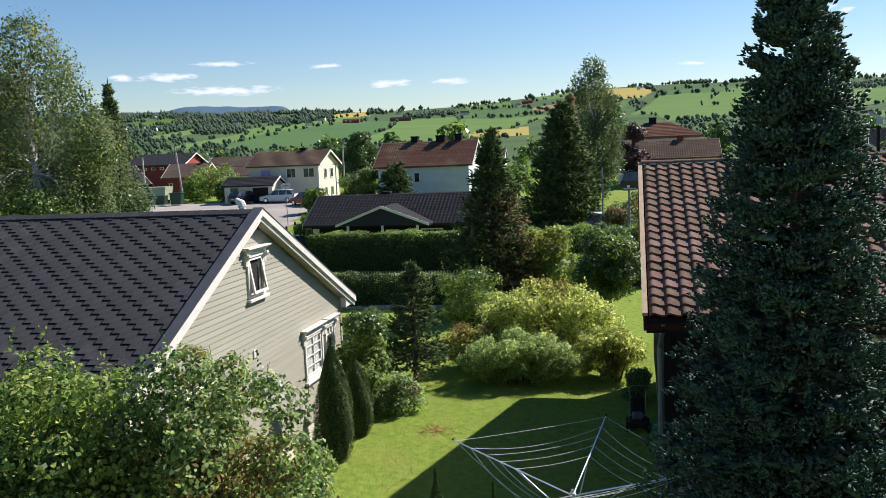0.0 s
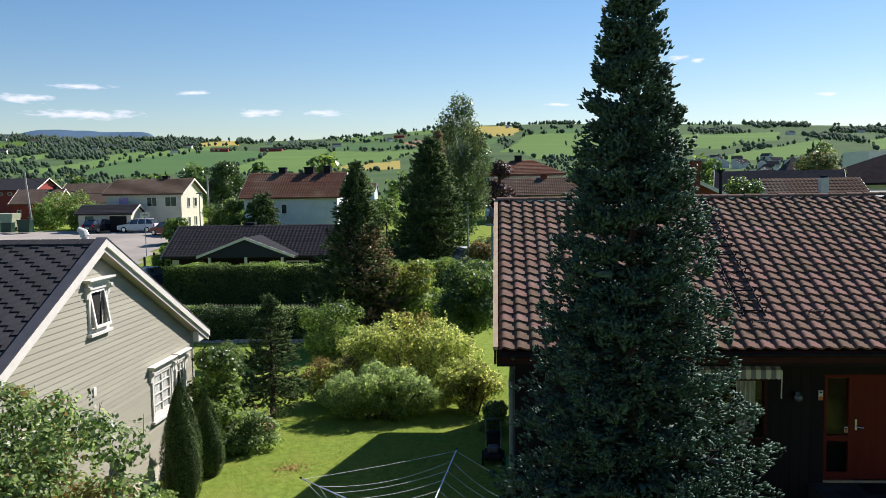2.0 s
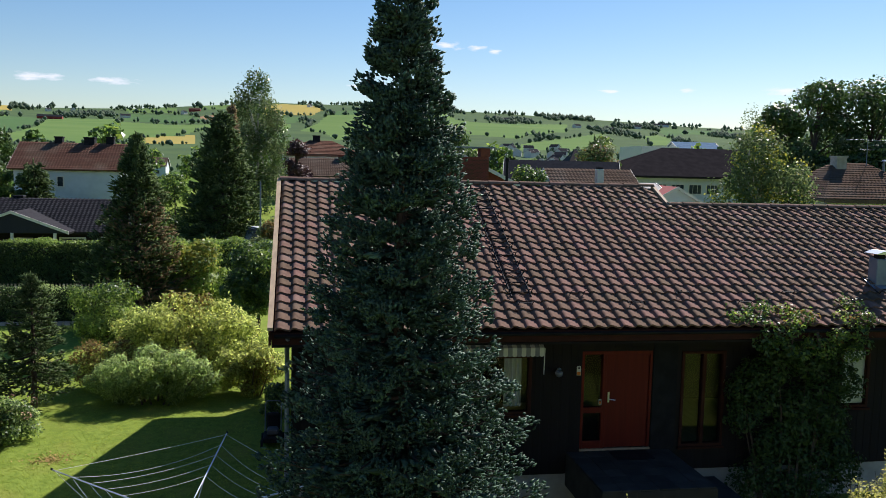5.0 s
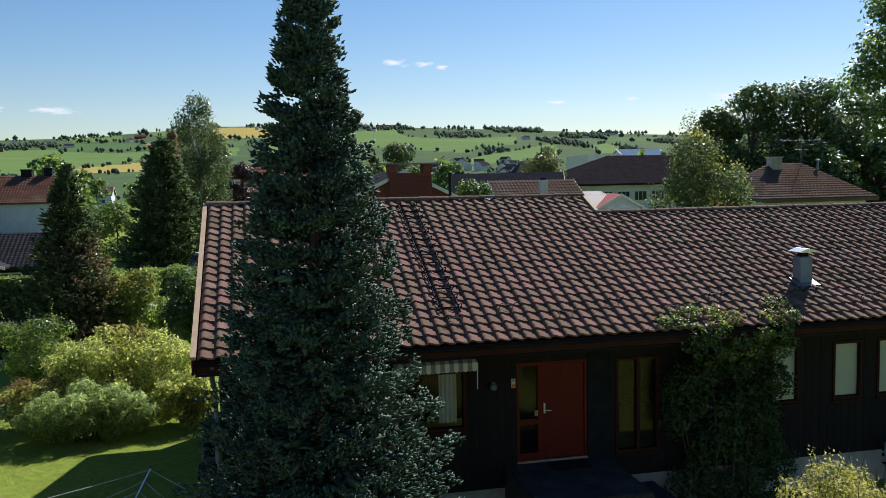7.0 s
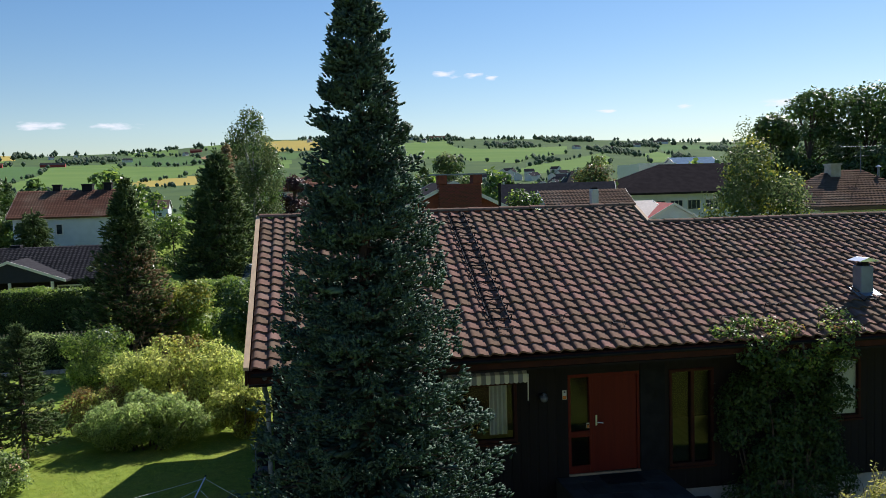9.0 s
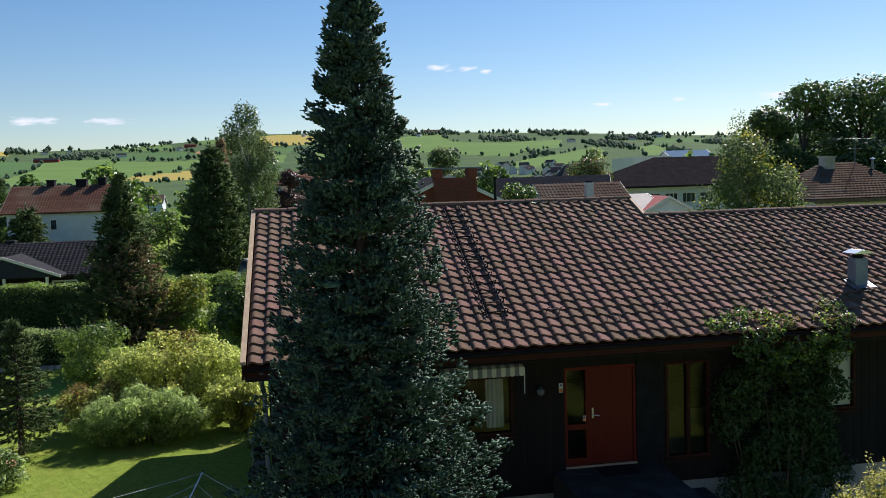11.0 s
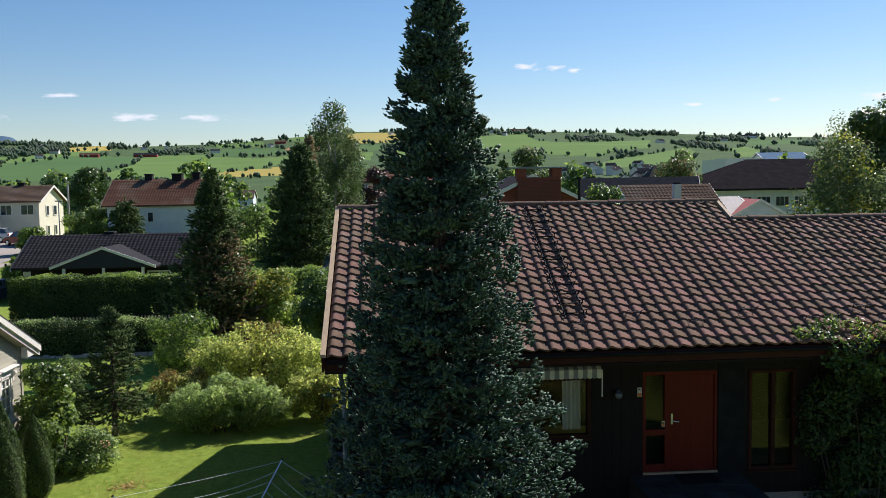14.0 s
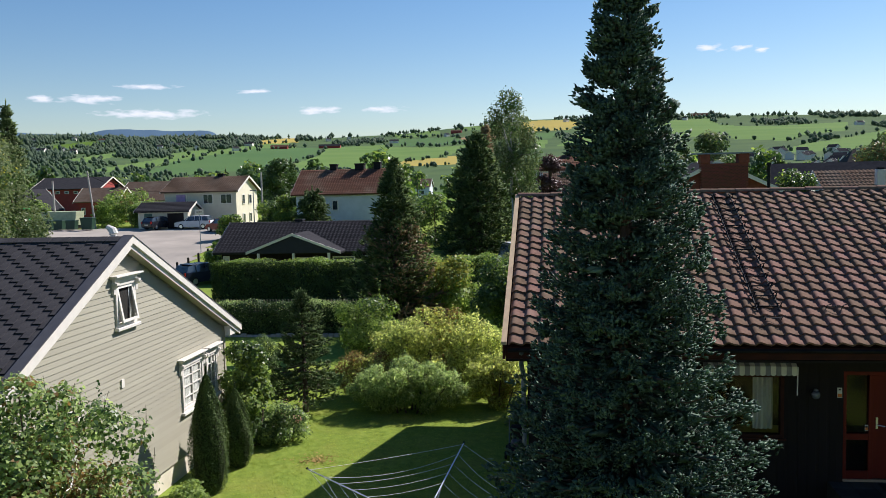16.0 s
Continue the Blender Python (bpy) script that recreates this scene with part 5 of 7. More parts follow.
# near-black plates on the wall stand in for unlit rooms behind the panes
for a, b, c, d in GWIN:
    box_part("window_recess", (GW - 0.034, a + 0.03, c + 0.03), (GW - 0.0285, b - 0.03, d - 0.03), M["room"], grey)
for y0, y1, z0, z1 in ((19.22, 19.34, 3.06, 3.82), (21.58, 22.58, 0.46, 1.44), (23.02, 23.48, 0.46, 1.44)):
    t = thing("curtain", "pale net curtain behind the window of the grey house", "curtain", "curtains of the grey house")
    n = 60
    u = np.linspace(y0, y1, n)
    xx = GW - 0.02 + 0.006 * np.sin(u * 70)
    V = np.concatenate([np.stack([xx, u, np.full(n, z)], -1) for z in (z0, z1)])
    i = np.arange(n - 1)
    part("cloth", raw_mesh("cloth", V, np.stack([i, i + 1, n + i + 1, n + i], -1), M["curtain"], True), None, t)
t = thing("wall_vent", "small white vent plate on the grey boards", "vent")
box_part("plate", (GW + 0.005, 18.66, 1.68), (GW + 0.03, 18.78, 1.86), M["white"], t, bevel=0.004)
t = thing("pipe_cowl", "white ventilation pipe with a cowl behind the ridge", "vent", at=(-7.9, 19.5, 4.55))
bm = bmesh.new()
bm_tube(bm, [(0, 0, 0), (0, 0, 0.32)], 0.07, 10)
part("pipe", bm, M["white"], t)
bm = bmesh.new()
bm_tube(bm, [(0, 0, 0.34), (-0.02, 0, 0.42), (-0.14, 0, 0.5)], [0.1, 0.09, 0.05], 10)
part("cowl", bm, M["white"], t)


# ---------- the garden ----------
G = -1.23
spruce = conifer("spruce", "tall dense blue-green spruce standing on the lawn", (2.62, 14.2, G), 10.8, 2.62, rng, M["needle"], clear=0.25, whorl=0.28, branches=16, tips=17, shoots=10, puff=0.042, fill=13, body=0.72,
                 slen=0.088, per=2, nlen=0.034, nwid=0.012, up=0.5, droop=0.14, trunk_r=0.2, shape=1.12, ragged=0.25, tip_up=0.55)
conifer("spruce", "small open spruce with a bare lower trunk", (-6.2, 27.25, G), 3.8, 1.35, rng, M["needle_green"], clear=0.75, whorl=0.27, branches=9, tips=12, shoots=5, fill=5, slen=0.13, per=3, nlen=0.04, nwid=0.012, up=0.3, trunk_r=0.1, shape=0.85, ragged=0.35)


def half_dead(p, rg):
    s = p[:, 0] * 0.55 - p[:, 1] * 0.3 + np.sin(p[:, 2] * 1.7) * 0.4
    return (s + rg.normal(0, 0.5, len(p)) > 0.55) & (p[:, 2] < 5.2 + rg.normal(0, 0.4, len(p)))


conifer("spruce", "tall spruce half withered to brown on one side", (-5.4, 38.5, G), 8.0, 2.85, rng, M["needle_green"], clear=0.5, whorl=0.25, branches=13, tips=10, shoots=4, slen=0.24, per=3, nlen=0.07, nwid=0.022, up=0.35, trunk_r=0.16, shape=0.95, dead=half_dead, ragged=0.4)

leafy("shrub", "big rounded yellowish-green shrub on the lawn", "shrub", (-2.3, 30.0, G), clumps(rng, (0, 0, 1.4), (2.6, 1.5, 1.4), 100, 0.4), rng, 26000, 0.095, [M["leaf_pale"], M["leaf_yellow"], M["leaf_brown"]], [0.8, 0.13, 0.07], sprigs=60, limbs=14)
leafy("shrub", "brownish tinged shrub at the edge of the lawn", "shrub", (-4.7, 29.2, G), clumps(rng, (0, 0, 0.85), (1.0, 0.8, 0.75), 24, 0.34), rng, 9000, 0.075, [M["leaf_brown"], M["leaf_pale"]], [0.3, 0.7], sprigs=30, limbs=8)
leafy("shrub", "low silvery-green rounded shrub on the lawn", "shrub", (-3.0, 27.5, G), clumps(rng, (0, 0, 0.8), (1.95, 0.85, 0.78), 80, 0.32), rng, 23000, 0.1, [M["leaf_grey"], M["leaf"]], [0.8, 0.2], aspect=3.0, sprigs=110, sprig_len=0.3, limbs=12)
leafy("shrub", "leafy shrub turning yellow beside the bungalow", "shrub", (-0.3, 28.2, G), clumps(rng, (0, 0, 0.85), (1.05, 0.8, 0.8), 34, 0.36), rng, 14000, 0.085, [M["leaf_pale"], M["leaf_yellow"], M["leaf_brown"]], [0.68, 0.24, 0.08], sprigs=30, limbs=8)
leafy("shrub", "dark green shrub at the bungalow corner", "shrub", (0.6, 25.9, G), clumps(rng, (0, 0, 0.42), (0.35, 0.5, 0.4), 8, 0.3), rng, 3500, 0.075, [M["leaf_dark"], M["leaf"]], [0.7, 0.3], limbs=6)
leafy("apple_tree", "small rounded fruit tree with some bare twigs", "tree", (-5.4, 33.0, G), clumps(rng, (0, 0, 1.6), (1.2, 1.1, 1.45), 24, 0.5), rng, 14000, 0.09, [M["leaf"], M["leaf_dark"]], [0.7, 0.3], trunk=(0.7, 0.07), sprigs=40, sprig_len=0.6, limbs=12)
leafy("tree", "round dark-leaved tree on the lawn", "tree", (-0.5, 37.0, G), clumps(rng, (0, 0, 2.35), (1.5, 1.4, 1.35), 26, 0.62), rng, 16000, 0.12, [M["leaf_dark"], M["leaf"]], [0.75, 0.25], trunk=(1.2, 0.09), limbs=12)
leafy("shrub", "bright green tall shrub beside the withered spruce", "shrub", (-3.4, 39.5, G), clumps(rng, (0, 0, 1.9), (1.5, 1.2, 2.0), 26, 0.65), rng, 15000, 0.13, [M["leaf"], M["leaf_yellow"]], [0.65, 0.35], limbs=12)
leafy("shrub", "bright green shrub below the hedge", "shrub", (-2.0, 34.0, G), clumps(rng, (0, 0, 1.0), (1.3, 1.0, 1.0), 16, 0.55), rng, 9000, 0.11, [M["leaf"], M["leaf_yellow"]], [0.55, 0.45], limbs=9)

hedge("hedge", "tall clipped dark green hedge with a sunlit top", -16.8, -8.0, 45.0, 46.8, G, 1.72, rng, 42000, 0.1, [M["shaded_leaf"], M["leaf"]], [0.72, 0.28])
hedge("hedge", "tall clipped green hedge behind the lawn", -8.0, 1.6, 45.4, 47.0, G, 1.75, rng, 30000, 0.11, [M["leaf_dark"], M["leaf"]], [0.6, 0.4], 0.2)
hedge("hedge", "low clipped hedge with speckled leaves", -14.5, -6.8, 39.8, 41.0, G, 0.28, rng, 20000, 0.085, [M["shaded_leaf"], M["leaf_grey"]], [0.75, 0.25])
fence = thing("fence", "low dark picket fence in front of the tall hedge", "fence")
pk = bmesh.new()
bm_box(pk, (-0.04, -0.01, 0), (0.04, 0.01, 1.0), None, 0.004)
pk = mesh_of("picket", pk, M["raw_wood"])
for k in range(60):
    o = part("picket", pk, None, fence)
    o.location = (-16.5 + k * 0.165, 44.6, G + 0.05)
box_part("rail", (-16.6, 44.615, G + 0.3), (-6.6, 44.65, G + 0.38), M["raw_wood"], fence)
box_part("rail", (-16.6, 44.615, G + 0.75), (-6.6, 44.65, G + 0.83), M["raw_wood"], fence)
kerb = thing("garden_edging", "row of pale edging stones under the low hedge", "edging")
for k in range(26):
    o = box_part("stone", (-14.2 + k * 0.28, 39.55, G - 0.05), (-13.95 + k * 0.28, 39.72, G + random.uniform(0.08, 0.16)), M["concrete"], kerb, bevel=0.02)


def column(name, label, base, h, r, count, size, group=""):
    t = thing(name, label, "shrub", group, at=base)
    u = rng.random(count) ** 0.75
    a = rng.random(count) * 6.283
    prof = r * np.sin(np.clip(u * 0.93 + 0.12, 0, 1) * math.pi) ** 0.75 * (1 - 0.42 * u) * 1.15
    k = 0.82 + 0.18 * rng.random(count) + 0.1 * np.sin(a * 5 + u * 9)
    p = np.stack([np.cos(a) * prof * k, np.sin(a) * prof * k, u * h + rng.normal(0, 0.02, count)], -1)
    nr = np.stack([np.cos(a), np.sin(a), np.full(count, 0.15)], -1)
    v, f = leaf_quads(p, nr, size, rng, 2.2, 0.45, 0.1)
    part("foliage", raw_mesh("foliage", v, f, M["thuja"]), None, t, kind="stuff")
    us = np.linspace(0.02, 0.96, 14)
    # dark core, coloured like the shade between the leaves
    bm = bmesh.new()
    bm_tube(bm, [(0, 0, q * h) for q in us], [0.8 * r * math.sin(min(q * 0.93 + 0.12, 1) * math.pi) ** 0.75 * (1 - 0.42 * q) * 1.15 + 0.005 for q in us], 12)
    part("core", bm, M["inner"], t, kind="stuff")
    bm = bmesh.new()
    bm_tube(bm, [(0, 0, -0.1), (0, 0, h * 0.9)], [0.05, 0.01], 6)
    part("trunk", bm, M["bark"], t)
    return t


column("thuja", "slim clipped dark green thuja against the grey house", (-6.4, 20.5, G), 2.95, 0.47, 24000, 0.046, "thujas by the grey house")
column("thuja", "shorter slim dark green thuja against the grey house", (-6.45, 22.3, G), 2.1, 0.42, 17000, 0.046, "thujas by the grey house")
column("thuja", "slim young thuja on the lawn below the window", (-2.16, 13.0, G), 2.83, 0.36, 8000, 0.05, "young thujas on the lawn")
column("thuja", "slim young thuja on the lawn below the window", (-1.37, 13.0, G), 2.72, 0.15, 2600, 0.05, "young thujas on the lawn")
leafy("climbing_shrub", "glossy green climbing shrub on the corner of the grey house", "shrub", (-6.7, 23.9, G), clumps(rng, (0, 0, 1.45), (0.5, 0.8, 1.55), 24, 0.38), rng, 12000, 0.1, [M["leaf"], M["leaf_dark"]], [0.6, 0.4], limbs=9)
leafy("rose_bush", "low shrub with faded pinkish flower heads", "shrub", (-5.95, 24.4, G), clumps(rng, (0, 0, 0.5), (0.62, 0.75, 0.5), 12, 0.34), rng, 6000, 0.075, [M["leaf_grey"], M["leaf_dark"]], [0.6, 0.4], limbs=7)
M["bloom"] = mat("faded_bloom", (0.5, 0.25, 0.18), (0.42, 0.3, 0.2), 6, 0.8, 0)
p, nr = crown_points(rng, clumps(rng, (-5.75, 24.5, G + 0.75), (0.5, 0.6, 0.35), 10, 0.14), 260, 0.8)
v, f = leaf_quads(p, nr, 0.05, rng, 1.1, 0.5)
t = thing("flower_heads", "faded pinkish flower heads on the low shrub", "flowers", at=(0, 0, 0))
part("petals", raw_mesh("petals", v, f, M["bloom"]), None, t, kind="stuff")
leafy("yew", "dark spreading evergreen shrub behind the spruce", "shrub", (-8.0, 28.7, G), clumps(rng, (0, 0, 1.05), (0.55, 0.5, 1.1), 14, 0.36), rng, 8000, 0.08, [M["needle_green"], M["leaf_dark"]], [0.6, 0.4], aspect=2.8, limbs=8)
leafy("yew", "dark pointed evergreen shrub behind the spruce", "shrub", (-8.9, 29.6, G), clumps(rng, (0, 0, 0.9), (0.6, 0.5, 0.95), 11, 0.36), rng, 5000, 0.08, [M["needle_green"], M["leaf_dark"]], [0.6, 0.4], aspect=2.8, limbs=6)
# lilacs close under the window
leafy("lilac", "broad leafy green lilac bush", "shrub", (-7.2, 11.9, G), clumps(rng, (0, 0, 2.8), (2.7, 1.3, 1.85), 110, 0.46), rng, 42000, 0.092, [M["leaf"], M["leaf_pale"], M["leaf_dark"]], [0.6, 0.16, 0.24], aspect=1.5, sprigs=50, sprig_len=0.35, limbs=22, jitter=0.7, shell=0.7)
leafy("lilac", "lilac bush with brownish seed heads", "shrub", (-5.0, 12.2, G), clumps(rng, (0, 0, 2.65), (1.55, 1.2, 2.15), 84, 0.4), rng, 36000, 0.078, [M["leaf_dark"], M["leaf_grey"], M["leaf_brown"]], [0.32, 0.52, 0.16], aspect=1.6, sprigs=70, sprig_len=0.3, limbs=20, jitter=0.7, shell=0.7)
leafy("shrub", "low leafy shrubs at the foot of the lilac", "shrub", (-4.6, 15.6, G), clumps(rng, (0, 0, 0.45), (0.9, 1.6, 0.45), 14, 0.36), rng, 6000, 0.075, [M["leaf"], M["leaf_grey"]], [0.6, 0.4], limbs=8)
leafy("shrub", "low leafy plants along the foundation", "shrub", (-6.3, 18.9, G), clumps(rng, (0, 0, 0.35), (0.5, 0.8, 0.35), 9, 0.28), rng, 3500, 0.07, [M["leaf"], M["leaf_grey"]], [0.6, 0.4], limbs=5)
# golden shrubs at the front of the bungalow
M["golden"] = mat("golden_leaf", (0.5, 0.48, 0.16), (0.4, 0.4, 0.12), 1.5, 0.6, 0, island=0.3, transl=0.4)
leafy("golden_shrub", "golden-yellow fine-leaved shrub in full sun", "shrub", (10.2, 13.0, G), clumps(rng, (0.1, 0, 1.68), (1.05, 0.9, 1.1), 24, 0.46), rng, 24000, 0.055, [M["golden"], M["leaf_yellow"]], [0.75, 0.25], aspect=1.8, sprigs=220, sprig_len=0.28, limbs=14)
leafy("golden_shrub", "golden-yellow shrub with thin upright shoots", "shrub", (6.3, 13.1, G), clumps(rng, (0, 0, 1.35), (0.8, 0.7, 1.0), 14, 0.42), rng, 9000, 0.055, [M["golden"], M["leaf_yellow"]], [0.7, 0.3], aspect=1.8, sprigs=90, sprig_len=0.4, limbs=9)
# creeper on the bungalow wall
bl = [((rng.uniform(-1.2, 1.2), rng.uniform(-0.12, 0.1), z), (0.36, 0.26, 0.36)) for z in np.linspace(0.1, 3.75, 40)]
# wall leaves are coloured dark as in shade, the roof-edge shoots below paler
leafy("creeper", "dense dark creeper climbing the bungalow wall to the eaves", "climber", (11.65, 18.5, G), bl, rng, 20000, 0.075, [M["shaded_leaf"], M["leaf_dark"]], [0.85, 0.15], limbs=14)
bl = [((rng.uniform(-1.5, 1.3), abs(rng.normal(0, 0.3)) - 0.05, 0.0), (0.24, 0.2, 0.12)) for _ in range(12)]
bl = [((a, b, 0.05 + b * SL), r) for (a, b, _), r in bl]
bl += [((rng.uniform(-1.1, 1.4), rng.uniform(-0.22, -0.08), rng.uniform(-0.62, 0.02)), (0.2, 0.1, 0.16)) for _ in range(22)]
leafy("creeper", "sunlit creeper shoots spilling over the roof edge and gutter", "climber", (11.2, 17.5, EZ + 0.08), bl, rng, 2600, 0.075, [M["leaf_dark"], M["leaf"], M["leaf_brown"]], [0.45, 0.45, 0.1], sprigs=30, sprig_len=0.25, limbs=10)


# a small worn patch in the lawn
patch = thing("bare_patch", "small worn reddish-brown bare patch in the lawn", "bare soil", at=(-4.55, 22.85, G))
n = 420
rad, an = np.abs(rng.normal(0, 0.26, n)), rng.random(n) * 6.283
crumb = np.stack([rad * np.cos(an) * 1.3, rad * np.sin(an), rng.uniform(0.006, 0.03, n)], -1)
v, f = leaf_quads(crumb, np.tile((0.0, 0.0, 1.0), (n, 1)), 0.05, rng, 1.3, 0.3)
part("earth", raw_mesh("earth", v, f, mat("worn_earth", (0.38, 0.25, 0.1), (0.3, 0.24, 0.08), 9, 0.95, 0, island=0.3, spec=0.02)), None, patch, kind="stuff")


# ---------- rotary clothes dryer ----------
dry = thing("clothes_dryer", "open rotary clothes dryer with white lines", "clothes dryer", at=(-0.45, 14.76, G))
bm = bmesh.new()
bm_tube(bm, [(0, 0, -0.2), (0, 0, 1.95)], 0.024, 10)
part("pole", bm, M["alu"], dry)
bm = bmesh.new()
bm_tube(bm, [(0, 0, 1.75), (0, 0, 1.9)], 0.045, 10)
part("hub", bm, M["white"], dry)
tips4 = [Vector((0.45, 1.93, 2.5)), Vector((-1.93, 0.45, 2.5)), Vector((-0.45, -1.93, 2.5)), Vector((1.93, -0.45, 2.5))]
for q in tips4:
    bm = bmesh.new()
    bm_tube(bm, [(0, 0, 1.85), q], [0.013, 0.01], 8)
    arm = part("arm", bm, M["alu"], dry)
    bm = bmesh.new()
    bm_tube(bm, [q, q + q.normalized() * 0.03], 0.018, 8)
    part("end_cap", bm, M["black"], arm)
    bm = bmesh.new()
    bm_tube(bm, [(0, 0, 1.45), Vector((0, 0, 1.85)).lerp(q, 0.45)], 0.008, 6)
    part("strut", bm, M["alu"], dry)
for i in range(4):
    a, b = tips4[i], tips4[(i + 1) % 4]
    for k, fr in enumerate((0.985, 0.85, 0.72, 0.6, 0.47)):
        p0, p1 = Vector((0, 0, 1.85)).lerp(a, fr), Vector((0, 0, 1.85)).lerp(b, fr)
        sag = (0.02, 0.14, 0.07, 0.06, 0.04)[k]
        bm = bmesh.new()
        bm_tube(bm, [p0.lerp(p1, u) + Vector((0, 0, -sag * 4 * u * (1 - u))) for u in np.linspace(0, 1, 13)], 0.0032, 4)
        part("line", bm, M["line"], dry)

# ---------- lawn mower and watering can ----------
mow = thing("lawn_mower", "dark push lawn mower with a tall folded handle", "lawn mower", at=(0.55, 23.5, G))
bm = bmesh.new()
bm_box(bm, (-0.24, -0.3, 0.1), (0.24, 0.3, 0.26), None, 0.04)
part("deck", bm, M["black"], mow)
bm = bmesh.new()
bm_box(bm, (-0.14, -0.15, 0.26), (0.14, 0.15, 0.42), None, 0.04)
part("engine", bm, mat("grey_plastic", (0.1, 0.1, 0.11), None, 5, 0.5, 0.05), mow)
for x in (-0.26, 0.26):
    for y in (-0.26, 0.28):
        bm = bmesh.new()
        bm_tube(bm, [(x - 0.03, y, 0.1), (x + 0.03, y, 0.1)], 0.1, 14)
        part("wheel", bm, M["black"], mow)
bm = bmesh.new()
bm_tube(bm, [(-0.2, 0.25, 0.2), (-0.2, 0.5, 0.9), (-0.16, 0.52, 0.97), (0.16, 0.52, 0.97), (0.2, 0.5, 0.9), (0.2, 0.25, 0.2)], 0.014, 8)
part("handle", bm, M["metal"], mow)
bm = bmesh.new()
bm_box(bm, (-0.17, 0.3, 0.22), (0.17, 0.48, 0.7), None, 0.05)
part("grass_bag", bm, M["black"], mow)
can = thing("watering_can", "green plastic watering can by the house corner", "watering can", at=(1.0, 22.9, G))
M["green_plastic"] = mat("green_plastic", (0.02, 0.16, 0.06), None, 5, 0.45, 0.05)
bm = bmesh.new()
bm_tube(bm, [(0, 0, 0), (0, 0, 0.28), (0, 0, 0.32)], [0.13, 0.12, 0.08], 14)
part("body", bm, M["green_plastic"], can)
bm = bmesh.new()
bm_tube(bm, [(0.1, 0, 0.06), (0.28, 0, 0.26), (0.34, 0, 0.34)], [0.025, 0.018, 0.03], 8)
part("spout", bm, M["green_plastic"], can)
bm = bmesh.new()
bm_tube(bm, [(-0.1, 0, 0.1), (-0.2, 0, 0.25), (-0.12, 0, 0.42), (0.05, 0, 0.32)], 0.014, 6)
part("handle", bm, M["green_plastic"], can)

# ---------- grass blades on the nearer lawn ----------
n = 120000
gx, gy = rng.uniform(-7.2, 1.2, n), rng.uniform(13.5, 33, n)
ht = rng.uniform(0.015, 0.035, n)
an = rng.random(n) * 6.283
w = 0.009
b0 = np.stack([gx, gy, np.full(n, G - 0.005)], -1)
sd = np.stack([np.cos(an), np.sin(an), np.zeros(n)], -1) * w
tp = b0 + np.stack([rng.normal(0, 0.03, n), rng.normal(0, 0.03, n), ht], -1)
v = np.stack([b0 - sd, b0 + sd, tp], 1).reshape(-1, 3)
grass = new("grass", raw_mesh("grass", v, np.arange(3 * n).reshape(-1, 3), M["grass"]))
tagged(grass, "short sunlit lawn grass with a few worn patches", "grass", kind="stuff")


# ---------- the street and the houses beyond the hedge ----------
def gz(x, y):
    return float(land(x, y))


road_edge = [(-85, 84), (-62, 97), (-36.5, 101.5), (-34.0, 90), (-31.8, 80), (-29.5, 70), (-28.5, 62), (-42, 60), (-70, 66)]
def road_mesh():
    xs, ys = np.arange(-86, -26, 1.0), np.arange(58, 104, 1.0)
    V, F, ids = [], [], {}
    poly = road_edge
    for i, x in enumerate(xs):
        for j, y in enumerate(ys):
            c = np.array([x + 0.5]), np.array([y + 0.5])
            if inside(c[0], c[1], poly)[0]:
                q = []
                for a, b in ((x, y), (x + 1, y), (x + 1, y + 1), (x, y + 1)):
                    if (a, b) not in ids:
                        ids[(a, b)] = len(V)
                        V.append((a, b, gz(a, b) + 0.05))
                    q.append(ids[(a, b)])
                F.append(q)
    return raw_mesh("road", V, F, M["asphalt"])


struct("road", road_mesh(), None, "pale worn asphalt of the street and turning place", "road")

M["purple"] = mat("lilac_curtain", (0.45, 0.3, 0.5), None, 3, 0.8, 0)
yh = gable_house("house", "pale yellow two-storey house with a brown roof", (-41.4, 103.6, 0.75), 0, 9.1, 7.2, 4.3, 1.6, M["yellow_wall"], M["brown_roof"], 0.4,
                 [("f", -2.4, 3.35, 1.3, 1.3, (2, 1)), ("f", 1.0, 3.35, 1.3, 1.2, (2, 1)), ("f", 3.3, 3.35, 1.5, 1.2, (2, 1)), ("f", 3.3, 0.9, 1.3, 1.2, (2, 1)),
                  ("r", -1.3, 3.2, 0.8, 1.2, (1, 1)), ("r", 0.9, 3.2, 1.0, 1.2, (1, 1)), ("r", -1.3, 0.9, 0.8, 1.2, (1, 1)), ("r", 0.9, 0.9, 0.8, 1.2, (1, 1))], [(1.3, 0.2, 0.7, 0.55, M["black"])], courses=14)
box_part("curtain", (-2.95, -3.82, 2.8), (-1.85, -3.8, 3.9), M["purple"], yh, "lilac curtain in the upper window")
gar = gable_house("garage", "low pale garage with a dark roof before the yellow house", (-44.6, 98.3, 0.7), 0, 6.2, 3.6, 2.15, 0.85, M["yellow_wall"], M["dark_roof"], 0.35, courses=7)
gar["category"] = "garage"
box_part("garage_door", (-2.3, -1.84, 0.05), (-1.3, -1.8, 1.9), mat("green_door", (0.06, 0.13, 0.1), None, 4, 0.6, 0.1), gar, "dark green door")
box_part("garage_door", (0.6, -1.84, 0.05), (2.6, -1.8, 1.9), M["dark_wood"], gar, "dark open garage door")
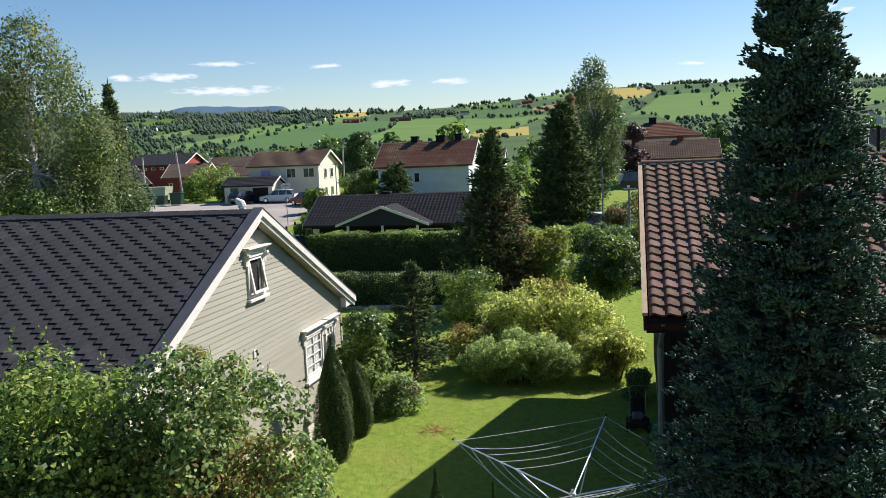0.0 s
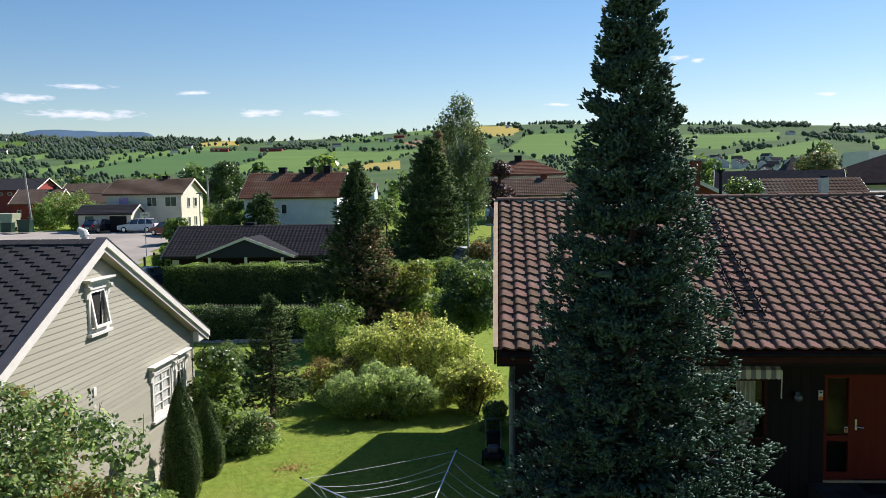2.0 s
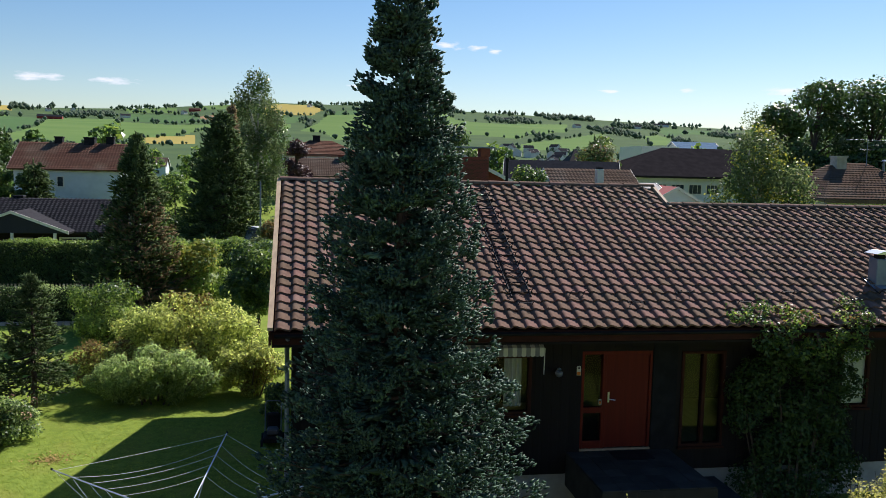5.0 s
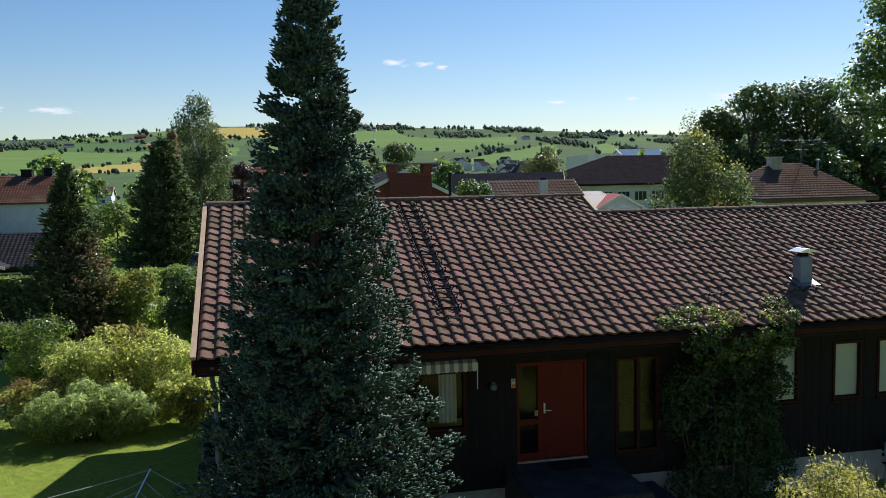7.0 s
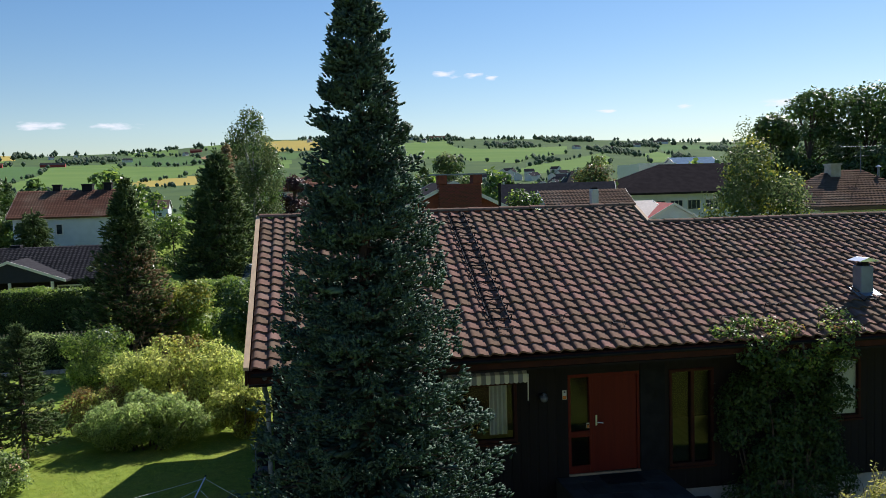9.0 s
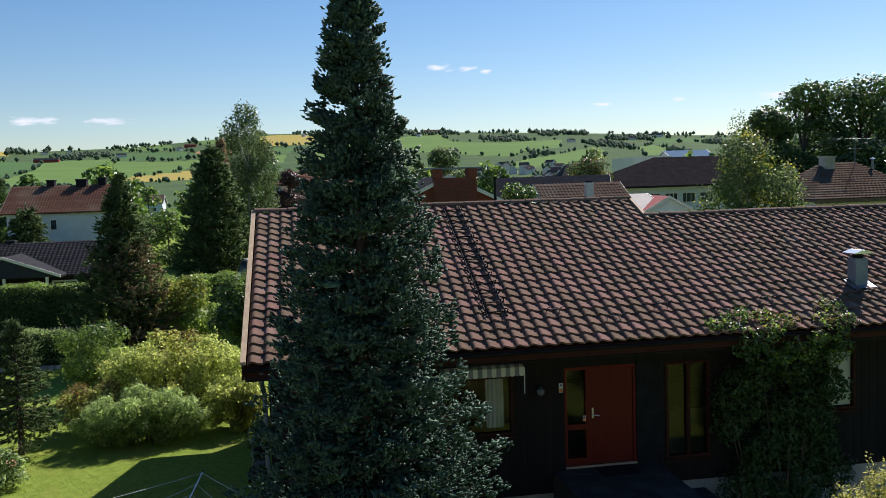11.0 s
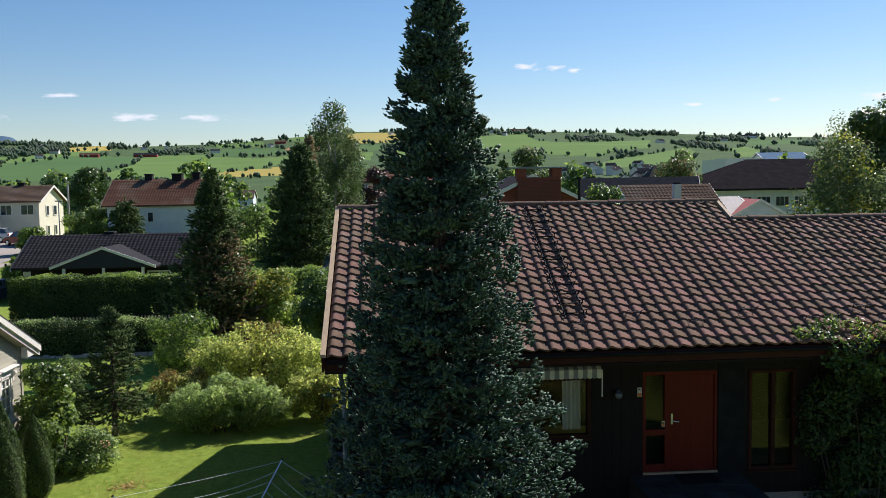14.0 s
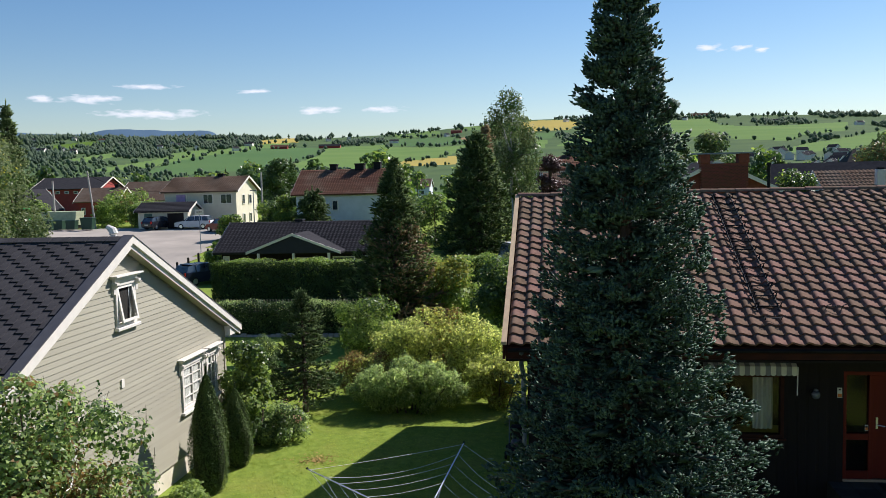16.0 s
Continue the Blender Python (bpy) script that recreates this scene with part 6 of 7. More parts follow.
wh = gable_house("house", "white two-storey house with a red-brown tiled roof", (-21.5, 94.8, 0.3), 0, 10.0, 7.6, 4.35, 2.35, M["white_wall"], M["tile_far"], 0.5,
                 [("f", -3.3, 3.0, 0.7, 1.1, (1, 1)), ("f", -0.7, 3.0, 0.7, 1.1, (1, 1)), ("f", -3.3, 0.6, 0.7, 1.0, (1, 1)), ("f", 0.6, -0.0, 0.8, 0.9, (1, 1)), ("r", 0.0, 3.2, 0.9, 1.1, (1, 1)), ("r", -2.2, 3.0, 0.7, 1.1, (1, 1))],
                 [(-1.75, 0.2, 0.75, 0.8, M["black"]), (1.25, 0.2, 1.0, 0.8, M["black"]), (3.25, 0.2, 0.75, 0.9, M["black"])], courses=16)
box_part("balcony", (5.05, -1.5, 1.9), (6.1, 0.5, 2.7), M["white"], wh, "white balcony front")
box_part("annexe", (5.05, -2.0, -0.4), (6.6, 1.5, 1.85), M["white_wall"], wh)
dk = gable_house("house", "low dark-stained house with a grey tiled roof and gabled porch", (-16.0, 63, -1.25), 0, 12.6, 6.2, 2.35, 1.7, M["dark_wood"], M["dark_roof"], 0.5,
                 [("f", -0.2, 1.3, 1.0, 1.1, (1, 1)), ("f", 2.7, 1.3, 1.6, 1.2, (2, 1)), ("f", 4.9, 1.3, 1.4, 1.3, (3, 1))], [(-1.5, 0.3, 0.55, 0.35, M["black"]), (3.3, 0.4, 0.9, 0.1, M["black"])], courses=19)
pw = 3.35
for sgn in (-1, 1):
    bm = bmesh.new()
    bm_slab(bm, [(-0.4, -5.0, 3.62), (-0.4, -0.9, 3.62), (-0.4 + sgn * pw, -0.9, 2.36), (-0.4 + sgn * pw, -5.0, 2.36)], 0.14)
    part("porch_roof", bm, M["dark_roof"], dk)
    bm = bmesh.new()
    a = [(-0.4, 3.68), (-0.4 + sgn * pw, 2.42), (-0.4 + sgn * pw, 2.24), (-0.4, 3.5)]
    bm_prism(bm, a, "y", -5.06, -5.01)
    part("porch_verge", bm, M["white"], dk)
bm = bmesh.new()
bm_prism(bm, [(-0.4 - pw + 0.3, 2.3), (-0.4 + pw - 0.3, 2.3), (-0.4, 3.46)], "y", -4.95, -4.85)
part("porch_gable", bm, mat("blue_black_board", (0.015, 0.018, 0.03), None, 3, 0.7, 0.1, 20), dk)
for x in (-2.9, -0.4, 2.1):
    box_part("porch_post", (x - 0.08, -4.95, 0.0), (x + 0.08, -4.8, 2.32), M["white"], dk)
for x in (-6.2,):
    box_part("white_door", (x, -3.13, 0.1), (x + 0.5, -3.11, 2.0), M["white"], dk)

# red barn, red house and roofs at the end of the street
gable_house("barn", "long red barn with a dark roof and small windows", (-88.3, 152, 0.4), 2, 12.6, 9, 5.3, 1.9, M["red_wall"], M["dark_roof"], 0.5, [("f", -5.2 + 1.75 * k, 4.6, 0.8, 0.5, (1, 1)) for k in range(7)])["category"] = "barn"
gable_house("house", "red wooden house with a dark brown roof", (-63.3, 117, 0.6), 4, 5.8, 5.4, 3.3, 1.7, M["red_wall"], M["brown_roof"], 0.4, [("f", -2.0, 1.9, 0.6, 1.0, (1, 1)), ("f", 1.6, 1.9, 1.1, 0.9, (2, 1)), ("r", 0, 2.6, 0.7, 0.9, (1, 1))], [(1.8, 0.2, 0.5, 0.6, M["black"])])
gable_house("house", "house with a broad dark brown roof behind the street", (-61.5, 134, 0.5), 0, 13.4, 9, 3.2, 2.7, M["white_wall"], M["brown_roof"], 0.5, [], [(4.0, 0.2, 0.6, 0.7, M["black"])])
gable_house("house", "small dark-roofed house with a white gable", (-73.5, 112, 0.6), 70, 8, 6.5, 2.4, 2.6, M["white_wall"], M["dark_roof"], 0.5)
# houses over the bungalow's ridge
gable_house("house", "pale house with a grey-brown shingled roof", (5.3, 112, 0.2), 0, 10.4, 8, 3.9, 2.0, M["white_wall"], M["brown_roof"], 0.4, [("f", -3.5, 2.6, 0.9, 1.0, (1, 1)), ("f", 1, 2.6, 0.9, 1.0, (1, 1))], [(1.0, 0.0, 0.8, 0.7, M["brick"])], courses=12)


def hip_house(name, label, at, L, W, wall_h, rise, ridge, wall_mat, roof_mat, over=0.5, windows=(), chimneys=(), courses=0, turn=0):
    h = thing(name, label, "house", at=at)
    h.rotation_euler = (0, 0, radians(turn))
    box_part("wall", (-L / 2, -W / 2, -1.0), (L / 2, W / 2, wall_h), wall_mat, h)
    a, b, z0, z1 = L / 2 + over, W / 2 + over, wall_h - 0.1, wall_h + rise
    c = [(-a, -b, z0), (a, -b, z0), (a, b, z0), (-a, b, z0)]
    r0, r1 = (-ridge / 2, 0, z1), (ridge / 2, 0, z1)
    for quad in ((c[0], c[1], r1, r0), (c[2], c[3], r0, r1), (c[1], c[2], r1, r1), (c[3], c[0], r0, r0)):
        bm = bmesh.new()
        q = [Vector(p) for p in quad]
        if q[2] == q[3]:
            q = q[:3]
        f = bm.faces.new([bm.verts.new(p) for p in q])
        r = bmesh.ops.extrude_face_region(bm, geom=[f])
        bmesh.ops.translate(bm, vec=(0, 0, -0.16), verts=[e for e in r["geom"] if isinstance(e, bmesh.types.BMVert)])
        bmesh.ops.recalc_face_normals(bm, faces=bm.faces)
        part("roof", bm, roof_mat, h)
    if courses:   # rows of tiles that step down the front and the side slopes
        V, F = [], []
        for p0, p1, t1, t0 in ((Vector(c[0]), Vector(c[1]), Vector(r1), Vector(r0)), (Vector(c[1]), Vector(c[2]), Vector(r1), Vector(r1)), (Vector(c[3]), Vector(c[0]), Vector(r0), Vector(r0))):
            for k in range(courses):
                u0, u1 = k / courses, (k + 1.1) / courses
                n = max(int((p1 - p0).length * (1 - u0 * 0.6) / 0.3), 3)
                base = len(V)
                for u, lift in ((u0, 0.06), (min(u1, 1.0), 0.015)):
                    A, B = p0.lerp(t0, u), p1.lerp(t1, u)
                    for i in range(n * 2 + 1):
                        q = A.lerp(B, i / (n * 2))
                        V.append((q.x, q.y, q.z + lift + (0.03 if i % 2 else 0.0) * (1 if u == u0 else 0.6)))
                m = n * 2 + 1
                F += [(base + i, base + i + 1, base + m + i + 1, base + m + i) for i in range(m - 1)]
        part("roof_tiles", raw_mesh("roof_tiles", V, F, roof_mat), None, h, kind="stuff")
    box_part("eaves_board", (-a, -b - 0.03, z0 - 0.25), (a, -b + 0.02, z0), roof_mat, h)
    for side, u, z, w, hh, bars in windows:
        m = {"f": pose(u, -W / 2, z), "r": pose(L / 2, u, z, 0, 0, 90), "l": pose(-L / 2, u, z, 0, 0, -90)}[side]
        pane_window(h, m, w, hh, M["white"], bars)
    for x, y, w, top, mt in chimneys:
        bm = bmesh.new()
        bm_box(bm, (x - w / 2, y - w / 2, wall_h + 0.2), (x + w / 2, y + w / 2, z1 + top), None, 0.02)
        bm_box(bm, (x - w / 2 - 0.05, y - w / 2 - 0.05, z1 + top - 0.12), (x + w / 2 + 0.05, y + w / 2 + 0.05, z1 + top + 0.003))
        part("chimney", bm, mt, h)
    return h


hip_house("house", "pale two-storey house with a red hipped roof", (3.9, 124, 0.2), 10.6, 9, 6.7, 1.9, 3, M["white_wall"], M["tile_far"], 0.5, [("f", -3.4, 5.2, 1.0, 1.2, (2, 1)), ("f", 0, 5.2, 1.0, 1.2, (2, 1))], [(-0.6, 0, 1.0, 0.7, M["black"])], courses=10)
hip_house("house", "brown-tiled house with a hipped roof and an aerial", (40.6, 58.5, -1.2), 8.1, 7.2, 5.45, 2.4, 2.6, M["white_wall"], M["brown_roof"], 0.6, [("f", -3, 4.3, 0.9, 0.8, (1, 1)), ("f", 0, 4.3, 0.9, 0.8, (1, 1))], [(-1.2, -0.4, 0.8, 0.5, M["concrete"])], courses=16)
aer = thing("aerial", "thin television aerial standing on the hipped roof", "aerial", at=(41.7, 58.2, 6.45))
bm = bmesh.new()
bm_tube(bm, [(0, 0, 0), (0, 0, 2.0)], 0.03, 6)
part("mast", bm, M["metal"], aer)
for z, w in ((1.9, 1.6), (1.2, 0.45)):
    bm = bmesh.new()
    bm_tube(bm, [(-w, 0, z), (w, 0, z)], 0.018, 5)
    for k in range(9):
        x = -w + 2 * w * k / 8
        bm_tube(bm, [(x, -0.25, z), (x, 0.25, z)], 0.01, 4)
    part("antenna", bm, M["metal"], aer)
vp = thing("roof_vent", "small pale vent on the hipped roof", "vent", at=(42.9, 57.9, 6.45))
bm = bmesh.new()
bm_tube(bm, [(0, 0, -0.3), (0, 0, 0.4)], 0.08, 8)
part("pipe", bm, M["metal"], vp)
bm = bmesh.new()
bm_tube(bm, [(0, 0, 0.4), (0, 0, 0.52)], [0.2, 0.05], 8)
part("cap", bm, M["alu"], vp)

br = gable_house("brick_house", "red brick house with a broad metal-topped chimney", (11.1, 59.5, -0.8), 90, 9, 8.2, 5.2, 2.0, M["brick"], M["dark_roof"], 0.3)
bm = bmesh.new()
bm_box(bm, (-4.9, -1.75, 4.0), (-4.0, 0.95, 7.2), None, 0.03)
bm_box(bm, (-4.95, -1.8, 7.2), (-3.95, -1.2, 7.75), None, 0.02)
bm_box(bm, (-4.95, 0.45, 7.2), (-3.95, 1.0, 7.75), None, 0.02)
part("chimney", bm, M["brick"], br, "broad red brick chimney")
box_part("chimney_cover", (-5.05, -2.1, 7.75), (-3.85, 1.5, 7.83), M["metal"], br, "flat metal chimney cover")
brick = bmesh.new()
bm_box(brick, (-0.012, -0.105, -0.03), (0.0, 0.105, 0.03))
brick = mesh_of("brick", brick, mat("brick_face", (0.14, 0.042, 0.03), (0.1, 0.032, 0.024), 6, 0.85, 0.3, 30, rand=0.3))
for r in range(20):
    for c in range(12):
        o = part("brick", brick, None, br)
        o.location = (-4.9, -1.63 + c * 0.225 + (0.11 if r % 2 else 0), 5.5 + r * 0.082)
pipe = thing("flue_pipe", "thin black flue pipe beside the brick house", "pipe", at=(13.4, 52, -1.2))
bm = bmesh.new()
bm_tube(bm, [(0, 0, 0), (0, 0, 7.4)], 0.09, 8)
bm_tube(bm, [(0, 0, 7.4), (0, 0, 7.55)], [0.16, 0.12], 8)
part("tube", bm, M["black"], pipe)
gable_house("house", "low house with a grey-brown tiled roof", (22.4, 63.5, -1.2), 0, 6.0, 8, 4.6, 2.2, M["white_wall"], M["brown_roof"], 0.4, courses=12)
wc = thing("chimney_stack", "white rendered chimney with a dark cap", "chimney", at=(22.65, 61.5, 4.2))
box_part("masonry", (-0.26, -0.26, 0), (0.26, 0.26, 1.6), M["white"], wc, bevel=0.02)
box_part("cap", (-0.2, -0.2, 1.6), (0.2, 0.2, 1.75), M["black"], wc, bevel=0.02)
gable_house("house", "pale house with a low grey roof", (27.5, 72, -1.2), 10, 8, 8, 4.0, 1.7, M["white_wall"], M["concrete"], 0.5)
gable_house("house", "house with a dark red roof end", (32.3, 71, -1.2), 80, 6, 4.5, 4.2, 1.3, M["white_wall"], M["red_wall"], 0.3)
gable_house("house", "grey-roofed house among the trees", (25.5, 80, -1.2), -15, 10, 7, 5.2, 2.3, M["white_wall"], M["dark_roof"], 0.4)
hip_house("house", "house with a steep black roof", (37.4, 112, -0.5), 3.2, 4.5, 6.2, 2.6, 0.1, M["white_wall"], M["black"], 0.5)
big = hip_house("school_building", "long pale two-storey building with a dark hipped roof", (56.2, 112.5, -1.2), 29, 15, 6.35, 3.7, 12.5, M["white_wall"], M["school_roof"], 0.8, [("f", -12 + 2.4 * k, 4.6, 1.8, 1.3, (3, 1)) for k in range(10)] + [("f", -12 + 2.4 * k, 1.6, 1.8, 1.3, (3, 1)) for k in range(10)])
big["category"] = "building"

fl = thing("flat_building", "white flat-roofed building with dark windows", "building", at=(60.6, 142, -1.0))
box_part("block", (-3.4, -5, -2), (3.2, 5, 10.7), M["white"], fl)
for k in range(4):
    box_part("window_band", (-2.9 + k * 1.6, -5.06, 8.6), (-1.7 + k * 1.6, -5.0, 9.6), M["glass_far"], fl)
fl2 = gable_house("hall", "pale hall with a bluish metal roof", (70.6, 146, -1.0), 0, 7.8, 6, 10.4, 1.3, M["white_wall"], mat("blue_metal_roof", (0.16, 0.24, 0.33), None, 2, 0.95, 0.05, spec=0.0), 0.3)
fl2["category"] = "building"


# ---------- cars ----------
def car(label, at, turn, paint, L=4.4, Wd=1.74, H=1.5):
    c = thing("car", label, "car", at=at)
    c.rotation_euler = (0, 0, radians(turn))
    pm = mat("car_paint", paint, tuple(v * 0.9 for v in paint), 3, 0.25, 0, spec=0.6)
    a = L / 2
    prof = [(-a, 0.35), (-a, 0.75), (-a + 0.1, 0.92), (-a * 0.93, 0.98), (a * 0.48, 0.95), (a * 0.9, 0.8), (a, 0.62), (a, 0.3), (a * 0.8, 0.22), (-a * 0.85, 0.22)]
    bm = bmesh.new()
    bm_prism(bm, prof, "y", -Wd / 2, Wd / 2)
    bmesh.ops.bevel(bm, geom=[e for e in bm.edges if abs(e.verts[0].co.y - e.verts[1].co.y) < 0.01], offset=0.07, segments=2, affect="EDGES")
    part("body", bm, pm, c)
    bm = bmesh.new()
    cab = [(-a * 0.93, 0.95), (a * 0.5, 0.93), (a * 0.2, H - 0.06), (-a * 0.1, H - 0.02), (-a * 0.6, H - 0.04), (-a * 0.8, H - 0.12)]
    v = [bm.verts.new((x, s * (Wd / 2 - 0.06 - 0.16 * (z - 0.93) / (H - 0.93)), z)) for s in (-1, 1) for x, z in cab]
    n = len(cab)
    fs = [bm.faces.new(v[:n]), bm.faces.new(v[n:][::-1])] + [bm.faces.new((v[i], v[n + i], v[n + (i + 1) % n], v[(i + 1) % n])) for i in range(n)]
    bmesh.ops.recalc_face_normals(bm, faces=fs)
    part("glazing", bm, M["glass_far"], c, "dark tinted windows")
    bm = bmesh.new()
    bm_box(bm, (-a * 0.72, -Wd / 2 + 0.24, H - 0.05), (a * 0.12, Wd / 2 - 0.24, H), None, 0.02)
    for s in (-1, 1):
        for x, lean in ((a * 0.36, -0.34), (-a * 0.12, -0.06), (-a * 0.55, 0.02)):
            bm_tube(bm, [(x, s * (Wd / 2 - 0.055), 0.94), (x + lean, s * (Wd / 2 - 0.2), H - 0.03)], 0.035, 4)
    part("roof", bm, pm, c)
    for x in (-a * 0.62, a * 0.62):
        for s in (-1, 1):
            bm = bmesh.new()
            bm_tube(bm, [(x, s * (Wd / 2 - 0.18), 0.31), (x, s * (Wd / 2 + 0.01), 0.31)], 0.31, 18)
            w = part("wheel", bm, M["black"], c)
            bm = bmesh.new()
            bm_tube(bm, [(x, s * (Wd / 2), 0.31), (x, s * (Wd / 2 + 0.02), 0.31)], 0.2, 14)
            part("rim", bm, M["alu"], w)
    for s in (-1, 1):
        box_part("headlight", (a - 0.16, s * 0.68 - 0.15, 0.62), (a - 0.02, s * 0.68 + 0.15, 0.76), M["alu"], c, bevel=0.02)
        box_part("tail_light", (-a - 0.01, s * 0.74 - 0.09, 0.7), (-a + 0.08, s * 0.74 + 0.09, 0.98), mat("red_lens", (0.4, 0.01, 0.01), None, 4, 0.2, 0), c, bevel=0.02)
    box_part("number_plate", (-a - 0.012, -0.25, 0.52), (-a + 0.02, 0.25, 0.63), M["white"], c)
    return c


car("silver hatchback parked before the yellow house", (-40.4, 96.0, gz(-40.4, 96) + 0.06), 178, (0.55, 0.57, 0.6))
car("dark hatchback parked beside the garage", (-44.9, 96.2, gz(-44.9, 96.2) + 0.06), 70, (0.02, 0.02, 0.025), 4.1)
car("dark red car parked at the street corner", (-35.4, 92.0, gz(-35.4, 92.0) + 0.04), 150, (0.22, 0.02, 0.015), 4.2)
car("dark blue car parked beside the dark house", (-23.8, 60.0, gz(-23.8, 60) + 0.02), 60, (0.012, 0.018, 0.035), 4.2)
car("white van parked behind the hedge", (-0.6, 66.5, gz(-0.6, 66.5)), 20, (0.75, 0.75, 0.75), 4.8, 1.9, 2.0)
car("dark van parked by the pale house", (1.5, 104, gz(1.5, 104)), 0, (0.02, 0.022, 0.03), 4.8, 1.9, 2.0)

# ---------- street furniture ----------
sg = thing("street_sign", "small white street sign on a thin pole", "sign", at=(-31.2, 76.5, gz(-31.2, 76.5)))
bm = bmesh.new()
bm_tube(bm, [(0, 0, -0.2), (0, 0, 4.1)], 0.035, 8)
part("pole", bm, M["metal"], sg)
box_part("plate", (-0.42, -0.03, 3.55), (0.42, 0.0, 4.0), M["white"], sg, bevel=0.01)
box_part("dark_bar", (-0.3, -0.036, 3.74), (0.3, -0.028, 3.82), M["black"], sg)
for k in range(8):
    x, y = -28.6 - 0.25 * k * 1.0, 66 + k * 2.6
    b = thing("bollard", "dark wooden post along the street's grass edge", "post", "posts along the street", at=(x, y, gz(x, y)))
    bm = bmesh.new()
    bm_tube(bm, [(0, 0, -0.2), (0, 0, 0.75), (0, 0, 0.8)], [0.1, 0.1, 0.06], 8)
    part("post", bm, M["dark_wood"], b)
for x, y, h, tilt in ((-55.5, 100, 7.1, 1.2), (-60.5, 100, 6.0, 0.2), (-33.6, 100, 6.4, 0.0)):
    u = thing("utility_pole", "weathered wooden utility pole", "pole", "utility poles by the street", at=(x, y, gz(x, y)))
    bm = bmesh.new()
    bm_tube(bm, [(tilt * 0.3, 0, -0.3), (-tilt * 0.3, 0, h)], [0.14, 0.1], 8)
    part("post", bm, M["concrete"], u)
w = thing("overhead_wire", "thin dark overhead wire from the pole to the house", "wire")
bm = bmesh.new()
p0, p1 = Vector((-55.8, 100, 7.4)), Vector((-46.8, 100.6, 5.2))
bm_tube(bm, [p0.lerp(p1, q) - Vector((0, 0, 2.4 * q * (1 - q))) for q in np.linspace(0, 1, 14)], 0.025, 4)
part("cable", bm, M["black"], w)
for x, y, top, arm in ((-1.55, 62, 4.4, False), (0.3, 50, 3.4, True), (-33.2, 96, 5.0, True)):
    lp = thing("lamp_post", "thin dark street lamp post", "lamp post", "lamp posts", at=(x, y, gz(x, y)))
    h = top - gz(x, y)
    bm = bmesh.new()
    bm_tube(bm, [(0, 0, -0.2), (0, 0, h)], [0.07, 0.05], 8)
    part("pole", bm, M["metal"], lp)
    if arm:
        box_part("lamp_head", (-0.35, -0.1, h), (0.35, 0.1, h + 0.12), M["metal"], lp, bevel=0.03)
M["bin_green"] = mat("bin_green", (0.015, 0.05, 0.03), None, 4, 0.5, 0.05)
for k, (x, y) in enumerate(((-56.2, 96.6), (-58.0, 96.9), (-59.6, 97.2), (-53.9, 96.2))):
    b = thing("waste_bin", "dark green wheeled waste bin by the street", "bin", "waste bins by the street", at=(x, y, gz(x, y) + 0.05))
    s = 1.25 if k == 3 else 1.0
    bm = bmesh.new()
    bm_prism(bm, [(-0.5 * s, 0.1), (0.5 * s, 0.1), (0.62 * s, 1.15 * s), (-0.62 * s, 1.15 * s)], "y", -0.4, 0.4)
    part("body", bm, M["bin_green"], b)
    box_part("lid", (-0.66 * s, -0.45, 1.15 * s), (0.66 * s, 0.45, 1.23 * s), M["bin_green"], b, bevel=0.03)
sk = thing("skip", "pale open waste container behind the bins", "container", at=(-59.6, 100.2, gz(-59.6, 100)))
bm = bmesh.new()
bm_prism(bm, [(-2.1, 0.5), (2.1, 0.5), (2.4, 2.2), (-2.4, 2.2)], "y", -0.9, 0.9)
part("tub", bm, mat("pale_green_metal", (0.42, 0.45, 0.3), None, 2, 0.6, 0.1), sk)
box_part("base", (-1.9, -0.8, 0.0), (1.9, 0.8, 0.5), M["black"], sk)
ld = thing("digger_bucket", "bright green machine arm behind the bins", "machine", at=(-63.4, 98.5, gz(-63.4, 98.5)))
bm = bmesh.new()
bm_tube(bm, [(0.9, 0, 0.1), (0.3, 0, 1.2), (-0.5, 0, 2.5), (0.4, 0, 2.6)], [0.3, 0.4, 0.5, 0.3], 8)
part("arm", bm, mat("bright_green", (0.02, 0.42, 0.1), None, 3, 0.4, 0.05), ld)


# ---------- trees of the neighbourhood ----------
def tall_tree(name, label, at, h, w, materials, shares, count, size, seed, trunk_r=0.18, lift=0.3, droop=False, n=34, bark="bark", clump=0.2, aspect=1.4):
    rg = np.random.default_rng(seed)
    bl = []
    for _ in range(n):
        u = rg.random()
        z = h * (lift + (1 - lift) * u)
        r = w * math.sin(min(max((u * 0.86 + 0.14), 0.0), 1.0) * math.pi) ** 0.6 * math.sqrt(rg.random())
        a = rg.random() * 6.283
        s = w * clump * rg.uniform(0.8, 1.5)
        bl.append(((r * math.cos(a), r * math.sin(a), min(z, h - s * 0.7)), (s, s, s * (1.7 if droop else 0.8))))
    return leafy(name, label, "tree", at, bl, rg, count, size, materials, shares, trunk=(h * 0.55, trunk_r), limbs=n // 2, aspect=aspect, bark=bark, shell=0.25)


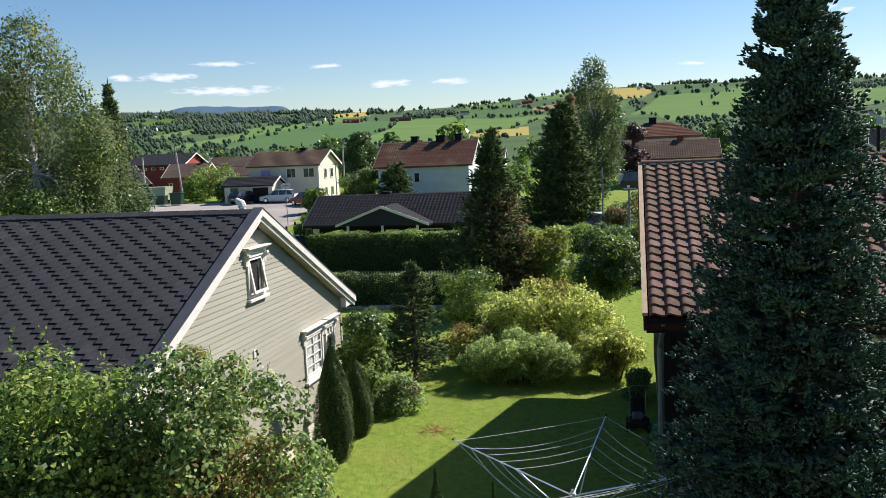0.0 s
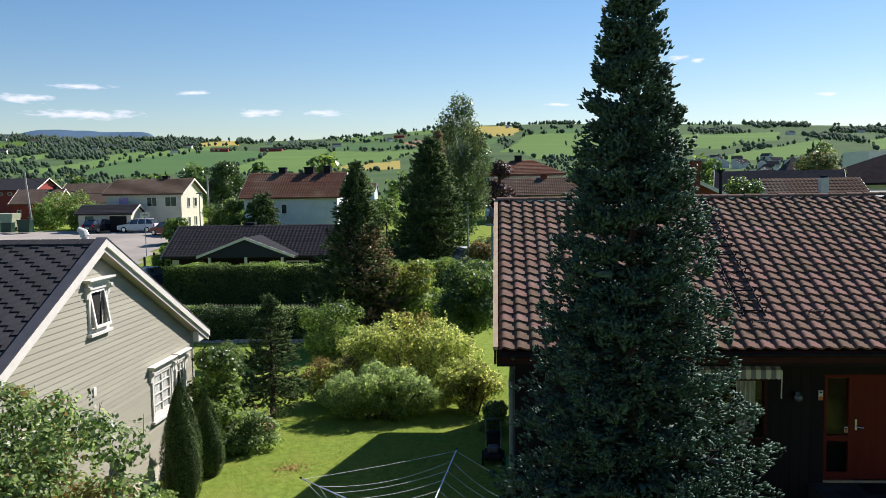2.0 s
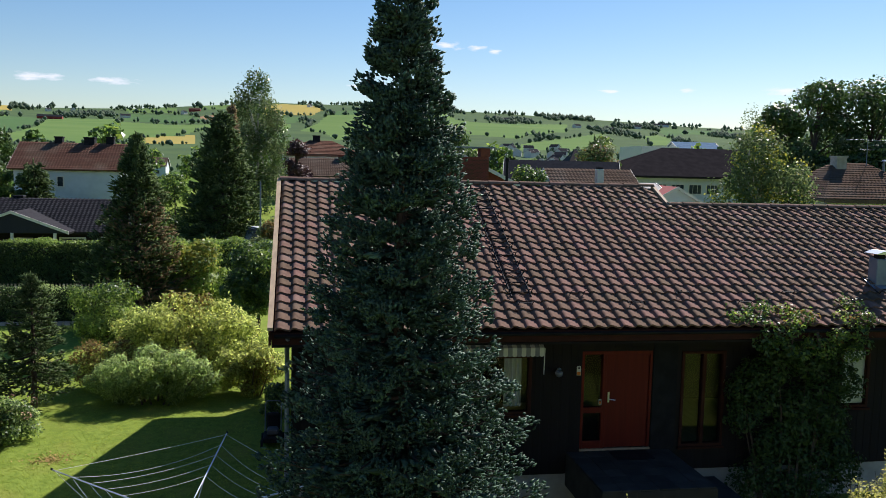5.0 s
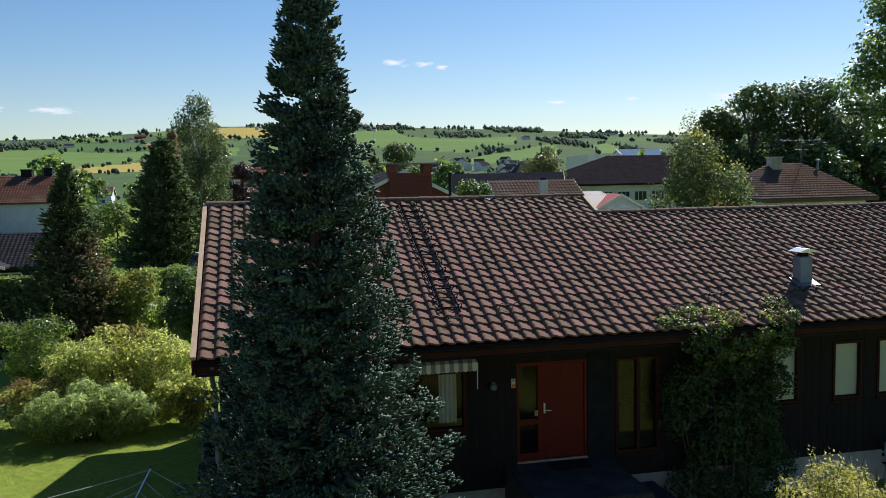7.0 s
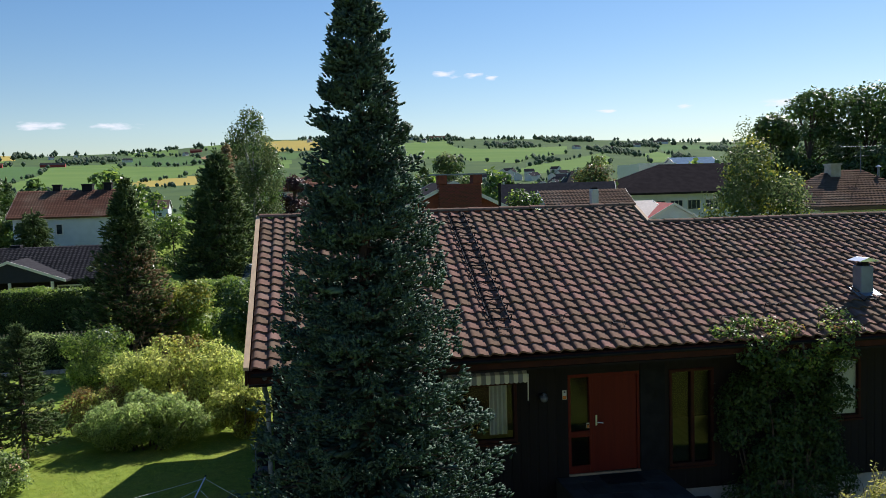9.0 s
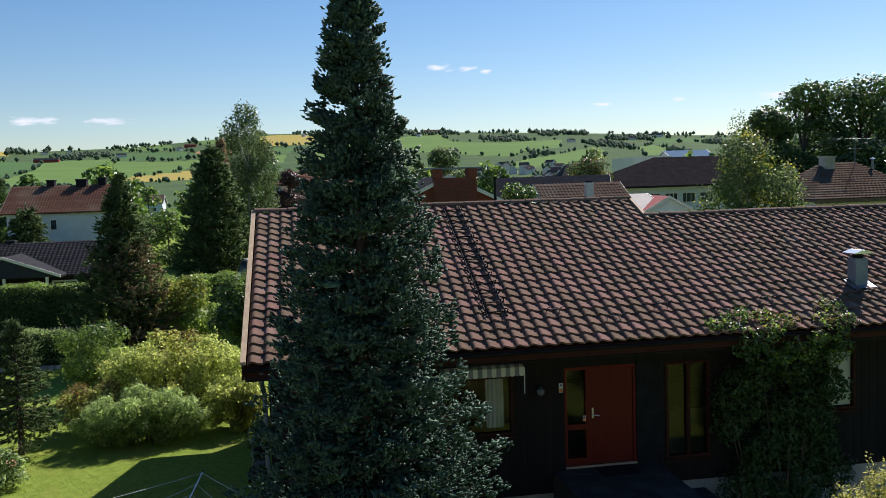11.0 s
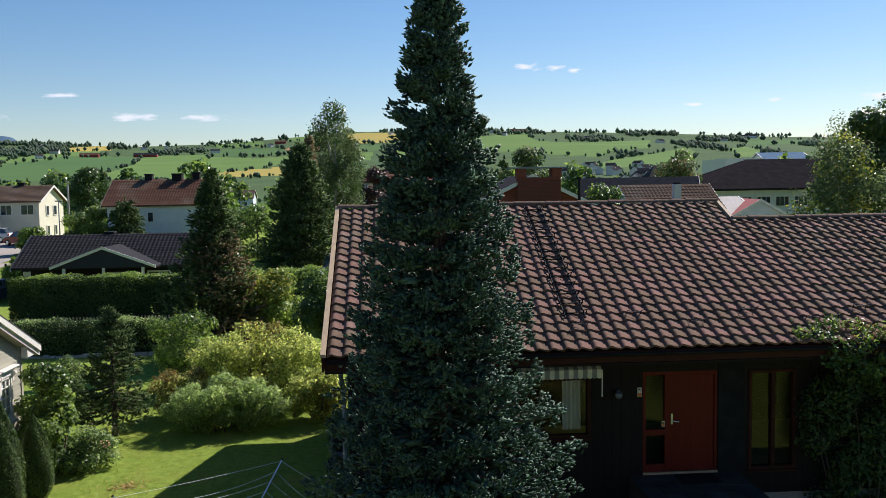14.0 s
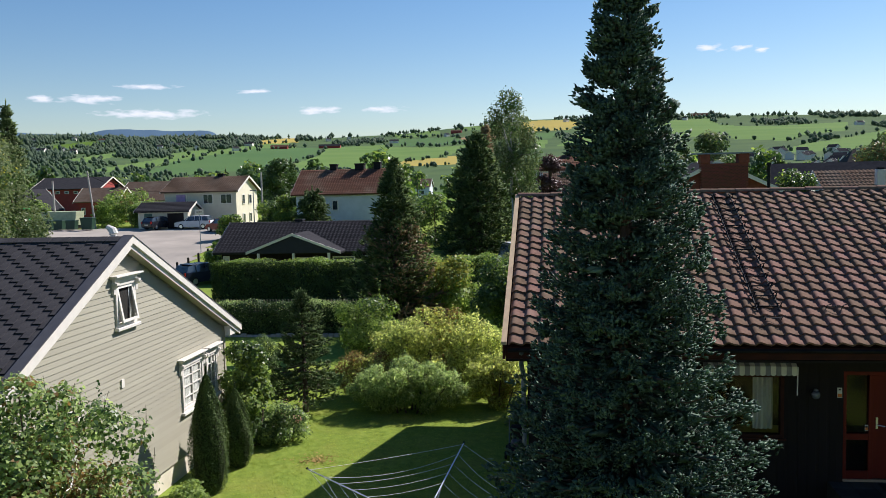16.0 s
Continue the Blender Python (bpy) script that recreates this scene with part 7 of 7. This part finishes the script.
M["birch_bark"] = mat("birch_bark", (0.55, 0.53, 0.5), (0.3, 0.28, 0.26), 4, 0.8, 0.3, 30, stretch=(1, 1, 3))
tall_tree("birch", "tall birch with hanging silvery-green foliage", (-29.6, 40.5, G), 14.0, 4.0, [M["birch_leaf"], M["leaf_yellow"], M["leaf_dark"]], [0.66, 0.1, 0.24], 46000, 0.14, 21, 0.2, 0.1, True, 120, "birch_bark", 0.18)
tall_tree("birch", "birch with hanging silvery-green foliage", (-27.3, 42.5, G), 9.4, 2.3, [M["birch_leaf"], M["leaf_dark"]], [0.7, 0.3], 19000, 0.15, 22, 0.14, 0.12, True, 44, "birch_bark", 0.24)
tall_tree("birch", "leafy birch behind the grey house", (-33.5, 42.5, G), 12.5, 3.0, [M["birch_leaf"], M["leaf_dark"]], [0.6, 0.4], 17000, 0.2, 23, 0.18, 0.14, True, 50, "birch_bark", 0.22)
tall_tree("tree", "leafy shrub trees behind the grey house", (-27.8, 38.0, G), 6.2, 2.4, [M["leaf"], M["leaf_dark"]], [0.5, 0.5], 14000, 0.14, 24, 0.12, 0.1, False, 40, "bark", 0.28)
conifer("spruce", "slim spruce with a thin ragged top", (-28.3, 45.5, G), 11.8, 3.9, np.random.default_rng(5), M["needle_green"], clear=0.6, whorl=0.4, branches=9, tips=9, shoots=4, slen=0.24, per=3, nlen=0.08, nwid=0.022, up=0.1, droop=0.25, shape=1.15, ragged=0.4)
conifer("pine", "dense dark pine beyond the hedge", (-5.2, 75, gz(-5, 75)), 10.0, 4.0, np.random.default_rng(6), M["needle_green"], clear=0.2, whorl=0.42, branches=13, tips=10, shoots=3, slen=0.5, per=3, nlen=0.16, nwid=0.05, up=0.6, shape=0.7, ragged=0.32)
tall_tree("birch", "tall pale birch rising above the roofs", (-3.2, 90, gz(-3, 90)), 13.6, 2.9, [M["birch_leaf"], M["leaf_dark"]], [0.6, 0.4], 20000, 0.22, 25, 0.2, 0.08, True, 64, "birch_bark", 0.22)
conifer("spruce", "narrow spruce with a browned top", (-5.0, 81, gz(-5, 81)), 10.6, 1.7, np.random.default_rng(8), M["needle_green"], clear=1, whorl=0.4, branches=9, tips=8, shoots=4, slen=0.4, per=3, nlen=0.14, nwid=0.045, up=0.1, shape=0.9, dead=lambda p, r: p[:, 2] > 4.5 + r.normal(0, 1.5, len(p)))
conifer("weeping_conifer", "dark drooping conifer before the white house", (-23.2, 86, gz(-23, 86)), 5.0, 2.6, np.random.default_rng(9), M["needle_green"], clear=0.1, whorl=0.3, branches=11, tips=9, shoots=3, slen=0.42, per=2, nlen=0.14, nwid=0.045, up=0.1, droop=0.35, shape=0.5, tip_up=-0.4)
tall_tree("tree", "dense dark round tree beside the yellow house", (-35.8, 113, gz(-36, 113)), 8.2, 2.6, [M["leaf_dark"]], [1.0], 9000, 0.3, 26, 0.2, 0.1, False, 40, "bark", 0.32)
for k, (x, y, h, w) in enumerate(((-31.5, 97, 3.0, 1.6), (-29.2, 96, 3.6, 1.6), (-31.6, 85, 2.6, 1.2), (-24.6, 66, 2.4, 1.1), (-27.6, 100, 4.2, 1.6), (-12.8, 88, 4.4, 2.0), (-9.8, 80, 4.6, 2.2))):
    tall_tree("shrub", "leafy green garden shrub by the white house", (x, y, gz(x, y)), h, w, [M["leaf"], M["leaf_dark"]], [0.6, 0.4], 3500, 0.24, 40 + k, 0.06, 0.1, False, 20, "bark", 0.35)
for k, (x, y, h, w) in enumerate(((-52.0, 103, 4.6, 2.6), (-49.5, 101, 3.0, 1.7), (-55.5, 105, 4.0, 2.2), (-66, 103, 3.6, 2.4))):
    tall_tree("shrub", "leafy shrub trees at the end of the street", (x, y, gz(x, y)), h, w, [M["leaf"], M["leaf_grey"]], [0.7, 0.3], 4500, 0.25, 50 + k, 0.08, 0.05, False, 24, "bark", 0.32)
# right-hand side, beyond the bungalow
tall_tree("birch", "yellowish hanging birch behind the bungalow", (28.6, 50, G), 8.9, 2.9, [M["birch_leaf"], M["leaf_dark"], M["leaf_yellow"]], [0.6, 0.22, 0.18], 18000, 0.19, 31, 0.16, 0.1, True, 60, "birch_bark", 0.22)
for k, (x, y, h, w, mm) in enumerate(((46.5, 78, 13.5, 3.6, "leaf_dark"), (51.5, 80, 16, 4.6, "leaf_dark"), (58.0, 80, 16.6, 5.2, "leaf_dark"), (65.0, 82, 16.0, 5.0, "leaf_dark"), (54.5, 74, 10.0, 4.0, "leaf_dark"), (48.0, 70, 7.0, 3.2, "leaf"), (61.5, 74, 11.0, 4.4, "leaf_dark"))):
    tall_tree("tree", "tall dark leafy tree behind the hipped roof", (x, y, G), h, w, [M[mm], M["birch_leaf"]], [0.85, 0.15], 15000, 0.36, 60 + k, 0.25, 0.14, False, 54, "bark", 0.24)
tall_tree("birch", "thin half-bare birch against the sky", (43.0, 77, G), 12.8, 1.6, [M["birch_leaf"]], [1.0], 900, 0.2, 71, 0.1, 0.4, True, 30, "birch_bark", 0.22)
tall_tree("maple", "dark maple reaching in over the roof", (41.4, 45.0, G), 19.4, 5.3, [M["leaf_dark"], M["leaf"]], [0.7, 0.3], 24000, 0.27, 72, 0.4, 0.5, False, 70, "bark", 0.22)
tall_tree("tree", "leafy tree behind the brick house", (13.4, 72, G), 10.2, 2.6, [M["leaf_dark"], M["birch_leaf"]], [0.6, 0.4], 8000, 0.26, 73, 0.15, 0.3, False, 34, "bark", 0.26)
tall_tree("tree", "leafy tree beside the low roofs", (17.2, 61, G), 7.0, 1.9, [M["leaf"], M["leaf_dark"]], [0.25, 0.75], 6000, 0.2, 74, 0.12, 0.2, False, 30, "bark", 0.28)
tall_tree("tree", "bronze-tinged tree among the roofs", (33.3, 92, G), 9.6, 2.6, [M["birch_leaf"], M["leaf_brown"], M["leaf_dark"]], [0.5, 0.2, 0.3], 7000, 0.28, 75, 0.15, 0.2, False, 34, "bark", 0.28)
tall_tree("tree", "tall leafy tree among the roofs", (43.4, 118, G), 11.6, 2.8, [M["birch_leaf"], M["leaf"]], [0.6, 0.4], 6000, 0.34, 76, 0.15, 0.15, False, 34, "bark", 0.28)
tall_tree("copper_beech", "dark reddish tree beside the pale house", (0.6, 106, gz(1, 106)), 7.6, 2.0, [mat("copper_leaf", (0.07, 0.03, 0.03), (0.05, 0.03, 0.025), 1, 0.5, 0, island=0.3, transl=0.2)], [1.0], 6000, 0.28, 77, 0.15, 0.3, False, 30, "bark", 0.3)
for k, (x, y, h, w) in enumerate(((2.5, 60, 4.0, 2.0), (0.8, 56, 3.2, 1.4))):
    tall_tree("shrub", "pale leafy shrub tree by the lamp post", (x - 1.5, y, G), h, w, [M["birch_leaf"], M["leaf_brown"]], [0.7, 0.3], 4500, 0.17, 80 + k, 0.08, 0.3, False, 24, "bark", 0.3)

# the village green: one of a few tree kinds copied in a belt
kinds = []
for k, (h, w, ms, sh) in enumerate(((9.5, 3.2, ["leaf", "leaf_dark"], [0.6, 0.4]), (11, 3.4, ["leaf_dark", "leaf"], [0.7, 0.3]), (8, 2.6, ["birch_leaf", "leaf"], [0.6, 0.4]), (10, 2.4, ["leaf_dark"], [1.0]))):
    kinds.append(tall_tree("tree", "leafy green tree in the village belt", (-150 - 10 * k, 150, gz(-150, 150)), h, w, [M[q] for q in ms], sh, 420, 1.1, 90 + k, 0.2, 0.12, False, 26, "bark", 0.32))
    kinds[-1]["group"] = "village trees"
kinds.append(conifer("spruce", "dark spruce in the village belt", (-200, 150, gz(-200, 150)), 11, 2.6, np.random.default_rng(14), M["needle_green"], clear=0.4, whorl=1.5, branches=6, tips=5, shoots=2, slen=1.0, per=1, nlen=0.4, nwid=0.12, up=0.1, fill=2, group="village trees"))
rg = np.random.default_rng(15)
for i in range(160):
    r, a = rg.uniform(145, 420), radians(rg.uniform(-42, 46))
    r = max(r, 215 + rg.uniform(0, 60)) if a < -0.4 else r
    x, y = 1.5 + r * math.sin(a), 2.3 + r * math.cos(a)
    z = gz(x, y)
    s = rg.uniform(0.7, 1.15)
    copy_thing(kinds[rg.integers(len(kinds))], pose(x, y, z - 0.2, 0, 0, rg.uniform(0, 360)) @ Matrix.Scale(s, 4))
# village houses further off
for i, (a, r, mt, rf, tn) in enumerate(((-27, 330, "white_wall", "tile_far", 10), (-25.2, 420, "white", "tile_far", -15), (-22.4, 380, "red_wall", "dark_roof", 30), (-9.5, 300, "white_wall", "brown_roof", 0), (-14.5, 450, "yellow_wall", "tile_far", 20), (15.2, 430, "white", "tile_far", 10),
                                       (16.6, 500, "red_wall", "tile_far", -20), (18.5, 470, "white", "dark_roof", 15), (13.2, 520, "white", "dark_roof", 40), (21.5, 400, "white_wall", "dark_roof", 5), (28.5, 360, "white_wall", "dark_roof", 0), (-18.3, 300, "white_wall", "brown_roof", 60))):
    x, y = 1.5 + r * math.sin(radians(a)), 2.3 + r * math.cos(radians(a))
    gable_house("house", "small village house among trees", (x, y, gz(x, y)), tn, 10, 8, 4.6, 2.6, M[mt], M[rf], 0.4, [("f", -2.5, 2.6, 1.2, 1.3, (1, 1)), ("f", 2.5, 2.6, 1.2, 1.3, (1, 1))])["group"] = "village houses"
# farms on the hillside: bearing, distance, length, walls, roof
for a, r, L, mt, rf, tn in ((-18.6, 1560, 38, "red_wall", "tile_far", 8), (-15.3, 1600, 50, "red_wall", "dark_roof", 4), (-20.6, 1750, 24, "white", "dark_roof", 0), (-11.0, 1750, 22, "white", "dark_roof", 20), (-6.8, 1900, 30, "red_wall", "tile_far", 0), (13.6, 1780, 34, "white_wall", "dark_roof", 5),
                            (23.7, 2080, 46, "white_wall", "dark_roof", 0), (9.0, 2150, 60, "red_wall", "brown_roof", 0), (18.3, 1700, 20, "white", "dark_roof", 30), (20.4, 1600, 22, "red_wall", "dark_roof", 0), (-29.5, 1900, 18, "white", "tile_far", 0), (-24.3, 1950, 20, "white", "tile_far", 0), (-33, 1500, 18, "white", "dark_roof", 0), (22.2, 1900, 20, "white", "dark_roof", 12)):
    x, y = 1.5 + r * math.sin(radians(a)), 2.3 + r * math.cos(radians(a))
    gable_house("farm_building", "farm building on the far hillside", (x, y, gz(x, y)), tn, L * 0.8, 9, 4.2, 3.2, M[mt], M[rf], 0.5)["group"] = "hillside farms"
for i in range(60):
    a = rg.choice([rg.uniform(11.5, 19.5), rg.uniform(-34, -20), rg.uniform(-20, 24)], p=[0.55, 0.3, 0.15])
    r = rg.uniform(600, 1000) if a > 11 else rg.uniform(1400, 2100)
    x, y = 1.5 + r * math.sin(radians(a)), 2.3 + r * math.cos(radians(a))
    if i == 0:
        far_house = gable_house("house", "tiny pale house on the far slope", (x, y, gz(x, y)), 20, 10, 8, 4.5, 2.8, M["white"], M["dark_roof"], 0.4)
        far_house["group"] = "houses on the far slope"
    else:
        copy_thing(far_house, pose(x, y, gz(x, y), 0, 0, rg.uniform(0, 360)))

# far woods: low-poly crowns, thick on the wooded land, in rows along the field edges, and on the skyline
def woods():
    ico = bmesh.new()
    bmesh.ops.create_icosphere(ico, subdivisions=1, radius=1.0)
    bv = np.array([v.co[:] for v in ico.verts])
    bf = np.array([[v.index for v in f.verts] for f in ico.faces])
    ico.free()
    ov = np.array([(1, 0, 0), (0, 1, 0), (-1, 0, 0), (0, -1, 0), (0, 0, 1), (0, 0, -1)]) * 1.12
    of = np.array([(0, 1, 4), (1, 2, 4), (2, 3, 4), (3, 0, 4), (1, 0, 5), (2, 1, 5), (3, 2, 5), (0, 3, 5)])
    pts = []
    n = 34000
    a, el_u = rg.uniform(-46, 52, n), rg.random(n)
    r = 570 + (2230 - 570) * el_u ** 0.8
    x, y = 1.5 + r * np.sin(np.radians(a)), 2.3 + r * np.cos(np.radians(a))
    z = land(x, y)
    el = np.degrees(np.arctan2(z - EYE_Z, r))
    use = land_use(a, el, r, USES)
    patch = np.sin(a * 0.9 + 2 * np.sin(r / 210)) + np.sin(r / 90 + a * 0.5) + 0.6 * np.sin(a * 2.1 + r / 70)
    keep = (use == 6) & ((patch > 1.0) | (a < -19.5) & (patch > -1.2) | (el < 1.0) & (patch > -0.4)) | (use != 6) & (rg.random(n) < 0.0006)
    pts.append(np.stack([x, y, z], -1)[keep])
    # rows along the outlines of the fields
    for name, poly in FIELDS:
        for (a0, e0), (a1, e1) in zip(poly, poly[1:] + poly[:1]):
            m = max(int(math.hypot(a1 - a0, (e1 - e0) * 4) * 6), 2)
            u = rg.random(m)
            aa, ee = a0 + (a1 - a0) * u + rg.normal(0, 0.06, m), e0 + (e1 - e0) * u
            gap = np.sin(aa * 6 + e0 * 9) > 0.25
            rr = np.linspace(570, 2230, 400)
            for q, w in zip(aa[gap], ee[gap]):
                xs, ys = 1.5 + rr * math.sin(radians(q)), 2.3 + rr * math.cos(radians(q))
                k = int(np.argmin(np.abs(np.degrees(np.arctan2(land(xs, ys) - EYE_Z, rr)) - w)))
                pts.append(np.array([[xs[k], ys[k], land(xs[k], ys[k])]]))
    # skyline
    m = 1000
    a = rg.uniform(-46, 52, m)
    a = a[(np.sin(a * 1.1) + np.sin(a * 2.7 + 1) + 0.7 * np.sin(a * 7.3) > -0.25)]
    r = rg.uniform(2090, 2240, len(a))
    x, y = 1.5 + r * np.sin(np.radians(a)), 2.3 + r * np.cos(np.radians(a))
    pts.append(np.stack([x, y, land(x, y)], -1))
    P = np.concatenate(pts)
    far = np.hypot(P[:, 0], P[:, 1]) > 1250
    VV, FF, base = [], [], 0
    for bv, bf, P in ((bv, bf, P[~far]), (ov, of, P[far])):
        v, f = crowns(bv, bf, P)
        VV.append(v), FF.append(f + base)
        base += len(v)
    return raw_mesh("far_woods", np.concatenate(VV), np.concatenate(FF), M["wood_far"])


def crowns(bv, bf, P):
    k = len(P)
    hgt = rg.uniform(4.5, 10.5, k) * np.where(rg.random(k) < 0.12, 1.35, 1.0)
    hgt *= np.clip(np.hypot(P[:, 0], P[:, 1]) / 1900, 0.42, 1.0)
    wid = hgt * rg.uniform(0.3, 0.55, k)
    jit = 1 + rg.normal(0, 0.16, (k, len(bv), 3))
    V = bv[None] * jit
    cone = rg.random(k) < 0.18
    V[cone, :, :2] *= np.clip(1.05 - 0.62 * (V[cone, :, 2:3] + 1) / 1.0 * 0.72, 0.08, 1.2)
    V = V * np.stack([wid, wid, hgt * 0.52], -1)[:, None] + P[:, None] + np.stack([np.zeros(k), np.zeros(k), hgt * 0.48], -1)[:, None]
    F = bf[None] + (np.arange(k) * len(bv))[:, None, None]
    return V.reshape(-1, 3), F.reshape(-1, 3)


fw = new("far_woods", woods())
tagged(fw, "distant woods and hedgerows on the farmland", "woods", kind="stuff")
